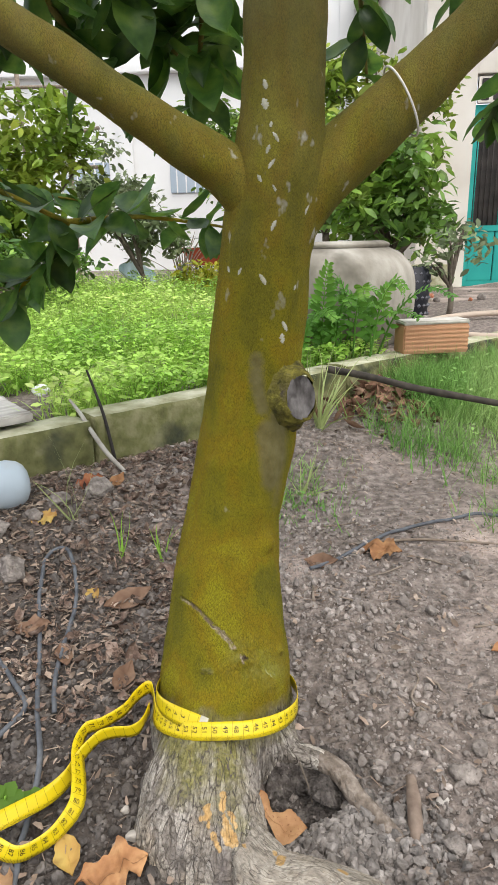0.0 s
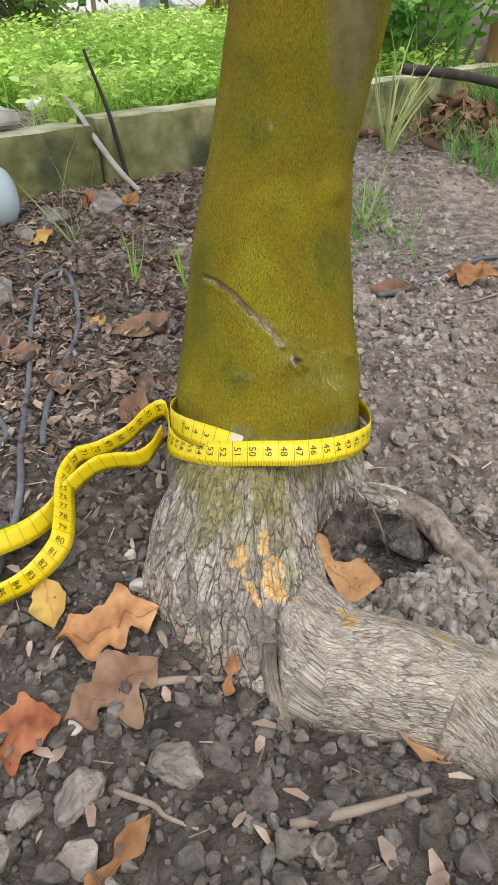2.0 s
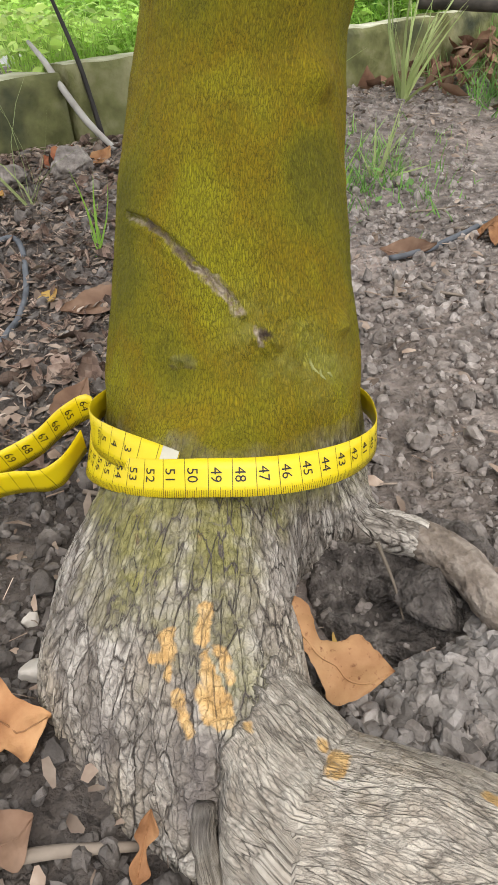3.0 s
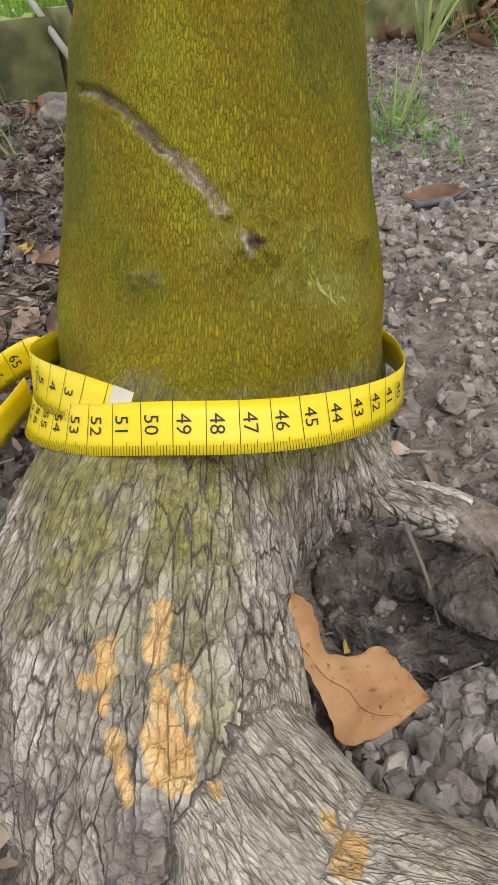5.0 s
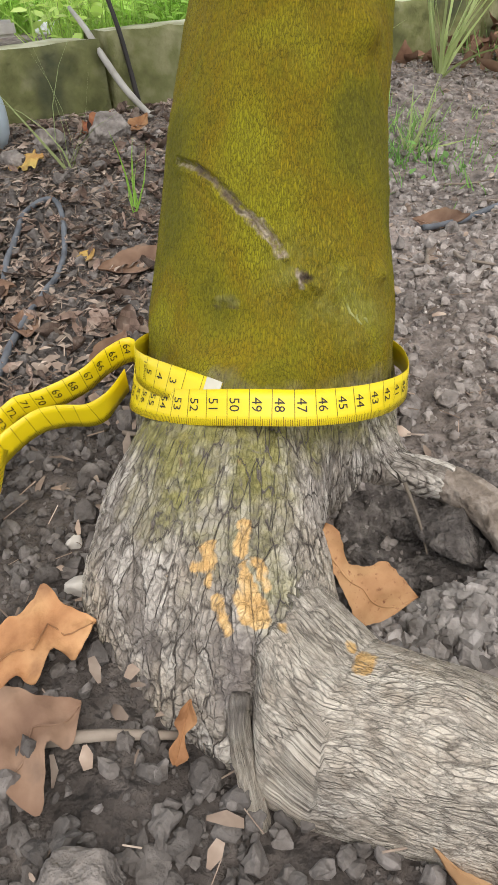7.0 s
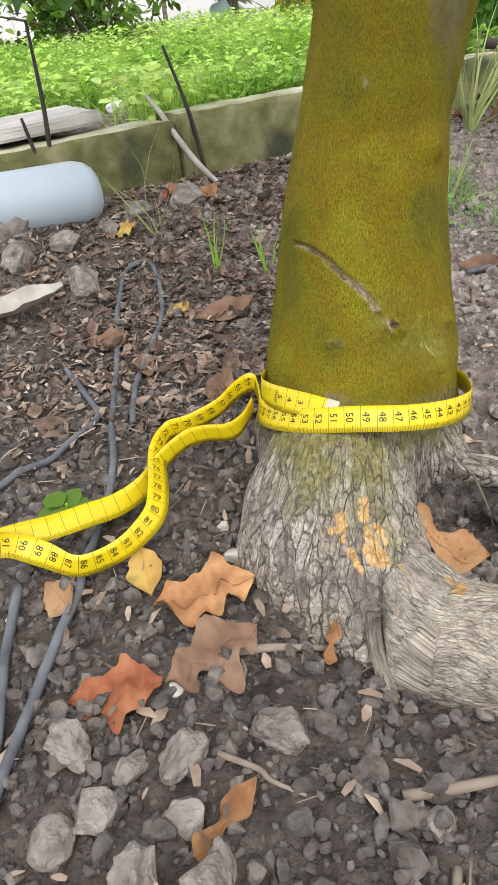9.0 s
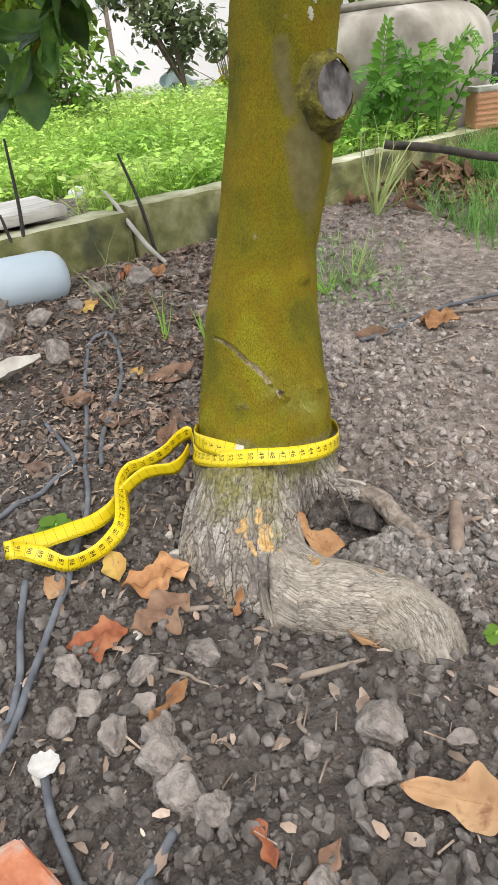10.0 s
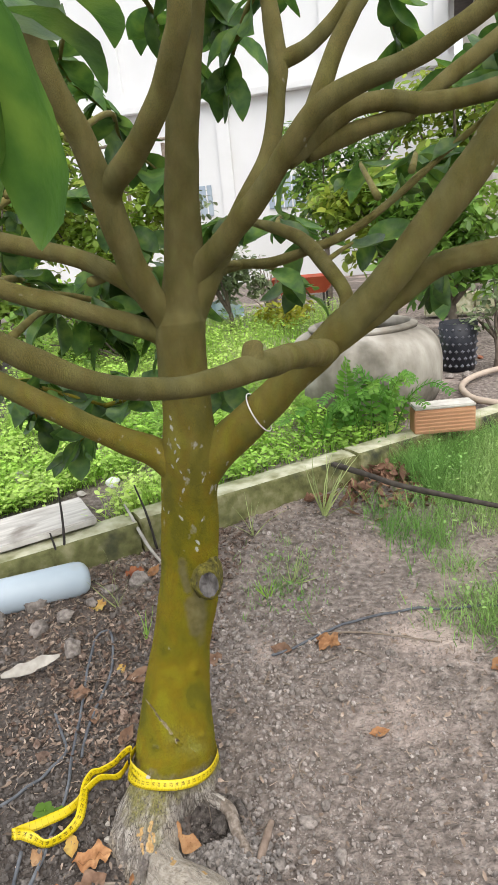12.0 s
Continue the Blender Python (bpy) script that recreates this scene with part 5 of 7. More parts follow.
# stick lying over the kerb
stick = tube("stick", [(0.20, 1.66, 0.195), (0.30, 1.60, 0.187), (0.42, 1.55, 0.165), (0.60, 1.52, 0.135), (0.75, 1.50, 0.11)], [0.010, 0.009, 0.009, 0.008, 0.006], ramp_mat("dark_stick", [(0.035, 0.03, 0.024), (0.09, 0.075, 0.06)], 40, 5, 0.85, 0.3), segs=8, wobble=0.2)
tagged(stick, "dark dead stick leaning over the kerb", "stick")
for k, (a, b) in enumerate((((-0.50, 1.145, 0.08), (-0.485, 1.17, 0.32)), ((-0.285, 1.30, 0.07), (-0.335, 1.32, 0.265)), ((-0.51, 1.13, 0.08), (-0.515, 1.135, 0.20)))):
    m = ((a[0] + b[0]) / 2 + 0.006, (a[1] + b[1]) / 2, (a[2] + b[2]) / 2)
    st = tube("stake", [a, m, b], [0.0040, 0.0036, 0.0024], DARK, segs=7, wobble=0.15)
    tagged(st, "thin dark stake stuck in by the kerb", "stake", "stakes by the kerb")
lath = tube("pale_strip", [(-0.385, 1.335, 0.196), (-0.355, 1.308, 0.172), (-0.322, 1.280, 0.135), (-0.285, 1.252, 0.098), (-0.243, 1.226, 0.066)], [0.003, 0.0045, 0.005, 0.005, 0.004], ASH, segs=7)
tagged(lath, "bleached bent strip of wood leaning on the kerb", "wood strip")
board = thing("board", "pale weathered plank lying along the kerb", "plank", at=(-0.81, 1.06, 0.160))
board.rotation_euler = (0, radians(-1), radians(42))
bevel_box("plank", (0.82, 0.20, 0.020), ramp_mat("bleached_plank", [(0.40, 0.37, 0.33), (0.66, 0.63, 0.58)], 9, 8, 0.9, 0.5, 60, 0.004, stretch=(1, 6, 1), stains=((0.22, 0.19, 0.16), 7, 0.60)), board, "", 0.004, (0, 0, 0.012), 0, 0.004)

# plastic pipe
pipe = thing("plastic_pipe", "pale blue-grey plastic pipe lying on the soil", "pipe", at=(0, 0, 0))
p0, pd = Vector((-0.392, 1.092, 0.098)), Vector((-0.82, -0.57, 0.02)).normalized()
rows = [p0 + pd * s for s in (0.0, 0.002, 0.008, 0.018, 0.034, 0.3, 0.9, 1.5)]
v, f = tube_data(rows, [0.014, 0.023, 0.034, 0.0418, 0.0462, 0.047, 0.047, 0.047], 40)
obj("pipe_body", v, f, PVC, pipe)


# ---- loose things on the soil ----
def rest(x, y, lift=0.0):
    return (x, y, ground_z(x, y) + lift)


def lump(name, size, mat, label, category, group, at, turn=0.0, sink=0.25, seed=1, sub=3, flat=0.75, sharp=0.35):
    """A broken clod or stone with flat facets, sunk a little."""
    bm = bmesh.new()
    bmesh.ops.create_icosphere(bm, subdivisions=sub, radius=1)
    r = random.Random(seed)
    cuts = [(Vector((r.gauss(0, 1), r.gauss(0, 1), r.gauss(0, 0.8))).normalized(), r.uniform(0.45, 0.85)) for _ in range(11)]
    for v in bm.verts:
        for nrm, d in cuts:
            over = v.co.dot(nrm) - d
            if over > 0:
                v.co -= nrm * over * 0.92
        v.co += v.co.normalized() * (0.10 * noise.noise(v.co * 2.2 + Vector((seed, 0, 0))) + 0.09 * noise.noise(v.co * 5 + Vector((0, seed, 0))) + 0.055 * noise.noise(v.co * 13))
        v.co.z *= flat
    bmesh.ops.scale(bm, vec=(size, size * r.uniform(0.75, 1.0), size), verts=bm.verts)
    me = bpy.data.meshes.new(name)
    bm.to_mesh(me)
    bm.free()
    me.polygons.foreach_set("use_smooth", [True] * len(me.polygons))
    me.materials.append(mat)
    ob = new(name, me)
    x, y = at
    ob.matrix_basis = pose(x, y, ground_z(x, y) + size * flat * (1 - 2 * sink) * 0.8, 0, 0, turn)
    return tagged(ob, label, category, group)


CLODS = [(0.005, 0.330, 0.016), (-0.042, 0.310, 0.0155), (-0.033, 0.289, 0.0125), (-0.047, 0.262, 0.017), (-0.008, 0.244, 0.021), (0.012, 0.222, 0.019), (-0.016, 0.262, 0.017), (0.136, 0.268, 0.0195), (0.130, 0.241, 0.0195), (-0.100, 0.309, 0.016), (-0.074, 0.281, 0.014), (0.036, 0.209, 0.0145), (0.090, 0.254, 0.009), (0.215, 0.262, 0.014), (-0.090, 0.268, 0.012), (0.182, 0.262, 0.010), (-0.065, 0.300, 0.010), (0.075, 0.300, 0.008), (0.24, 0.45, 0.013), (0.27, 0.53, 0.016), (0.24, 0.60, 0.012), (0.33, 0.47, 0.014), (0.196, 0.42, 0.010), (0.145, 0.44, 0.010), (0.28, 0.40, 0.013), (0.32, 0.62, 0.012), (0.10, 0.175, 0.012), (0.14, 0.16, 0.013), (0.17, 0.145, 0.012), (0.25, 0.23, 0.017), (-0.13, 0.25, 0.011)]
for k, (x, y, s) in enumerate(CLODS):
    lump("soil_clod", s, ROCK, "dry grey-brown clod of soil on the bed", "clod", "clods on the bed", (x, y), 37 * k, 0.22, k + 3, 4 if s > 0.014 else 3)
for k, (x, y, s) in enumerate(((-0.50, 0.985, 0.045), (-0.405, 0.96, 0.028), (-0.345, 0.88, 0.034), (-0.275, 1.125, 0.034), (-0.335, 1.075, 0.026), (-0.44, 0.91, 0.03), (-0.56, 0.90, 0.04), (-0.36, 1.03, 0.02))):
    lump("soil_clod", s, ROCK, "large brown clod of soil near the pipe", "clod", "large clods near the pipe", (x, y), 50 * k, 0.25, k + 60, 4)
rng = random.Random(52)
for k in range(26):
    x, y, s = rng.uniform(0.20, 0.62), rng.uniform(0.40, 1.0), 0.006 + 0.008 * rng.random() ** 2
    lump("soil_clod", s, ROCK, "small dry clod of soil on the bare bed", "clod", "clods on the bed", (x, y), 41 * k, 0.22, k + 400, 3)
PEBBLE = ramp_mat("pale_stone", [(0.42, 0.38, 0.33), (0.56, 0.52, 0.47)], 60, 6, 0.85, 0.4, 200, 0.002)
for k, (x, y, s) in enumerate(((-0.049, 0.448, 0.0085), (0.124, 0.503, 0.0085), (-0.062, 0.475, 0.005), (-0.030, 0.43, 0.005), (-0.090, 0.231, 0.008), (0.24, 0.495, 0.007), (-0.055, 0.345, 0.0055))):
    lump("stone", s, PEBBLE, "pale pitted stone on the soil", "stone", "pale stones", (x, y), 70 * k, 0.2, k + 90, 3)

fruit = obj("fruit", *lathe([(0.0, -0.0150), (0.006, -0.0140), (0.011, -0.0105), (0.0145, -0.004), (0.0150, 0.002), (0.0128, 0.0085), (0.008, 0.0135), (0.003, 0.0152), (0.0, 0.0145)], 28, 0.04), ramp_mat("green_fruit", [(0.10, 0.11, 0.025), (0.18, 0.18, 0.05), (0.25, 0.24, 0.09)], 90, 8, 0.5, 0.3, 300, 0.001))
fruit.matrix_basis = pose(0.038, 0.143, ground_z(0.038, 0.143) + 0.011, 35, 20, 0)
tagged(fruit, "small fallen olive-green fruit on the soil", "fruit")
shard = thing("brick_shard", "broken corner of a red clay brick on the soil", "brick", at=rest(-0.070, 0.158, 0.004))
bm = bmesh.new()
bmesh.ops.create_cube(bm, size=1)
for v in bm.verts:
    v.co = Vector((v.co.x * 0.052, v.co.y * 0.040, v.co.z * 0.030))
    if v.co.x > 0 and v.co.y > 0:
        v.co.x -= 0.018
    if v.co.z > 0 and v.co.x < 0:
        v.co.z -= 0.010
bmesh.ops.bevel(bm, geom=bm.edges[:], offset=0.002, segments=2, affect="EDGES")
bmesh.ops.subdivide_edges(bm, edges=bm.edges[:], cuts=2, use_grid_fill=True)
for v in bm.verts:
    v.co += v.normal * 0.0016 * noise.noise(v.co * 120)
sb = part("lump", bm, REDBRICK, shard, "", False)
sb.matrix_basis = pose(0, 0, 0.008, 10, 18, 40)


# dead leaves: outlines of half-widths along the leaf
def leaf_mesh(length, halves, curl=0.3, cup=0.3, lobes=0.0, seed=0, cross=8, rows=18, bow=0.0):
    v, f = [], []
    r = random.Random(seed)
    ph = r.uniform(0, 9)
    smooth_h = glide([(q,) for q in halves], 5)[:, 0]
    smooth_t = np.linspace(0, 1, len(smooth_h))
    for i in range(rows + 1):
        t = i / rows
        hw = max(0.004, float(np.interp(t, smooth_t, smooth_h))) * length
        for k in range(cross + 1):
            e = k / cross * 2 - 1
            edge = 1 + lobes * noise.noise(Vector((t * 5 + ph, (2.0 if e > 0 else -2.0), seed)))
            y = e * hw * edge - bow * length * math.sin(math.pi * t**0.8)
            z = cup * abs(e) ** 1.6 * hw + curl * length * (t - 0.45) ** 2 + 0.035 * length * noise.noise(Vector((t * 5, e * 2, seed * 3.3)))
            z += 0.012 * length * noise.noise(Vector((t * 16, e * 6, seed)))
            z -= 0.012 * length * math.exp(-(e / 0.08) ** 2)
            v.append((t * length - length / 2, y, z))
    for i in range(rows):
        for k in range(cross):
            a = i * (cross + 1) + k
            f.append((a, a + 1, a + cross + 2, a + cross + 1))
    n = len(v)
    v += [(x, y, z - 0.0004) for x, y, z in v]
    f += [tuple(q + n for q in face[::-1]) for face in f]
    return v, f


def torn_leaf(length, low, high, seed, rows=40, cross=10, ragged=0.0):
    """A torn leaf between two edges, each given as (way along, way off the line from tip to tip)."""
    v, f = [], []
    (lt, lo), (ht, hi) = glide(low, 5).T, glide(high, 5).T
    for i in range(rows + 1):
        t = i / rows
        a, b = float(np.interp(t, lt, lo)), float(np.interp(t, ht, hi))
        spread = a - b
        a += (0.07 * noise.noise(Vector((t * 14, 1, seed))) + ragged * noise.noise(Vector((t * 5, 3, seed)))) * spread
        b += (0.07 * noise.noise(Vector((t * 14, 7, seed))) + ragged * noise.noise(Vector((t * 5, 9, seed)))) * spread
        for k in range(cross + 1):
            e = k / cross
            y = a + (b - a) * e
            z = 0.085 * noise.noise(Vector((t * 4, y * 5, seed))) + 0.020 * noise.noise(Vector((t * 13, y * 13, seed))) + 0.10 * (e - 0.45) ** 2 + 0.05 * math.sin(2.2 * t)
            v.append((t * length, -y * length, z * length))
    for i in range(rows):
        f += [(i * (cross + 1) + k, i * (cross + 1) + k + 1, (i + 1) * (cross + 1) + k + 1, (i + 1) * (cross + 1) + k) for k in range(cross)]
    n = len(v)
    v += [(x, y, z - 0.0004) for x, y, z in v]
    return v, f + [tuple(q + n for q in face[::-1]) for face in f]


TORN_LOW = ((0, 0.0), (0.04, 0.15), (0.12, 0.29), (0.24, 0.29), (0.37, 0.31), (0.57, 0.43), (0.66, 0.50), (0.76, 0.47), (0.84, 0.41), (0.92, 0.25), (1, 0))
LOBED_LOW = ((0, 0.0), (0.08, 0.05), (0.20, 0.24), (0.33, 0.20), (0.45, 0.32), (0.58, 0.35), (0.70, 0.23), (0.80, 0.23), (0.92, 0.12), (1, 0))
LOBED_HIGH = ((0, -0.01), (0.10, -0.06), (0.22, -0.20), (0.36, -0.17), (0.50, -0.29), (0.64, -0.32), (0.76, -0.20), (0.87, -0.14), (1, -0.005))
TORN_HIGH = ((0, -0.01), (0.11, -0.016), (0.24, 0.06), (0.34, 0.15), (0.41, 0.12), (0.52, 0.04), (0.57, -0.05), (0.68, -0.065), (0.88, -0.03), (1, -0.005))
OVAL = (0.01, 0.12, 0.22, 0.27, 0.26, 0.20, 0.10, 0.01)
BITTEN = (0.01, 0.08, 0.12, 0.13, 0.13, 0.20, 0.27, 0.26, 0.17, 0.02)
OAKY = (0.02, 0.06, 0.18, 0.17, 0.27, 0.30, 0.24, 0.25, 0.13, 0.03)
BOOT = (0.02, 0.07, 0.09, 0.10, 0.13, 0.21, 0.27, 0.25, 0.15, 0.02)
SHRED = (0.04, 0.16, 0.10, 0.05, 0.14, 0.18, 0.08, 0.01)
DEAD_TAN = ramp_mat("tan_dead_leaf", [(0.30, 0.165, 0.08), (0.43, 0.26, 0.135), (0.50, 0.33, 0.18)], 26, 8, 0.75, 0.35, 120, 0.002, stains=((0.22, 0.10, 0.05), 90, 0.60), transmit=0.1)
DEAD_SPECKLED = ramp_mat("speckled_dead_leaf", [(0.27, 0.125, 0.055), (0.37, 0.195, 0.088), (0.44, 0.255, 0.12)], 60, 8, 0.7, 0.4, 160, 0.002, stains=((0.17, 0.065, 0.03), 420, 0.60), transmit=0.1)
DEAD_YELLOW = ramp_mat("yellowed_leaf", [(0.36, 0.17, 0.06), (0.55, 0.36, 0.10), (0.50, 0.42, 0.12)], 18, 6, 0.7, 0.3, 120, 0.002, stains=((0.24, 0.10, 0.04), 30, 0.58), transmit=0.1)
DEAD_DULL = ramp_mat("dull_dead_leaf", [(0.115, 0.062, 0.038), (0.20, 0.118, 0.075), (0.29, 0.185, 0.122)], 40, 8, 0.8, 0.35, 120, 0.002, stains=((0.11, 0.07, 0.05), 40, 0.6))
LEAVES = [
    # x, y, length, turn, tilt, roll, outline, material, label
    (0.090, 0.466, 0.0525, -33, 6, 20, BOOT, DEAD_SPECKLED, "curled tan dead leaf resting against the root"),
    (-0.100, 0.424, 0.044, -60, -5, 8, OVAL, DEAD_YELLOW, "yellow-brown fallen leaf with holes"),
    (-0.056, 0.410, 0.056, 28, -4, 5, OAKY, DEAD, "orange lobed fallen leaf"),
    (-0.147, 0.398, 0.042, -40, 5, 25, OVAL, DEAD_TAN, "curled tan fallen leaf"),
    (-0.040, 0.366, 0.052, 48, -6, 12, OAKY, DEAD_DULL, "dull brown crumpled fallen leaf"),
    (-0.086, 0.340, 0.046, 20, 4, 10, OAKY, DEAD_RED, "rust-red lobed fallen leaf"),
    (0.022, 0.383, 0.024, 80, 40, 20, SHRED, DEAD, "small brown leaf leaning on the root"),
    (0.124, 0.352, 0.030, 160, 14, 10, OVAL, DEAD_TAN, "small tan dead leaf by the root"),
    (0.250, 0.985, 0.070, -28, 4, 15, OAKY, DEAD, "bright orange fallen leaf on bare soil"),
    (0.150, 0.955, 0.060, -20, 8, 20, OVAL, DEAD_DULL, "dark brown fallen leaf"),
    (0.172, 0.221, 0.060, -12, 6, 25, BITTEN, DEAD_TAN, "curled tan-brown fallen leaf"),
    (0.068, 0.192, 0.030, -60, 4, 8, SHRED, DEAD_RED, "pinkish brown scrap of a leaf"),
    (0.100, 0.180, 0.034, 60, 6, 10, SHRED, DEAD_DULL, "pale shredded leaf scrap"),
    (-0.015, 0.290, 0.040, 60, 8, 15, SHRED, DEAD, "torn brown leaf strip"),
    (0.225, 0.160, 0.040, 20, 5, 12, OVAL, DEAD_DULL, "dull fallen leaf half in the soil"),
    (-0.146, 0.834, 0.075, 30, 6, 15, OVAL, DEAD_DULL, "brown crumpled fallen leaf"),
    (-0.205, 0.850, 0.042, -50, 6, 18, OVAL, DEAD_YELLOW, "yellow fallen leaf among litter"),
    (-0.30, 1.16, 0.06, 20, 12, 25, OAKY, DEAD_RED, "rust-red leaf by the stone"),
    (-0.25, 1.18, 0.05, 70, 12, 15, OVAL, DEAD, "brown leaf by the stone"),
    (-0.340, 1.02, 0.05, -10, 10, 20, OAKY, DEAD_YELLOW, "yellow leaf below the pipe"),
    (0.376, 0.735, 0.040, 15, 4, 10, OVAL, DEAD, "small orange fallen leaf on the path"),
    (-0.110, 0.66, 0.05, 80, 4, 10, OVAL, DEAD_DULL, "dull brown fallen leaf on litter"),
    (-0.265, 0.76, 0.05, 10, 4, 10, OAKY, DEAD_DULL, "grey-brown fallen leaf on litter"),
    (-0.20, 0.70, 0.045, 120, 4, 10, OVAL, DEAD_DULL, "grey-brown curled fallen leaf"),
    (-0.005, 0.90, 0.05, 40, 6, 10, OAKY, DEAD_DULL, "brown fallen leaf behind the trunk"),
    (0.62, 0.95, 0.06, 40, 5, 10, OVAL, DEAD, "brown leaf at the grass edge"),
]
for k, (x, y, ln, turn, tilt, roll, line, mat, label) in enumerate(LEAVES):
    if line is BOOT:
        v, f = torn_leaf(ln, TORN_LOW, TORN_HIGH, 5)
    elif line is OAKY:
        v, f = torn_leaf(ln * 1.12, LOBED_LOW, LOBED_HIGH, k + 1, ragged=0.5)
        v = [(x0 - 0.57 * ln, y0, 1.5 * z0) for x0, y0, z0 in v]
    else:
        v, f = leaf_mesh(ln, line, 0.35 if k % 3 else 0.6, 0.40, 0.45 if line is not OVAL else 0.25, k + 1, 10, 26)
    ob = obj("dead_leaf", v, f, mat, None)
    low = min(q[2] for q in v)
    z = 0.012 if k == 6 else 0.010 if line is BITTEN else 0.0035
    ob.matrix_basis = pose(x, y, ground_z(x, y) + z - low * 0.6, roll, -tilt, turn)
    if k == 0:
        along, out = Vector((0.043, -0.013, -0.029)).normalized(), Vector((0.02, -0.54, 0.84)).normalized()
        across = out.cross(along).normalized()
        ob.matrix_basis = Matrix.Translation((0.0670, 0.4735, 0.0325)) @ Matrix((along, across, along.cross(across))).transposed().to_4x4()
    tagged(ob, label, "leaf", "fallen leaves")
    rib = [v[i * 11 + 4] for i in range(3, 41, 4)] if line in (BOOT, OAKY) else [v[i * 11 + 5] for i in range(2, 27, 3)]
    tube("midrib", [(a, b, c + 0.0002) for a, b, c in rib], np.linspace(0.012, 0.005, len(rib)) * ln, mat, ob, segs=5, per=2)
speck = obj("leaflet", *leaf_mesh(0.010, OVAL, 0.3, 0.3, 0, 3, 4, 6), DEAD_YELLOW)
speck.matrix_basis = pose(0.086, 0.490, ground_z(0.086, 0.49) + 0.006, 20, -20, 60)
tagged(speck, "tiny yellow leaflet in the hollow", "leaf", "fallen leaves")

# drip tubes
TUBES = [
    [(-0.30, 0.90), (-0.285, 0.84), (-0.239, 0.72), (-0.20, 0.61), (-0.164, 0.525), (-0.150, 0.45), (-0.137, 0.391), (-0.129, 0.315), (-0.124, 0.25), (-0.135, 0.16), (-0.16, 0.05)],
    [(-0.285, 0.84), (-0.305, 0.93), (-0.275, 0.945), (-0.245, 0.89), (-0.222, 0.81), (-0.198, 0.667), (-0.176, 0.60)],
    [(-0.29, 0.70), (-0.25, 0.655), (-0.212, 0.605), (-0.225, 0.56), (-0.25, 0.50), (-0.30, 0.44)],
    [(-0.177, 0.40), (-0.160, 0.35), (-0.137, 0.30), (-0.130, 0.25), (-0.15, 0.16)],
    [(-0.086, 0.230), (-0.070, 0.205), (-0.046, 0.178), (-0.02, 0.148), (-0.002, 0.12), (0.02, 0.05)],
    [(0.012, 0.198), (0.004, 0.175), (-0.004, 0.155), (-0.014, 0.125), (-0.03, 0.06)],
    [(0.005, 0.170), (0.018, 0.150), (0.026, 0.120), (0.03, 0.06)],
    [(0.236, 0.196), (0.246, 0.182), (0.262, 0.16), (0.30, 0.10)],
    [(0.13, 0.93), (0.20, 0.985), (0.28, 1.06), (0.40, 1.13), (0.56, 1.17), (0.8, 1.22)],
]
for k, row in enumerate(TUBES):
    pts = [(x, y, ground_z(x, y) + 0.0045 + 0.003 * abs(noise.noise(Vector((x * 9, y * 9, k))))) for x, y in glide(row, 5)]
    tb = tube("drip_tube", pts, 0.0031, HOSE, None, segs=9, per=2)
    tagged(tb, "thin grey plastic drip tube lying on the soil", "tube", "drip tubes")
wrapper = obj("wrapper", *leaf_mesh(0.020, (0.1, 0.34, 0.42, 0.38, 0.3, 0.12), 0.9, 0.7, 0.3, 44, 12, 24), ramp_mat("soiled_white_film", [(0.42, 0.40, 0.37), (0.62, 0.61, 0.59)], 70, 6, 0.5, 0.6, 120, 0.004))
wrapper.matrix_basis = pose(-0.086, 0.233, ground_z(-0.086, 0.233) + 0.009, 20, 10, 30)
tagged(wrapper, "crumpled white scrap of plastic", "scrap")
chunk = thing("driftwood", "pale curled strip of dry bark on the soil", "bark strip", at=rest(-0.395, 0.79, 0.008))
ob = obj("curl", *leaf_mesh(0.13, (0.03, 0.10, 0.15, 0.13, 0.15, 0.10, 0.02), 0.5, 0.9, 0.5, 58, 8, 20), ASH, chunk)
ob.matrix_basis = pose(0, 0, 0.006, 12, 0, 38)
stub = tube("root_stub", [(0.213, 0.513, 0.012), (0.210, 0.480, 0.010), (0.206, 0.448, 0.004), (0.205, 0.44, -0.006)], [0.0055, 0.0066, 0.0062, 0.004], ramp_mat("brown_root", [(0.14, 0.10, 0.075), (0.30, 0.23, 0.18)], 60, 6, 0.9, 0.6, 200, 0.002), segs=14, wobble=0.25, freq=60)
tagged(stub, "short dead root end sticking out of the soil", "root")
rng = random.Random(21)
for k in range(34):
    x, y, a, ln = rng.uniform(-0.5, 0.5), rng.uniform(0.2, 1.15), rng.uniform(0, 6.3), rng.uniform(0.02, 0.09)
    pts = []
    for j in range(4):
        t = j / 3 - 0.5
        px, py = x + math.cos(a) * ln * t + 0.1 * ln * math.sin(j * 2.1 + k), y + math.sin(a) * ln * t
        pts.append((px, py, ground_z(px, py) + 0.003))
    tw = tube("twig", pts, [0.0018, 0.0016, 0.0013, 0.0008], TWIG, None, segs=6, per=3, wobble=0.2)
    tagged(tw, "thin dry twig lying on the soil", "twig", "twigs on the soil")
for row in ([(0.135, 0.90), (0.132, 0.86), (0.130, 0.82)], [(0.20, 1.02), (0.33, 1.03), (0.5, 1.02)], [(0.06, 0.31), (0.09, 0.318), (0.125, 0.33)], [(-0.03, 0.372), (-0.01, 0.378), (0.02, 0.385)]):
    pts = [(x, y, ground_z(x, y) + 0.0035) for x, y in row]
    tagged(tube("twig", pts, [0.0026, 0.0024, 0.0015], TWIG, None, segs=7, per=4, wobble=0.2), "dry brown twig lying on the soil", "twig", "twigs on the soil")
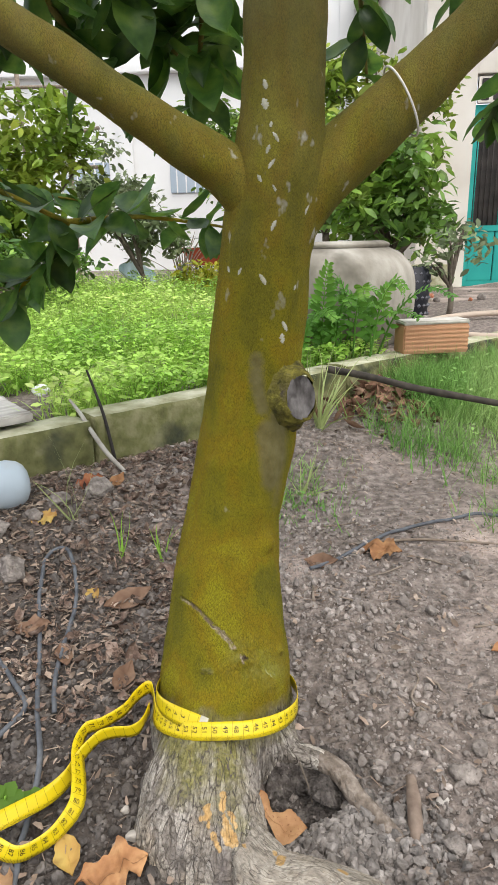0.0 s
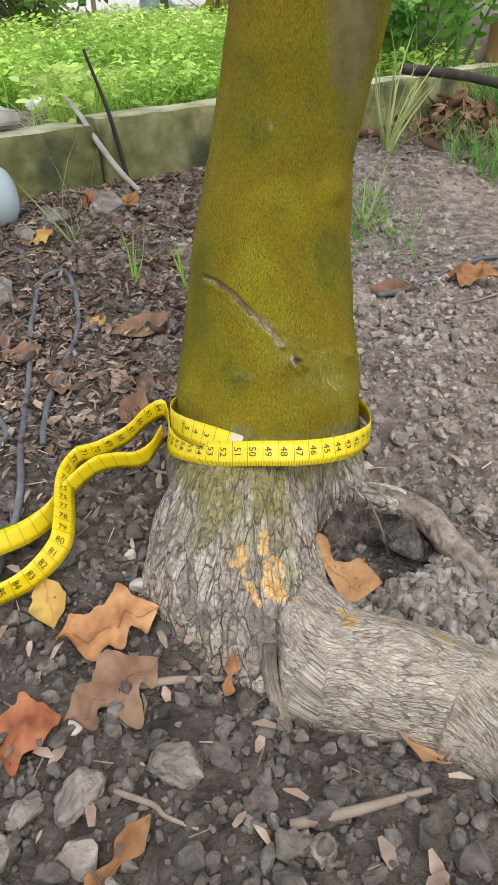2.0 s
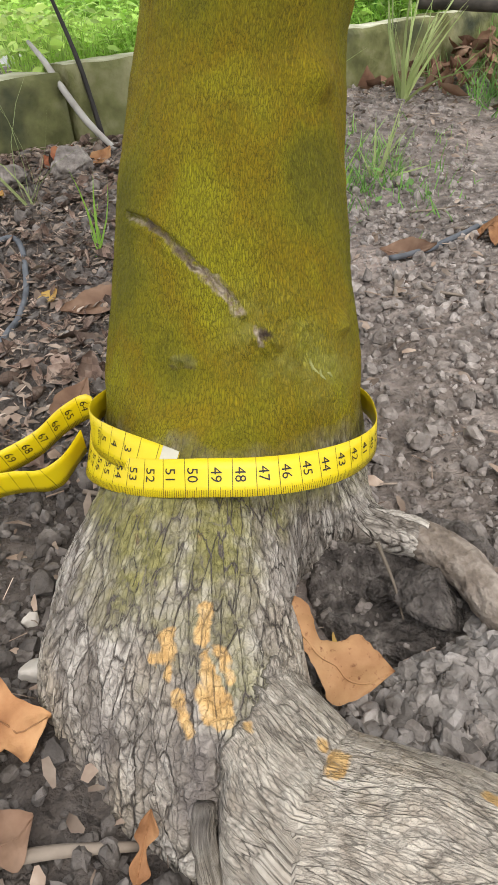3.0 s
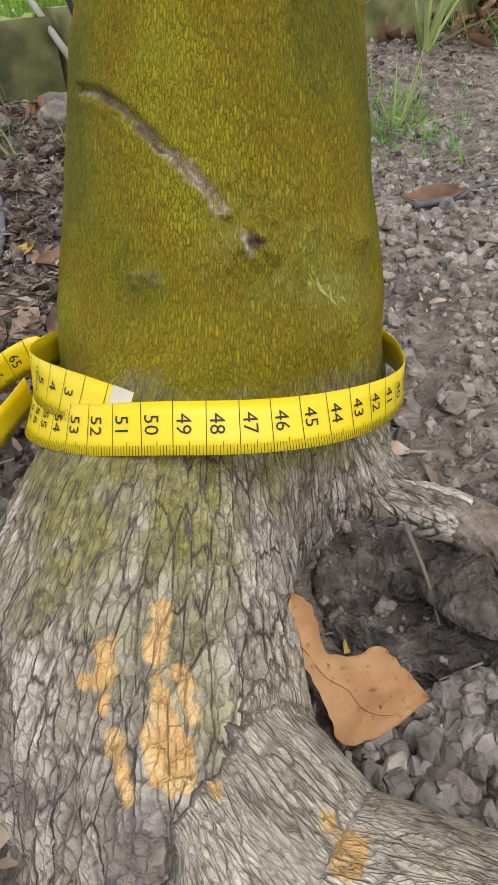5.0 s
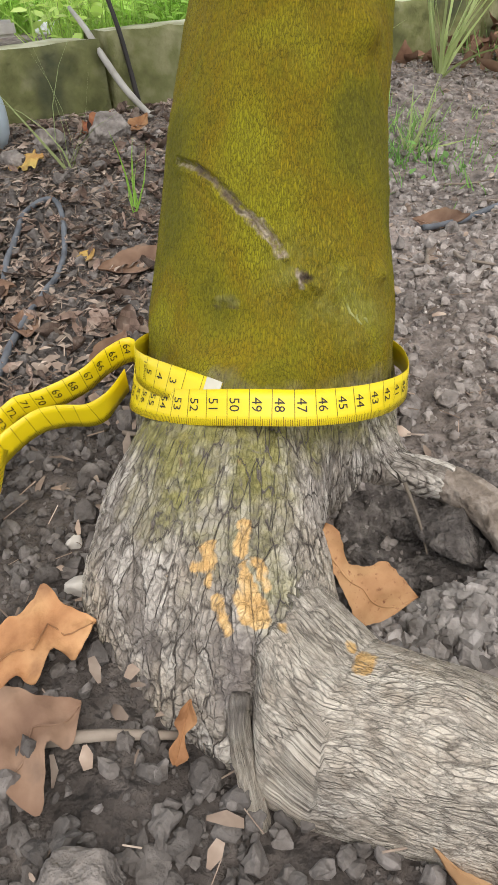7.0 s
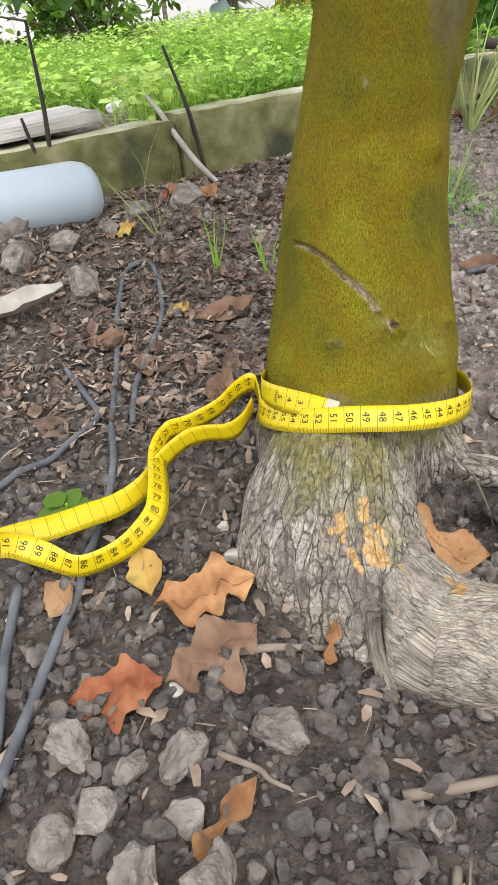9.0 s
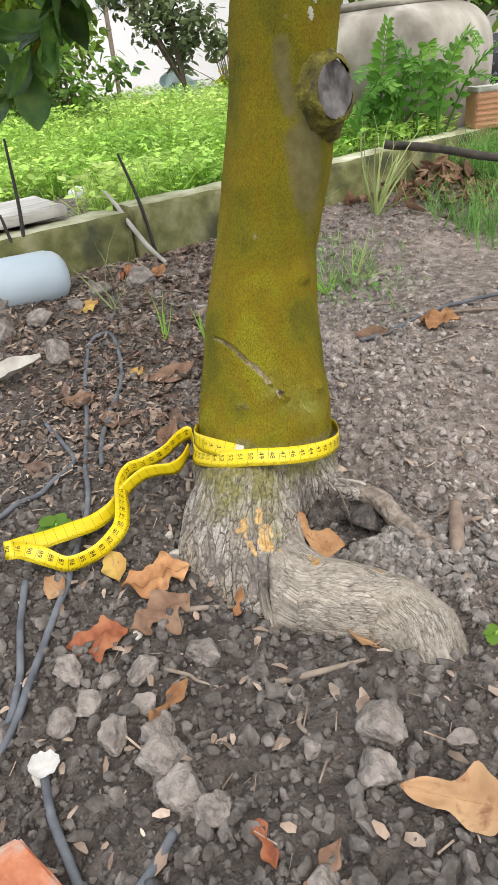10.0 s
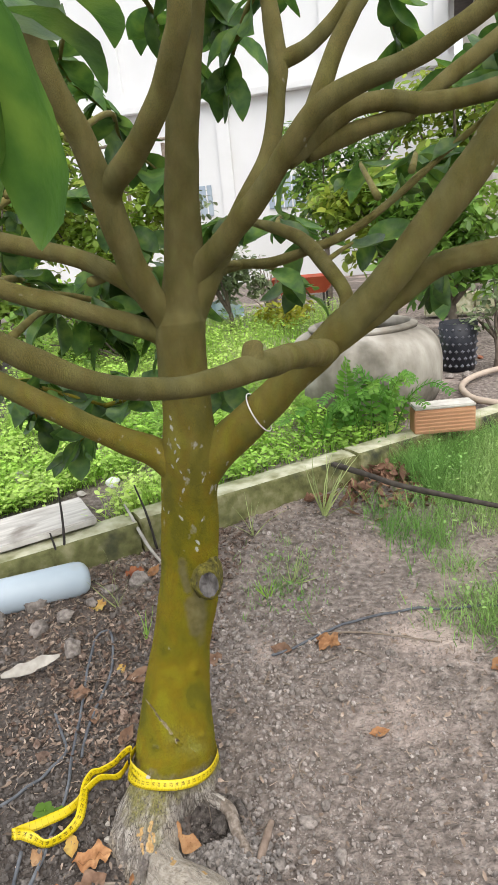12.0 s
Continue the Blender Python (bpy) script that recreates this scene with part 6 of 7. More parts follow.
# hair roots in the hollow by the trunk
for row in ([(0.104, 0.520, 0.020), (0.112, 0.505, 0.008), (0.116, 0.490, 0.001)], [(0.118, 0.502, 0.008), (0.128, 0.507, 0.009), (0.138, 0.505, 0.006)]):
    tube("root_hair", row, [0.0011, 0.0010, 0.0005], BARK2, tree, segs=6, wobble=0.3)
# rootlet in the crease
bark_tube("rootlet", [(0.0440, 0.3900, 0.0270, 0.0042), (0.0435, 0.3835, 0.0200, 0.0046), (0.0475, 0.3740, 0.0080, 0.0042), (0.0540, 0.3610, -0.0020, 0.0034), (0.0580, 0.3550, -0.0120, 0.0026)], 24, 14, "small root in the crease of the foot")


def bank_z(x, y):
    """Height of the damp soil heaped between the trunk and its thin root."""
    wall = 0.017 * ease(y + 0.18 * (x - 0.115), 0.497, 0.545)
    q = Vector((x * 42, y * 42, 2.0))
    z = -0.010 + wall + 0.006 * noise.noise(q) + 0.0045 * noise.noise(q * 3) + 0.0025 * noise.noise(q * 8)
    rim = math.hypot((x - 0.118) / 0.056, (y - 0.520) / 0.047)
    return z - 0.035 * ease(rim, 0.80, 1.15)


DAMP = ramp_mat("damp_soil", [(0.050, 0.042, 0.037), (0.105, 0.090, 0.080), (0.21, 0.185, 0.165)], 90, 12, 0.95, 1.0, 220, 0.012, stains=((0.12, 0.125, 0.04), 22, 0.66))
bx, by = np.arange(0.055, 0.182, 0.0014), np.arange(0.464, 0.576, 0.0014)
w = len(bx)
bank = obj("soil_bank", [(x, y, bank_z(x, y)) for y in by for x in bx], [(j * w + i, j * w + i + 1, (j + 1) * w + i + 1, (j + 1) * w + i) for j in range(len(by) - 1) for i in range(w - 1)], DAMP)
tagged(bank, "dark damp soil in the hollow under the thin root", "soil", kind="structure")
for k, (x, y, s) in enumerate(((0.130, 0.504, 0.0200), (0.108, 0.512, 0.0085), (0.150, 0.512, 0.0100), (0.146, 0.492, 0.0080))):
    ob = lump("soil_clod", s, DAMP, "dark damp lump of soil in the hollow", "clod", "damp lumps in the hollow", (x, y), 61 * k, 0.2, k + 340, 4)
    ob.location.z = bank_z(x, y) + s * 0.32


# ---- stuff: gravel, litter, grass ----
def field_at(x, y, z):
    """Distance from the tree's foot."""
    q = np.array((x, y, z))
    return min(float(dist_chain(q, c)) for c in (ROOT_RIGHT, ROOT_FRONT))


def scatter_mesh(name, base_v, base_f, places, mat, label, category):
    """Many copies of small shapes in one mesh. places: index of the shape, 3 x 3 turn-and-scale, place."""
    total_v, total_f, off = [], [], 0
    for i, mtx, at in places:
        total_v.append(base_v[i] @ mtx.T + at)
        total_f.append(base_f[i] + off)
        off += len(base_v[i])
    v = np.concatenate(total_v)
    sizes = [q.shape[1] for q in total_f]
    loops = np.concatenate([q.ravel() for q in total_f])
    counts = np.concatenate([np.full(len(q), q.shape[1]) for q in total_f])
    me = bpy.data.meshes.new(name)
    me.vertices.add(len(v))
    me.vertices.foreach_set("co", v.ravel())
    me.loops.add(len(loops))
    me.loops.foreach_set("vertex_index", loops)
    me.polygons.add(len(counts))
    me.polygons.foreach_set("loop_start", np.r_[0, np.cumsum(counts)[:-1]])
    me.polygons.foreach_set("loop_total", counts)
    me.update(calc_edges=True)
    if name == "gravel":
        me.shade_flat()
    me.materials.append(mat)
    ob = new(name, me)
    return tagged(ob, label, category, kind="stuff")


def turn_matrix(r, sx, sy, sz):
    q = Euler((r.uniform(0, 6.3), r.uniform(0, 6.3), r.uniform(0, 6.3))).to_matrix()
    return np.array(q) @ np.diag((sx, sy, sz))


def clod_shapes(sub, count, seed):
    vs, fs = [], []
    for k in range(count):
        bm = bmesh.new()
        bmesh.ops.create_icosphere(bm, subdivisions=sub, radius=1)
        r = random.Random(seed + k)
        cuts = [(Vector((r.gauss(0, 1), r.gauss(0, 1), r.gauss(0, 1))).normalized(), r.uniform(0.42, 0.8)) for _ in range(9)]
        for v in bm.verts:
            for nrm, d in cuts:
                over = v.co.dot(nrm) - d
                if over > 0:
                    v.co -= nrm * over * 0.9
            v.co *= 1 + 0.4 * noise.noise(v.co * 1.9 + Vector((k * 5, seed, 0)))
        vs.append(np.array([v.co[:] for v in bm.verts]))
        fs.append(np.array([[v.index for v in f.verts] for f in bm.faces]))
        bm.free()
    return vs, fs


rng = random.Random(11)
sv1, sf1 = clod_shapes(1, 6, 40)
sv2, sf2 = clod_shapes(2, 6, 70)
shapes_v, shapes_f = sv1 + sv2, sf1 + sf2
places = []
for k in range(70000):
    x, y = rng.uniform(-0.62, 0.75), 0.08 + 1.65 * rng.random() ** 1.35
    d = before_kerb(x, y)
    if d < 0.0 or math.hypot((x - 0.025) / 0.065, (y - 0.60) / 0.065) < 1 or (math.hypot((x - 0.112) / 0.046, (y - 0.515) / 0.040) < 1 and rng.random() < 0.6):
        continue
    near = 1 - ease(math.hypot(x - 0.02, y - 0.35), 0.15, 1.1)
    bare = 1.15 * ease(x, 0.16, 0.34) * (0.55 + 0.45 * noise.noise(Vector((x * 5, y * 5, 8))))
    if rng.random() > 0.25 + 0.75 * near - 0.25 * bare:
        continue
    s = min(0.0090, 0.0020 * math.exp(rng.gauss(0.30, 0.55))) * (1 - 0.30 * ease(x, 0.16, 0.34))
    if y > 0.8:
        s *= 1.15
    i = rng.randrange(6) + (6 if s > 0.0042 else 0)
    m = turn_matrix(rng, s, s * rng.uniform(0.7, 1), s * rng.uniform(0.6, 0.95))
    damp = math.hypot((x - 0.112) / 0.046, (y - 0.515) / 0.040) < 1
    places.append((i, m * 0.5 if damp else m, np.array((x, y, (bank_z(x, y) if damp else ground_z(x, y)) + s * rng.uniform(-0.1, 0.5)))))
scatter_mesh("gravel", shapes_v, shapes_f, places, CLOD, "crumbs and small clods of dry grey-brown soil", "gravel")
places = []
for k in range(2300):
    x, y = rng.gauss(0.150, 0.036), rng.gauss(0.452, 0.026)
    if field_at(x, y, 0.012) < 0.004 or math.hypot((x - 0.112) / 0.050, (y - 0.515) / 0.040) < 1:
        continue
    s = min(0.0085, 0.0026 * math.exp(rng.gauss(0.1, 0.5)))
    places.append((rng.randrange(6) + (6 if s > 0.0036 else 0), turn_matrix(rng, s, s * rng.uniform(0.7, 1), s * rng.uniform(0.6, 0.95)), np.array((x, y, ground_z(x, y) + s * rng.uniform(0.0, 0.8)))))
for k in range(260):
    x, y = rng.gauss(0.150, 0.032), rng.gauss(0.452, 0.018)
    if field_at(x, y, 0.012) < 0.005 or math.hypot((x - 0.112) / 0.050, (y - 0.515) / 0.040) < 1:
        continue
    s = rng.uniform(0.0038, 0.0068)
    places.append((rng.randrange(6) + 6, turn_matrix(rng, s, s * rng.uniform(0.7, 1), s * rng.uniform(0.6, 0.95)), np.array((x, y, ground_z(x, y) + s * rng.uniform(0.2, 0.9)))))
scatter_mesh("gravel", shapes_v, shapes_f, places, ramp_mat("pale_clods", [(0.125, 0.109, 0.096), (0.210, 0.188, 0.170), (0.325, 0.296, 0.272)], 90, 8, 0.95, 0.9, 260, 0.003, per_island=0.4), "pale dry crumbs of soil beside the thick root", "gravel")

chip_v = np.array([(-0.5, -0.12, 0), (-0.5, 0.12, 0), (0, 0.2, 0.1), (0, -0.2, 0.1), (0.5, 0.06, -0.02), (0.5, -0.06, -0.02)])
chip_f = np.array([(0, 3, 2, 1), (3, 5, 4, 2)])
straw_v = np.array([(-0.5, -0.03, 0), (-0.5, 0.03, 0), (0.5, 0.03, 0.02), (0.5, -0.03, 0.02), (-0.5, 0, 0.04), (0.5, 0, 0.05)])
straw_f = np.array([(0, 3, 5, 4), (4, 5, 2, 1)])
places = []
for k in range(46000):
    x, y = rng.uniform(-0.66, 0.7), rng.uniform(0.1, 1.7)
    d = before_kerb(x, y)
    if d < 0.0 or math.hypot((x - 0.025) / 0.07, (y - 0.60) / 0.07) < 1:
        continue
    left = ease(-x, -0.05, 0.25) * ease(y, 0.45, 0.75)
    edge = 1 - ease(d, 0.05, 0.45)
    if rng.random() > 0.10 + 0.75 * left + 0.25 * edge:
        continue
    straw = rng.random() < 0.45
    ln = rng.uniform(0.005, 0.018) if straw else rng.uniform(0.004, 0.015)
    q = Euler((rng.gauss(0, 0.35), rng.gauss(0, 0.3), rng.uniform(0, 6.3))).to_matrix()
    places.append((1 if straw else 0, np.array(q) @ np.diag((ln, ln * rng.uniform(0.6, 1.6), ln)), np.array((x, y, ground_z(x, y) + 0.003 + 0.004 * rng.random()))))
scatter_mesh("plant_litter", [chip_v, straw_v], [chip_f, straw_f], places, CHIP, "dry shredded leaf and straw litter on the soil", "litter")

# dead leaves heaped against the kerb
pile_v = [np.array(leaf_mesh(1.0, o, 0.6, 0.5, 0.4, 70 + i, 4, 7)[0]) for i, o in enumerate((OVAL, OAKY, SHRED))]
pile_f = [np.array(leaf_mesh(1.0, o, 0.6, 0.5, 0.4, 70 + i, 4, 7)[1]) for i, o in enumerate((OVAL, OAKY, SHRED))]
places = []
for k in range(170):
    s, d = rng.gauss(0.42, 0.14), abs(rng.gauss(0.07, 0.07)) + 0.02
    a = on_kerb(s, d)
    h = 0.045 * math.exp(-((s - 0.42) / 0.13) ** 2) * (1 - ease(d, 0.06, 0.2))
    places.append((rng.randrange(3), turn_matrix(rng, *(3 * [rng.uniform(0.03, 0.06)])) if rng.random() < 0.5 else np.array(Euler((rng.gauss(0, 0.4), rng.gauss(0, 0.4), rng.uniform(0, 6.3))).to_matrix()) * rng.uniform(0.03, 0.06), np.array((a[0], a[1], ground_z(a[0], a[1]) + h * rng.random() + 0.01))))
scraps = []
for k in range(1500):
    x, y = -0.02 - abs(rng.gauss(0, 0.26)), rng.uniform(0.58, 1.45)
    if before_kerb(x, y) < 0.03 or math.hypot(x - 0.025, y - 0.6) < 0.09:
        continue
    ln = 0.009 * math.exp(abs(rng.gauss(0, 0.62)))
    ln = min(ln, 0.036)
    q = np.array(Euler((rng.gauss(0, 0.45), rng.gauss(0, 0.4), rng.uniform(0, 6.3))).to_matrix()) @ np.diag((ln, ln * rng.uniform(0.5, 1.3), ln * rng.uniform(0.6, 1.6)))
    scraps.append((rng.randrange(3), q, np.array((x, y, ground_z(x, y) + 0.005))))
scatter_mesh("leaf_litter", pile_v, pile_f, scraps, ramp_mat("leaf_scrap", [(0.085, 0.055, 0.042), (0.175, 0.120, 0.092), (0.31, 0.245, 0.20)], 60, 8, 0.9, 0.5, 150, 0.003, per_island=0.6), "crumpled brown scraps of dead leaves on the soil", "leaves")
scatter_mesh("leaf_pile", pile_v, pile_f, places, ramp_mat("heaped_leaf", [(0.12, 0.06, 0.038), (0.22, 0.12, 0.075), (0.31, 0.20, 0.13)], 20, 5, 0.85, 0.2, 120, 0.002, per_island=0.35), "rust-brown dead leaves heaped against the kerb", "leaves")


def blade_shapes(seed, count=6):
    vs, fs = [], []
    for k in range(count):
        r = random.Random(seed + k)
        bend, rows = r.uniform(0.15, 0.8), []
        for i in range(5):
            t = i / 4
            w = 0.5 * (1 - t) ** 0.7
            y = bend * t * t
            rows += [(-w, y, t * (1 - 0.25 * bend * t)), (w, y, t * (1 - 0.25 * bend * t))]
        vs.append(np.array(rows))
        fs.append(np.array([(2 * i, 2 * i + 1, 2 * i + 3, 2 * i + 2) for i in range(4)]))
    return vs, fs


BLADES_V, BLADES_F = blade_shapes(3)
leaflet_v = np.array([(0, 0, 0), (0.28, 0.35, 0.05), (0.22, 0.75, 0.03), (0, 1, -0.06), (-0.22, 0.75, 0.03), (-0.28, 0.35, 0.05), (0, 0.5, 0.0)])
leaflet_f = np.array([(0, 1, 6), (1, 2, 6), (2, 3, 6), (3, 4, 6), (4, 5, 6), (5, 0, 6)])


def grass_stuff(name, spots, high, wide, mat, label, seed, leafy=0.0, leaf_size=0.02, leaf_mat=None):
    """Blades round the given spots, and leaflets over them."""
    r = random.Random(seed)
    places, leaves = [], []
    for x, y, scale in spots:
        z = ground_z(x, y)
        leafed = leafy * (0.35 + 1.6 * max(0.0, 0.5 + 1.4 * noise.noise(Vector((x * 4, y * 4, seed)))))
        for _ in range(3):
            h = high * scale * r.uniform(0.5, 1.2)
            a = r.uniform(0, 6.3)
            q = Euler((r.gauss(0.0, 0.3), r.gauss(0, 0.3), a)).to_matrix()
            places.append((r.randrange(6), np.array(q) @ np.diag((wide * r.uniform(0.45, 1.1), h, h)), np.array((x + r.gauss(0, 0.012), y + r.gauss(0, 0.012), z - 0.004))))
        if r.random() < leafed:
            for _ in range(7):
                q = Euler((r.uniform(-0.45, 0.55), r.gauss(0, 0.35), r.uniform(0, 6.3))).to_matrix()
                s = leaf_size * r.uniform(0.6, 1.4)
                leaves.append((0, np.array(q) * s, np.array((x + r.gauss(0, 0.03), y + r.gauss(0, 0.03), z + high * scale * r.uniform(0.25, 0.9)))))
    scatter_mesh(name, BLADES_V, BLADES_F, places, mat, label, "grass")
    if leaves:
        scatter_mesh("weeds", [leaflet_v], [leaflet_f], leaves, leaf_mat or mat, "bright green low leafy weeds in the grass", "weeds")


spots = []
rng = random.Random(31)
for k in range(11000):
    t = rng.random() ** 1.7
    y = 1.3 + 4.6 * t
    x = rng.uniform(-0.55 * y - 0.2, 0.30 * y)
    d = before_kerb(x, y)
    if d > -0.115 or math.hypot(x - 0.235, y - 2.55) < 0.29:
        continue
    if x > 0.45 + 0.2 * noise.noise(Vector((y * 3, 0, 0))) or (x > 0.32 and y > 2.75):
        continue
    if x < -0.45 and d > -0.42 + 0.12 * noise.noise(Vector((x * 6, y * 6, 3))):
        continue
    spots.append((x, y, 0.55 + 0.75 * ease(-d, 0.1, 2.2) + 0.35 * noise.noise(Vector((x * 2.5, y * 2.5, 5)))))
grass_stuff("grass", spots, 0.15, 0.0042, GRASS, "fresh green grass behind the kerb", 8, 0.50, 0.021, ramp_mat("weed_leaf", [(0.22, 0.42, 0.06), (0.40, 0.62, 0.11), (0.60, 0.74, 0.22)], 2, 4, 0.5, 0, per_island=0.4, transmit=0.35))
spots = []
for k in range(9500):
    s, d = rng.uniform(0.50, 1.7), abs(rng.gauss(0.05, 0.19)) + 0.01
    a = on_kerb(s, d)
    if d > 0.34 + 0.12 * noise.noise(Vector((s * 5, 0, 2))) + 0.25 * ease(s, 1.0, 1.5):
        continue
    spots.append((a[0], a[1], 0.6 + 0.7 * rng.random()))
for k in range(5200):
    y = rng.uniform(0.85, 1.9)
    x = float(np.interp(y, (0.85, 1.07, 1.41, 1.7), (0.68, 0.57, 0.43, 0.28))) + 0.10 * noise.noise(Vector((y * 6, 3.0, 1.0))) + 0.6 * rng.random() ** 0.75 + rng.gauss(0, 0.05)
    if before_kerb(x, y) < 0.01 or noise.noise(Vector((x * 9, y * 9, 4.4))) < -0.05 + 0.4 * rng.random() - 0.3 * ease(y, 1.1, 1.5):
        continue
    spots.append((x, y, 0.35 + 0.55 * rng.random()))
for k in range(170):
    spots.append((rng.gauss(0.11, 0.06), rng.gauss(1.24, 0.085), 0.14 + 0.26 * rng.random()))
for k in range(60):
    spots.append((rng.gauss(0.55, 0.05), rng.gauss(1.12, 0.05), 0.5))
grass_stuff("grass", spots, 0.115, 0.0032, ramp_mat("bed_grass", [(0.12, 0.27, 0.06), (0.22, 0.40, 0.10), (0.40, 0.52, 0.20)], 2, 4, 0.6, 0, per_island=0.4, transmit=0.3), "tangled green grass in the soil bed", 9, 0.03, 0.012)


def tuft(x, y, count, high, wide, label, mat, seed, lean=0.5):
    r = random.Random(seed)
    th = thing("grass_tuft", label, "grass", "grass tufts", at=(x, y, ground_z(x, y)))
    for k in range(count):
        a, h = r.uniform(0, 6.3), high * r.uniform(0.6, 1.15)
        i = r.randrange(6)
        q = Euler((r.gauss(0, lean * 0.5), r.gauss(0, lean * 0.5), a)).to_matrix()
        v = BLADES_V[i] @ (np.array(q) @ np.diag((wide, h, h))).T + np.array((r.gauss(0, 0.004), r.gauss(0, 0.004), -0.003))
        obj("blade", v, [tuple(f) for f in BLADES_F[i].tolist()], mat, th)


PALEGRASS = ramp_mat("pale_grass", [(0.24, 0.32, 0.10), (0.42, 0.48, 0.20), (0.58, 0.58, 0.34)], 3, 3, 0.6, 0, per_object=0.3, transmit=0.25)
tuft(0.175, 1.56, 20, 0.25, 0.0065, "tall pale grass tuft by the kerb", PALEGRASS, 1, 0.7)
tuft(0.125, 1.24, 12, 0.10, 0.0040, "low grass tuft with dry blades", PALEGRASS, 2, 1.1)
tuft(0.07, 1.17, 12, 0.07, 0.0040, "low green grass tuft", GRASS, 3, 1.2)
tuft(-0.295, 1.035, 7, 0.17, 0.004, "thin grass tuft near the pipe", PALEGRASS, 4, 0.7)
tuft(-0.185, 0.955, 6, 0.09, 0.004, "small green grass sprout", GRASS, 5, 0.6)
tuft(-0.12, 0.965, 6, 0.07, 0.004, "small green grass sprout", GRASS, 6, 0.9)
tuft(0.66, 0.92, 12, 0.22, 0.005, "tall green grass at the bed's edge", GRASS, 7, 0.6)
tuft(0.70, 1.10, 10, 0.2, 0.005, "tall green grass at the bed's edge", GRASS, 8, 0.6)
tuft(-0.02, 1.42, 8, 0.15, 0.003, "thin grass before the kerb", PALEGRASS, 9, 0.8)


def seedling(x, y, n, size, seed, label):
    r = random.Random(seed)
    th = thing("seedling", label, "plant", "seedlings", at=(x, y, ground_z(x, y)))
    tube("stem", [(0, 0, -0.004), (0.002, 0, size * 0.6), (0.003, 0.001, size)], 0.0012, GRASS, th, segs=6)
    for k in range(n):
        a = 6.3 * k / n + r.uniform(-0.4, 0.4)
        q = np.array(Euler((r.uniform(-0.1, 0.5), 0, a)).to_matrix()) * size * r.uniform(0.7, 1.1)
        obj("leaf", leaflet_v * (1.7, 1, 1) @ q.T + np.array((0, 0, size * r.uniform(0.6, 1))), [tuple(f) for f in leaflet_f.tolist()], LEAF_YOUNG, th)


seedling(-0.178, 0.470, 6, 0.020, 1, "small green seedling beside the tape")
seedling(-0.150, 0.478, 4, 0.016, 2, "small green seedling beside the tape")
seedling(0.215, 0.345, 4, 0.010, 3, "tiny pale green seedling in the soil")


# pinnate weed in front of the jar
def frond(parent, path, leaf_len, seed, mat):
    rows = glide(path, 6)
    r = random.Random(seed)
    tube("stalk", path, [0.0035, 0.003, 0.002, 0.0012][: len(path)], mat, parent, segs=6)
    pieces = []
    for i in range(3, len(rows)):
        d = Vector(rows[i] - rows[i - 1]).normalized()
        side = d.cross(Vector((0, -0.4, 1))).normalized()
        nrm = side.cross(d)
        for sg in (1, -1):
            ln = leaf_len * (1 - 0.55 * i / len(rows)) * r.uniform(0.8, 1.2)
            ax = (side * sg + d * 0.45 + nrm * r.uniform(-0.2, 0.2)).normalized()
            wx = ax.cross(nrm).normalized()
            pieces.append(([Vector(rows[i]) + wx * p[0] * ln * 0.75 + ax * p[1] * ln + nrm * p[2] * ln for p in leaflet_v.tolist()], [tuple(f) for f in leaflet_f.tolist()]))
    tagged(obj("foliage", *join_data(pieces), mat, parent), kind="stuff")


weed = thing("pinnate_weed", "tall feathery green weed with pinnate leaves", "weed", at=(0, 0, 0))
FERN = ramp_mat("feathery_leaf", [(0.07, 0.20, 0.03), (0.13, 0.30, 0.04), (0.24, 0.40, 0.06)], 3, 3, 0.55, 0, per_island=0.3, transmit=0.35)
rng = random.Random(17)
for k in range(22):
    bx, by = rng.uniform(0.02, 0.40), rng.uniform(1.98, 2.2)
    dx, dy, h = rng.uniform(-0.16, 0.2), rng.uniform(-0.16, 0.04), rng.uniform(0.10, 0.27)
    frond(weed, [(bx, by, 0.14), (bx + dx * 0.3, by + dy * 0.3, 0.14 + h * 0.7), (bx + dx * 0.7, by + dy * 0.7, 0.14 + h), (bx + dx, by + dy, 0.14 + h * 0.9)], 0.042, k, FERN)
frond(weed, [(0.20, 2.12, 0.14), (0.21, 2.10, 0.28), (0.215, 2.08, 0.38), (0.225, 2.06, 0.45)], 0.06, 91, FERN)
frond(weed, [(0.27, 2.12, 0.14), (0.31, 2.06, 0.27), (0.36, 2.02, 0.33), (0.42, 2.0, 0.30)], 0.05, 92, FERN)

# ---- leaves of the tree ----
LEAF_SHAPES = []
for k in range(4):
    v, f = leaf_mesh(1.0, (0.015, 0.12, 0.21, 0.25, 0.25, 0.215, 0.13, 0.01), (0.35, -0.3, 0.5, -0.55)[k], 0.35, 0.05, 120 + k, 4, 9)
    n = len(v) // 2
    me = bpy.data.meshes.new("leaf")
    me.from_pydata([(x + 0.5, y, z) for x, y, z in v[:n]], [], [q for q in f if max(q) < n])
    me.polygons.foreach_set("use_smooth", [True] * len(me.polygons))
    me.materials.append(ramp_mat("tree_leaf", [(0.034, 0.088, 0.020), (0.075, 0.160, 0.028), (0.145, 0.24, 0.040)], 3, 4, 0.38, 0.12, 30, 0.004, per_object=0.5, spec=0.5, transmit=0.42) if k == 0 else LEAF_SHAPES[0].materials[0])
    LEAF_SHAPES.append(me)
YOUNG = bpy.data.meshes["leaf"].copy()
YOUNG.materials.clear()
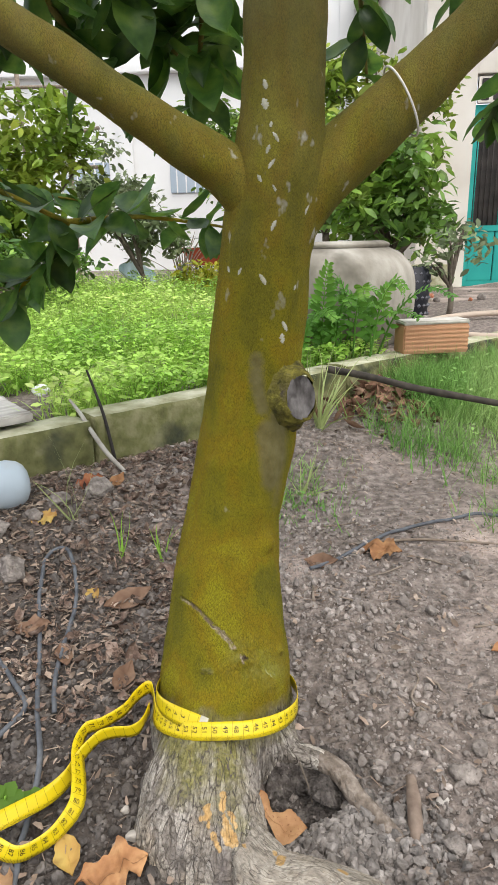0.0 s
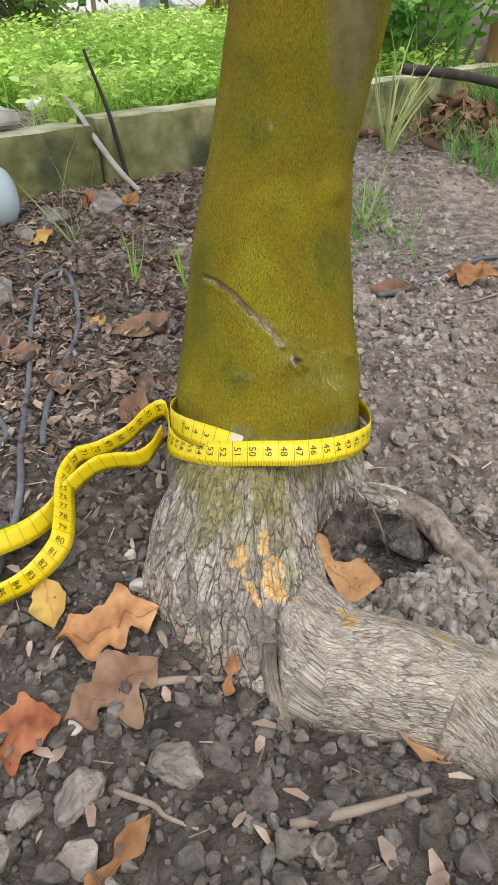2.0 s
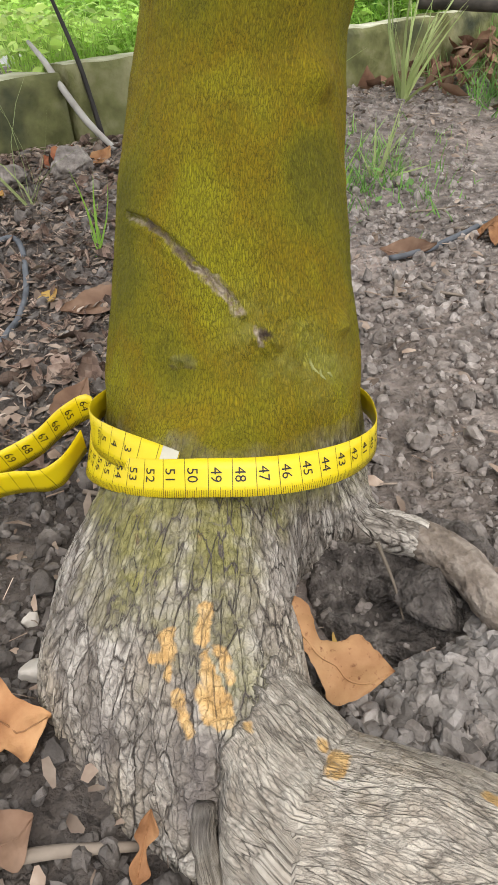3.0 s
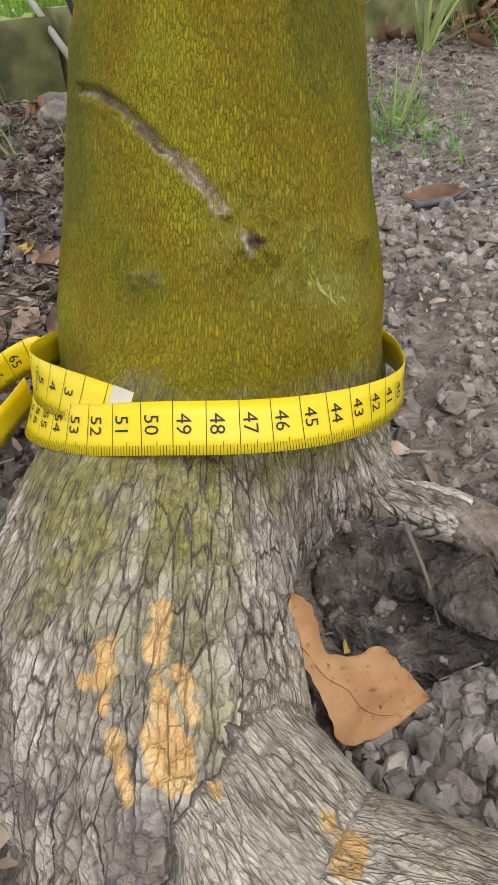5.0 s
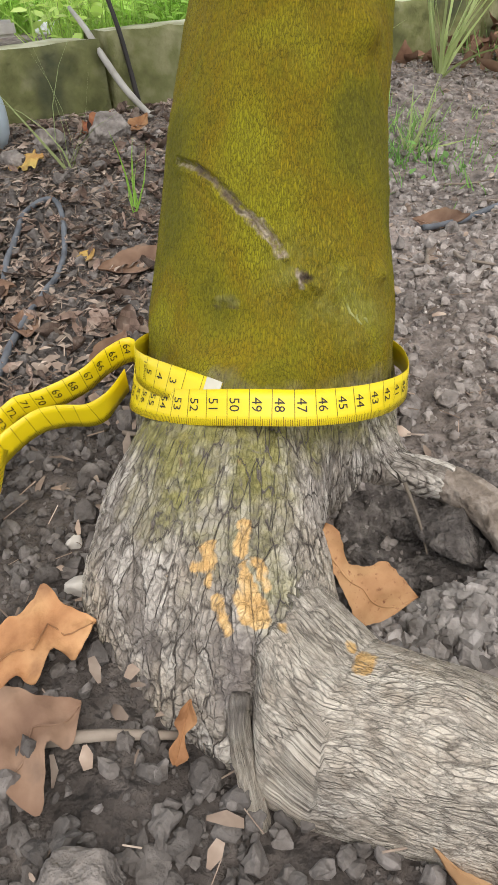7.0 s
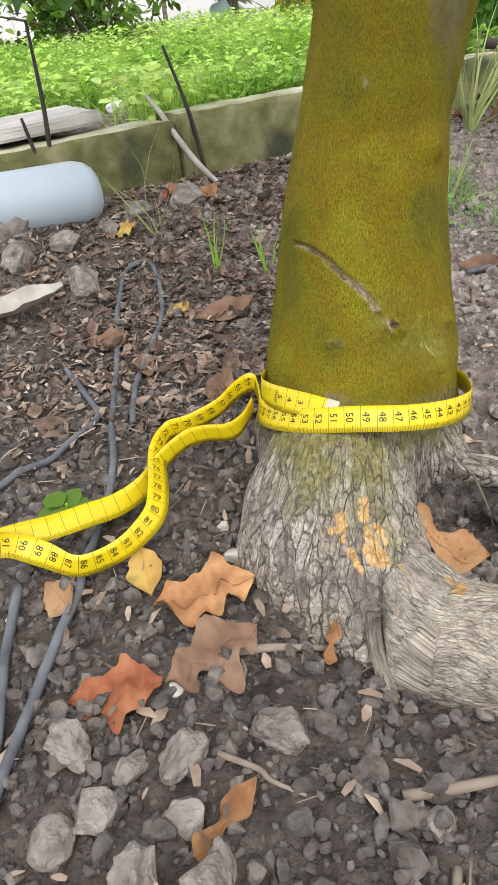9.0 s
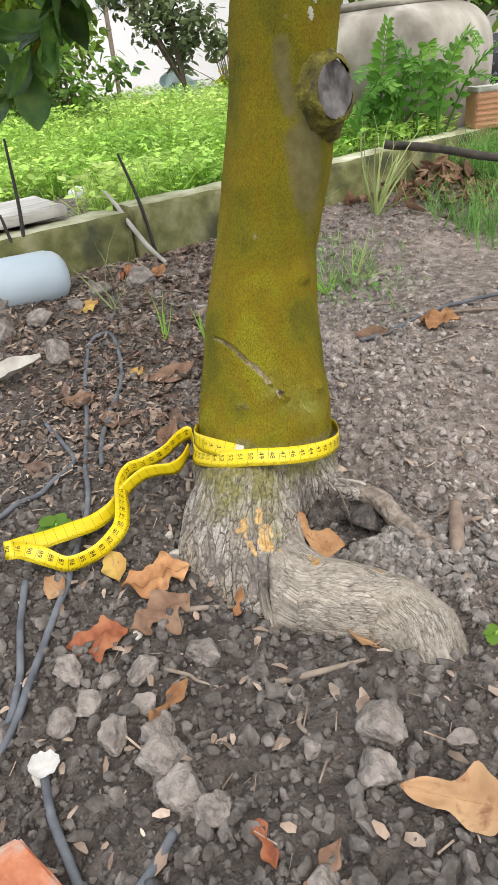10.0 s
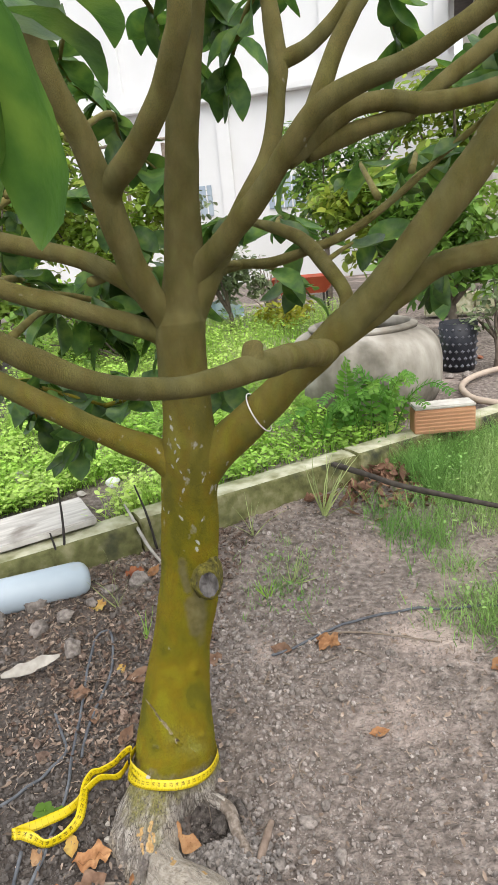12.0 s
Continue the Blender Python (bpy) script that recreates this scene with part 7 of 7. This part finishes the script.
YOUNG.materials.append(ramp_mat("lit_leaf", [(0.07, 0.17, 0.015), (0.13, 0.26, 0.025), (0.24, 0.30, 0.03)], 3, 3, 0.42, 0.1, 30, 0.003, per_object=0.35, transmit=0.4))


def put_leaf(parent, at, way, size, r, young=0.12):
    d = Vector(way).normalized()
    nrm = Vector((r.gauss(0, 0.5), r.gauss(0, 0.5) - 0.3, 1)).normalized()
    side = nrm.cross(d).normalized()
    up = d.cross(side)
    ob = new("leaf", YOUNG if r.random() < young else LEAF_SHAPES[r.randrange(4)])
    ob.parent = parent
    s = size * r.uniform(0.75, 1.2)
    ob.matrix_basis = Matrix.Translation(at) @ Matrix((d, side, up)).transposed().to_4x4() @ Matrix.Diagonal((s, s * r.uniform(0.95, 1.3), s, 1))


def leafy_twig(path, r0, leaves, size, seed, young=0.12, droop=0.6, start=0.25):
    rows = glide(path, 8)
    r = random.Random(seed)
    rad = np.linspace(r0, r0 * 0.35, len(path))
    tw = tube("twig", path, rad, BARK, tree, segs=8, per=5, wobble=0.1)
    for k in range(leaves):
        t = start + (1 - start) * (k + r.random()) / leaves
        i = min(len(rows) - 2, int(t * (len(rows) - 1)))
        d = Vector(rows[i + 1] - rows[i]).normalized()
        a = Vector((r.gauss(0, 1), r.gauss(0, 1), r.gauss(0, 0.6) - droop)).normalized()
        put_leaf(tw, Vector(rows[i]), d * 0.45 + a, size, r, young)


leafy_twig([(-0.36, 0.60, 0.80), (-0.52, 0.80, 0.76), (-0.44, 1.02, 0.65), (-0.279, 1.128, 0.555)], 0.011, 14, 0.085, 1, start=0.5)
leafy_twig([(-0.285, 1.128, 0.555), (-0.22, 1.17, 0.562), (-0.163, 1.22, 0.565), (-0.08, 1.27, 0.555), (-0.02, 1.30, 0.545)], 0.006, 32, 0.088, 2, start=0.05)
leafy_twig([(-0.285, 1.128, 0.555), (-0.33, 1.16, 0.49), (-0.40, 1.20, 0.45), (-0.50, 1.27, 0.37)], 0.006, 30, 0.088, 3, start=0.05)
leafy_twig([(-0.45, 1.10, 0.62), (-0.50, 1.16, 0.55), (-0.55, 1.25, 0.46)], 0.005, 24, 0.088, 4, start=0.05)
leafy_twig([(-0.08, 0.645, 0.92), (-0.12, 0.85, 0.90), (-0.15, 1.00, 0.85), (-0.20, 1.10, 0.80)], 0.009, 26, 0.085, 5, 0.08, start=0.35)
leafy_twig([(-0.02, 0.66, 0.87), (-0.02, 0.85, 0.88), (-0.03, 1.02, 0.84), (-0.02, 1.12, 0.78)], 0.008, 24, 0.085, 6, 0.08, start=0.35)
leafy_twig([(-0.16, 0.62, 0.88), (-0.25, 0.82, 0.88), (-0.30, 0.98, 0.84), (-0.36, 1.1, 0.78)], 0.008, 24, 0.085, 7, 0.08, start=0.3)
leafy_twig([(-0.2, 0.62, 0.95), (-0.18, 0.8, 1.02), (-0.14, 1.0, 0.98), (-0.1, 1.1, 0.93)], 0.008, 24, 0.085, 8, 0.08, start=0.3)
leafy_twig([(0.50, 0.79, 0.85), (0.51, 1.05, 0.84), (0.515, 1.30, 0.80), (0.50, 1.46, 0.74)], 0.007, 14, 0.085, 9, 0.1, 1.2, start=0.62)
leafy_twig([(0.424, 0.95, 0.952), (0.48, 1.05, 1.0), (0.55, 1.12, 1.03), (0.64, 1.18, 1.05)], 0.006, 22, 0.085, 10, 0.3, start=0.15)
leafy_twig([(0.519, 1.0, 1.025), (0.60, 1.02, 1.08), (0.68, 1.05, 1.12), (0.76, 1.1, 1.16)], 0.006, 22, 0.085, 11, 0.25, start=0.1)
leafy_twig([(0.223, 0.9, 0.921), (0.20, 1.05, 0.94), (0.19, 1.18, 0.95), (0.18, 1.30, 0.94)], 0.006, 16, 0.08, 12, 0.2, start=0.2)
leafy_twig([(0.26, 0.84, 1.283), (0.20, 0.92, 1.26), (0.15, 1.0, 1.22), (0.12, 1.02, 1.18)], 0.006, 16, 0.085, 13, 0.15, 1.0, start=0.2)
leafy_twig([(0.377, 0.83, 1.237), (0.41, 0.95, 1.26), (0.42, 1.02, 1.24), (0.44, 1.06, 1.2)], 0.006, 14, 0.085, 14, 0.35, 0.8, start=0.2)
leafy_twig([(0.56, 0.75, 1.07), (0.60, 0.90, 1.10), (0.62, 1.0, 1.10), (0.64, 1.1, 1.08)], 0.007, 20, 0.085, 15, 0.15, start=0.2)
leafy_twig([(0.565, 0.8, 1.134), (0.60, 0.92, 1.18), (0.62, 1.0, 1.2), (0.66, 1.06, 1.2)], 0.007, 18, 0.085, 16, 0.2, start=0.2)
leafy_twig([(0.31, 0.82, 0.86), (0.34, 0.98, 0.88), (0.37, 1.08, 0.88), (0.40, 1.14, 0.86)], 0.005, 12, 0.085, 17, 0.2, start=0.3)
leafy_twig([(0.16, 0.95, 0.94), (0.10, 1.02, 0.95), (0.04, 1.08, 0.94)], 0.005, 12, 0.08, 18, 0.15, start=0.1)
leafy_twig([(-0.30, 0.58, 0.95), (-0.36, 0.75, 0.99), (-0.38, 0.95, 0.97), (-0.42, 1.1, 0.93)], 0.008, 24, 0.085, 19, 0.08, start=0.3)
leafy_twig([(-0.10, 0.64, 0.86), (-0.12, 0.80, 0.84), (-0.10, 0.95, 0.80), (-0.06, 1.02, 0.77)], 0.007, 22, 0.085, 20, 0.05, start=0.35)
leafy_twig([(-0.16, 0.64, 0.80), (-0.20, 0.82, 0.82), (-0.19, 0.96, 0.78), (-0.15, 1.02, 0.73)], 0.007, 22, 0.085, 21, 0.05, start=0.35)
leafy_twig([(0.02, 0.68, 0.87), (0.0, 0.85, 0.84), (-0.02, 0.98, 0.78), (-0.05, 1.05, 0.71)], 0.006, 16, 0.085, 22, 0.08, start=0.45)
leafy_twig([(-0.44, 1.02, 0.65), (-0.40, 1.12, 0.63), (-0.36, 1.20, 0.61), (-0.30, 1.26, 0.60)], 0.005, 18, 0.085, 23, 0.1, start=0.1)
leafy_twig([(0.14, 0.72, 0.88), (0.18, 0.95, 0.86), (0.21, 1.12, 0.82), (0.23, 1.22, 0.77)], 0.006, 18, 0.08, 24, 0.35, start=0.4)
leafy_twig([(0.40, 0.80, 0.95), (0.36, 1.10, 1.02), (0.34, 1.35, 1.05), (0.30, 1.55, 1.03)], 0.006, 22, 0.085, 25, 0.55, start=0.35)
leafy_twig([(0.45, 0.78, 0.98), (0.46, 1.10, 1.03), (0.45, 1.40, 1.04), (0.47, 1.62, 1.02)], 0.006, 24, 0.085, 26, 0.45, start=0.3)
leafy_twig([(0.55, 0.80, 1.12), (0.58, 1.00, 1.18), (0.60, 1.15, 1.20), (0.56, 1.28, 1.18)], 0.006, 20, 0.085, 27, 0.3, start=0.25)
for k, (x, y, z) in enumerate(((-0.34, 1.02, 1.14), (-0.18, 1.10, 1.22), (-0.06, 1.06, 1.08), (-0.26, 1.20, 1.30), (0.02, 1.16, 1.27), (0.10, 1.05, 1.33), (-0.42, 1.12, 1.02), (0.22, 1.10, 1.34))):
    leafy_twig([(0.02 + 0.3 * x, 0.62, z - 0.02), (0.6 * x, 0.5 * y + 0.33, z + 0.05), (x - 0.02, y - 0.06, z + 0.03), (x + 0.03, y + 0.03, z - 0.04)], 0.006, 17, 0.085, 40 + k, 0.12, 0.7, start=0.45)
# leaves close overhead on the limb that comes forward
r = random.Random(77)
fore = tube("twig", [(0.10, 0.18, 0.88), (0.18, 0.10, 0.98), (0.25, 0.06, 1.02), (0.31, 0.02, 1.015)], [0.006, 0.005, 0.004, 0.003], BARK, tree, segs=8)
for at, way, size in (((0.322, -0.022, 0.992), (-0.03, 0.06, -0.12), 0.100), ((0.312, -0.01, 1.0), (-0.04, 0.03, -0.10), 0.09), ((0.27, 0.05, 1.02), (0.10, 0.22, -0.08), 0.085), ((0.30, 0.03, 1.02), (0.05, 0.5, -0.08), 0.085), ((0.255, 0.06, 1.02), (-0.02, 0.20, -0.20), 0.07), ((0.24, 0.08, 1.03), (-0.10, 0.25, 0.02), 0.09), ((0.20, 0.12, 1.01), (-0.10, 0.20, 0.10), 0.085), ((0.22, 0.09, 1.03), (0.04, 0.30, 0.06), 0.085), ((0.16, 0.13, 0.96), (-0.12, 0.10, 0.04), 0.085)):
    put_leaf(fore, Vector(at), way, size, r, 0.0)


# ---- shrubs and trees of the garden ----
def crown_leaves(parent, blobs, count, size, mat, seed, droop=0.2):
    """Leaves in loose clumps inside the given blobs (x, y, z, rx, ry, rz)."""
    r = random.Random(seed)
    clumps, places = [], []
    for b in blobs:
        for _ in range(max(4, int(26 * b[3] / 0.35))):
            u = Vector((r.gauss(0, 1), r.gauss(0, 1), r.gauss(0, 1))).normalized() * r.uniform(0.35, 1.0)
            clumps.append((b[0] + u.x * b[3], b[1] + u.y * b[4], b[2] + u.z * b[5]))
    for k in range(count):
        c = clumps[r.randrange(len(clumps))]
        s = size * r.uniform(0.6, 1.3)
        q = Euler((r.uniform(-1.0, 0.5) - droop, r.gauss(0, 0.5), r.uniform(0, 6.3))).to_matrix()
        sp = size * 0.9
        places.append((0, np.array(q) @ np.diag((s * 0.9, s * 1.1, s)), np.array((c[0] + r.gauss(0, sp), c[1] + r.gauss(0, sp), c[2] + r.gauss(0, sp * 0.8)))))
    ob = scatter_mesh("crown", [leaflet_v], [leaflet_f], places, mat, "", "")
    ob.parent = parent
    return clumps


def shrub(name, x, y, blobs, count, size, mat, seed, label, category, trunk=0.02, limbs=7):
    base = ground_z(x, y)
    th = thing(name, label, category, at=(x, y, base))
    r = random.Random(seed)
    local = [(bx - x, by - y, bz - base, *q) for bx, by, bz, *q in blobs]
    clumps = crown_leaves(th, local, count, size, mat, seed)
    low = min(b[2] - b[5] for b in local)
    fork = max(0.05, low * 0.8)
    tube("trunk", [(0, 0, -0.02), (0.01, 0, fork * 0.5), (0.0, 0.01, fork)], [trunk, trunk * 0.85, trunk * 0.75], BARK2, th, segs=9, wobble=0.15)
    for k in range(limbs):
        c = clumps[r.randrange(len(clumps))]
        m = (c[0] * 0.45 + r.gauss(0, 0.02), c[1] * 0.45, fork + (c[2] - fork) * 0.5 + 0.03)
        tube("limb", [(0, 0.005, fork - 0.01), m, c], [trunk * 0.55, trunk * 0.38, trunk * 0.15], BARK2, th, segs=6, per=4, wobble=0.2)
    return th


MID_LEAF = ramp_mat("fruit_leaf", [(0.065, 0.15, 0.030), (0.16, 0.29, 0.045), (0.32, 0.44, 0.075)], 3, 4, 0.45, 0, per_island=0.55, spec=0.5, transmit=0.35)
PALE_LEAF = ramp_mat("citrus_leaf", [(0.12, 0.21, 0.03), (0.23, 0.33, 0.045), (0.40, 0.43, 0.07)], 3, 4, 0.5, 0, per_island=0.5, transmit=0.4)
YELLOW_LEAF = ramp_mat("yellowing_leaf", [(0.20, 0.24, 0.02), (0.36, 0.36, 0.03), (0.48, 0.42, 0.04)], 3, 4, 0.5, 0, per_island=0.4, transmit=0.4)
DUSTY_LEAF = ramp_mat("dusty_leaf", [(0.10, 0.14, 0.06), (0.19, 0.24, 0.12), (0.30, 0.34, 0.19)], 3, 4, 0.6, 0, per_island=0.5, transmit=0.25)
shrub("garden_tree", 0.72, 4.0, [(0.52, 3.95, 0.72, 0.26, 0.28, 0.22), (0.78, 4.0, 0.92, 0.25, 0.3, 0.22), (0.50, 4.05, 1.0, 0.25, 0.28, 0.22), (0.86, 4.0, 0.62, 0.17, 0.22, 0.16)], 2600, 0.075, MID_LEAF, 1, "small fruit tree with glossy dark leaves behind the jar", "tree", 0.035, 9)
shrub("garden_tree", 0.35, 4.35, [(0.30, 4.35, 0.95, 0.34, 0.3, 0.26), (0.62, 4.3, 1.12, 0.30, 0.3, 0.24), (0.05, 4.4, 1.15, 0.26, 0.28, 0.2)], 2600, 0.07, PALE_LEAF, 21, "light green fruit tree behind the jar", "tree", 0.03, 9)
shrub("garden_tree", 2.55, 4.9, [(2.35, 4.9, 0.85, 0.36, 0.3, 0.32), (2.75, 4.9, 0.95, 0.4, 0.3, 0.34), (2.55, 4.95, 1.35, 0.4, 0.3, 0.3)], 2600, 0.075, PALE_LEAF, 2, "fruit tree with light green leaves across the yard", "tree", 0.035)
shrub("young_tree", 0.885, 3.19, [(0.88, 3.19, 0.48, 0.17, 0.15, 0.10), (0.98, 3.2, 0.54, 0.13, 0.12, 0.08), (0.78, 3.18, 0.42, 0.10, 0.1, 0.07)], 230, 0.042, DUSTY_LEAF, 3, "thin young tree with dusty sparse leaves", "tree", 0.016, 9)
shrub("garden_shrub", -1.75, 4.3, [(-1.75, 4.3, 0.75, 0.42, 0.35, 0.38), (-1.45, 4.3, 1.15, 0.36, 0.3, 0.32), (-2.1, 4.3, 1.2, 0.4, 0.3, 0.36)], 3400, 0.075, PALE_LEAF, 4, "yellow-green citrus bush behind the grass", "bush", 0.03, 9)
shrub("garden_shrub", -1.05, 5.1, [(-1.05, 5.1, 0.65, 0.36, 0.3, 0.30), (-1.3, 5.1, 1.0, 0.3, 0.3, 0.3)], 1900, 0.06, DUSTY_LEAF, 5, "dusty green bush behind the grass", "bush", 0.025, 9)
shrub("garden_shrub", -2.6, 3.9, [(-2.6, 3.9, 0.7, 0.5, 0.4, 0.45), (-2.9, 3.9, 1.4, 0.5, 0.4, 0.45), (-2.2, 3.95, 1.55, 0.45, 0.35, 0.4)], 3600, 0.08, PALE_LEAF, 6, "tall light green bush behind the grass", "bush", 0.03, 9)
shrub("garden_shrub", -1.35, 3.55, [(-1.35, 3.55, 0.42, 0.34, 0.3, 0.20), (-1.75, 3.4, 0.50, 0.34, 0.3, 0.24)], 2200, 0.05, MID_LEAF, 7, "low dark green bush in the grass", "bush", 0.02)
shrub("garden_shrub", -0.55, 4.85, [(-0.55, 4.85, 0.32, 0.20, 0.18, 0.11)], 520, 0.05, YELLOW_LEAF, 8, "small yellow-leaved bush in the grass", "bush", 0.012)
shrub("garden_tree", -0.45, 7.4, [(-0.45, 7.4, 1.2, 0.5, 0.4, 0.35), (-0.7, 7.4, 1.75, 0.5, 0.4, 0.4), (0.1, 7.4, 1.7, 0.4, 0.4, 0.35)], 2200, 0.085, MID_LEAF, 9, "small tree before the white building", "tree", 0.04, 10)
shrub("garden_tree", 0.9, 6.3, [(0.75, 6.3, 1.35, 0.45, 0.4, 0.4), (1.15, 6.3, 1.75, 0.4, 0.4, 0.4), (0.55, 6.3, 1.9, 0.4, 0.35, 0.35)], 2400, 0.085, PALE_LEAF, 10, "light green tree beside the house", "tree", 0.04, 9)
shrub("garden_tree", -3.8, 6.0, [(-3.8, 6, 1.3, 0.8, 0.5, 0.7), (-3.2, 6.1, 2.1, 0.7, 0.5, 0.6), (-4.6, 6, 2.2, 0.8, 0.5, 0.6)], 3600, 0.11, PALE_LEAF, 12, "large light green tree at the garden's edge", "tree", 0.06, 10)
# bare brown bush
dry_bush = thing("dry_bush", "leafless brown bush by the barrow", "bush", at=(-0.85, 5.9, ground_z(-0.85, 5.9)))
r = random.Random(4)
for k in range(26):
    a, h, sp = r.uniform(0, 6.3), r.uniform(0.25, 0.65), r.uniform(0.05, 0.35)
    tube("twig", [(0.02 * math.cos(a), 0.02 * math.sin(a), 0), (sp * 0.4 * math.cos(a), sp * 0.4 * math.sin(a), h * 0.55), (sp * math.cos(a + 0.3), sp * math.sin(a + 0.3), h)], [0.008, 0.005, 0.002], TWIG, dry_bush, segs=5, per=4, wobble=0.2)
bag = obj("plastic_bag", *leaf_mesh(0.32, (0.1, 0.35, 0.45, 0.4, 0.3, 0.1), 0.9, 0.8, 0.8, 91), ramp_mat("blue_plastic", [(0.45, 0.60, 0.70), (0.70, 0.76, 0.78)], 8, 4, 0.35, 0.3, 30, 0.02))
bag.matrix_basis = pose(-1.22, 5.5, ground_z(-1.22, 5.5) + 0.10, 40, 20, 30)
tagged(bag, "crumpled pale blue plastic bag on the ground", "bag")
# rubbish beyond the kerb
for k, (x, y, s, mat, label) in enumerate(((-0.80, 1.52, 0.055, WHITEWALL, "crumpled white plastic rubbish beyond the plank"), (-0.93, 1.62, 0.06, ASH, "pale broken rubble beyond the plank"), (-0.55, 1.60, 0.035, WHITEWALL, "white plastic scrap beyond the kerb"), (-0.72, 1.72, 0.04, ASH, "pale rubble beyond the kerb"), (-0.62, 1.50, 0.02, ASH, "small pale rubble beyond the kerb"), (-1.0, 1.45, 0.05, BARK2, "dark brown rubble beyond the plank"))):
    lump("rubble", s, mat, label, "rubble", "rubble beyond the kerb", (x, y), 40 * k, 0.2, 130 + k, 3, 0.6)
# bricks and earth in the yard
rng = random.Random(8)
for k in range(26):
    x, y = rng.uniform(0.62, 1.9), rng.uniform(2.3, 5.0)
    if math.hypot(x - 0.7, y - 3.2) < 0.15:
        continue
    lump("yard_stone", rng.uniform(0.015, 0.045), ROCK if k % 3 else REDBRICK, "broken brick and stone on the pale yard", "stone", "stones in the yard", (x, y), rng.uniform(0, 360), 0.25, 200 + k, 2)
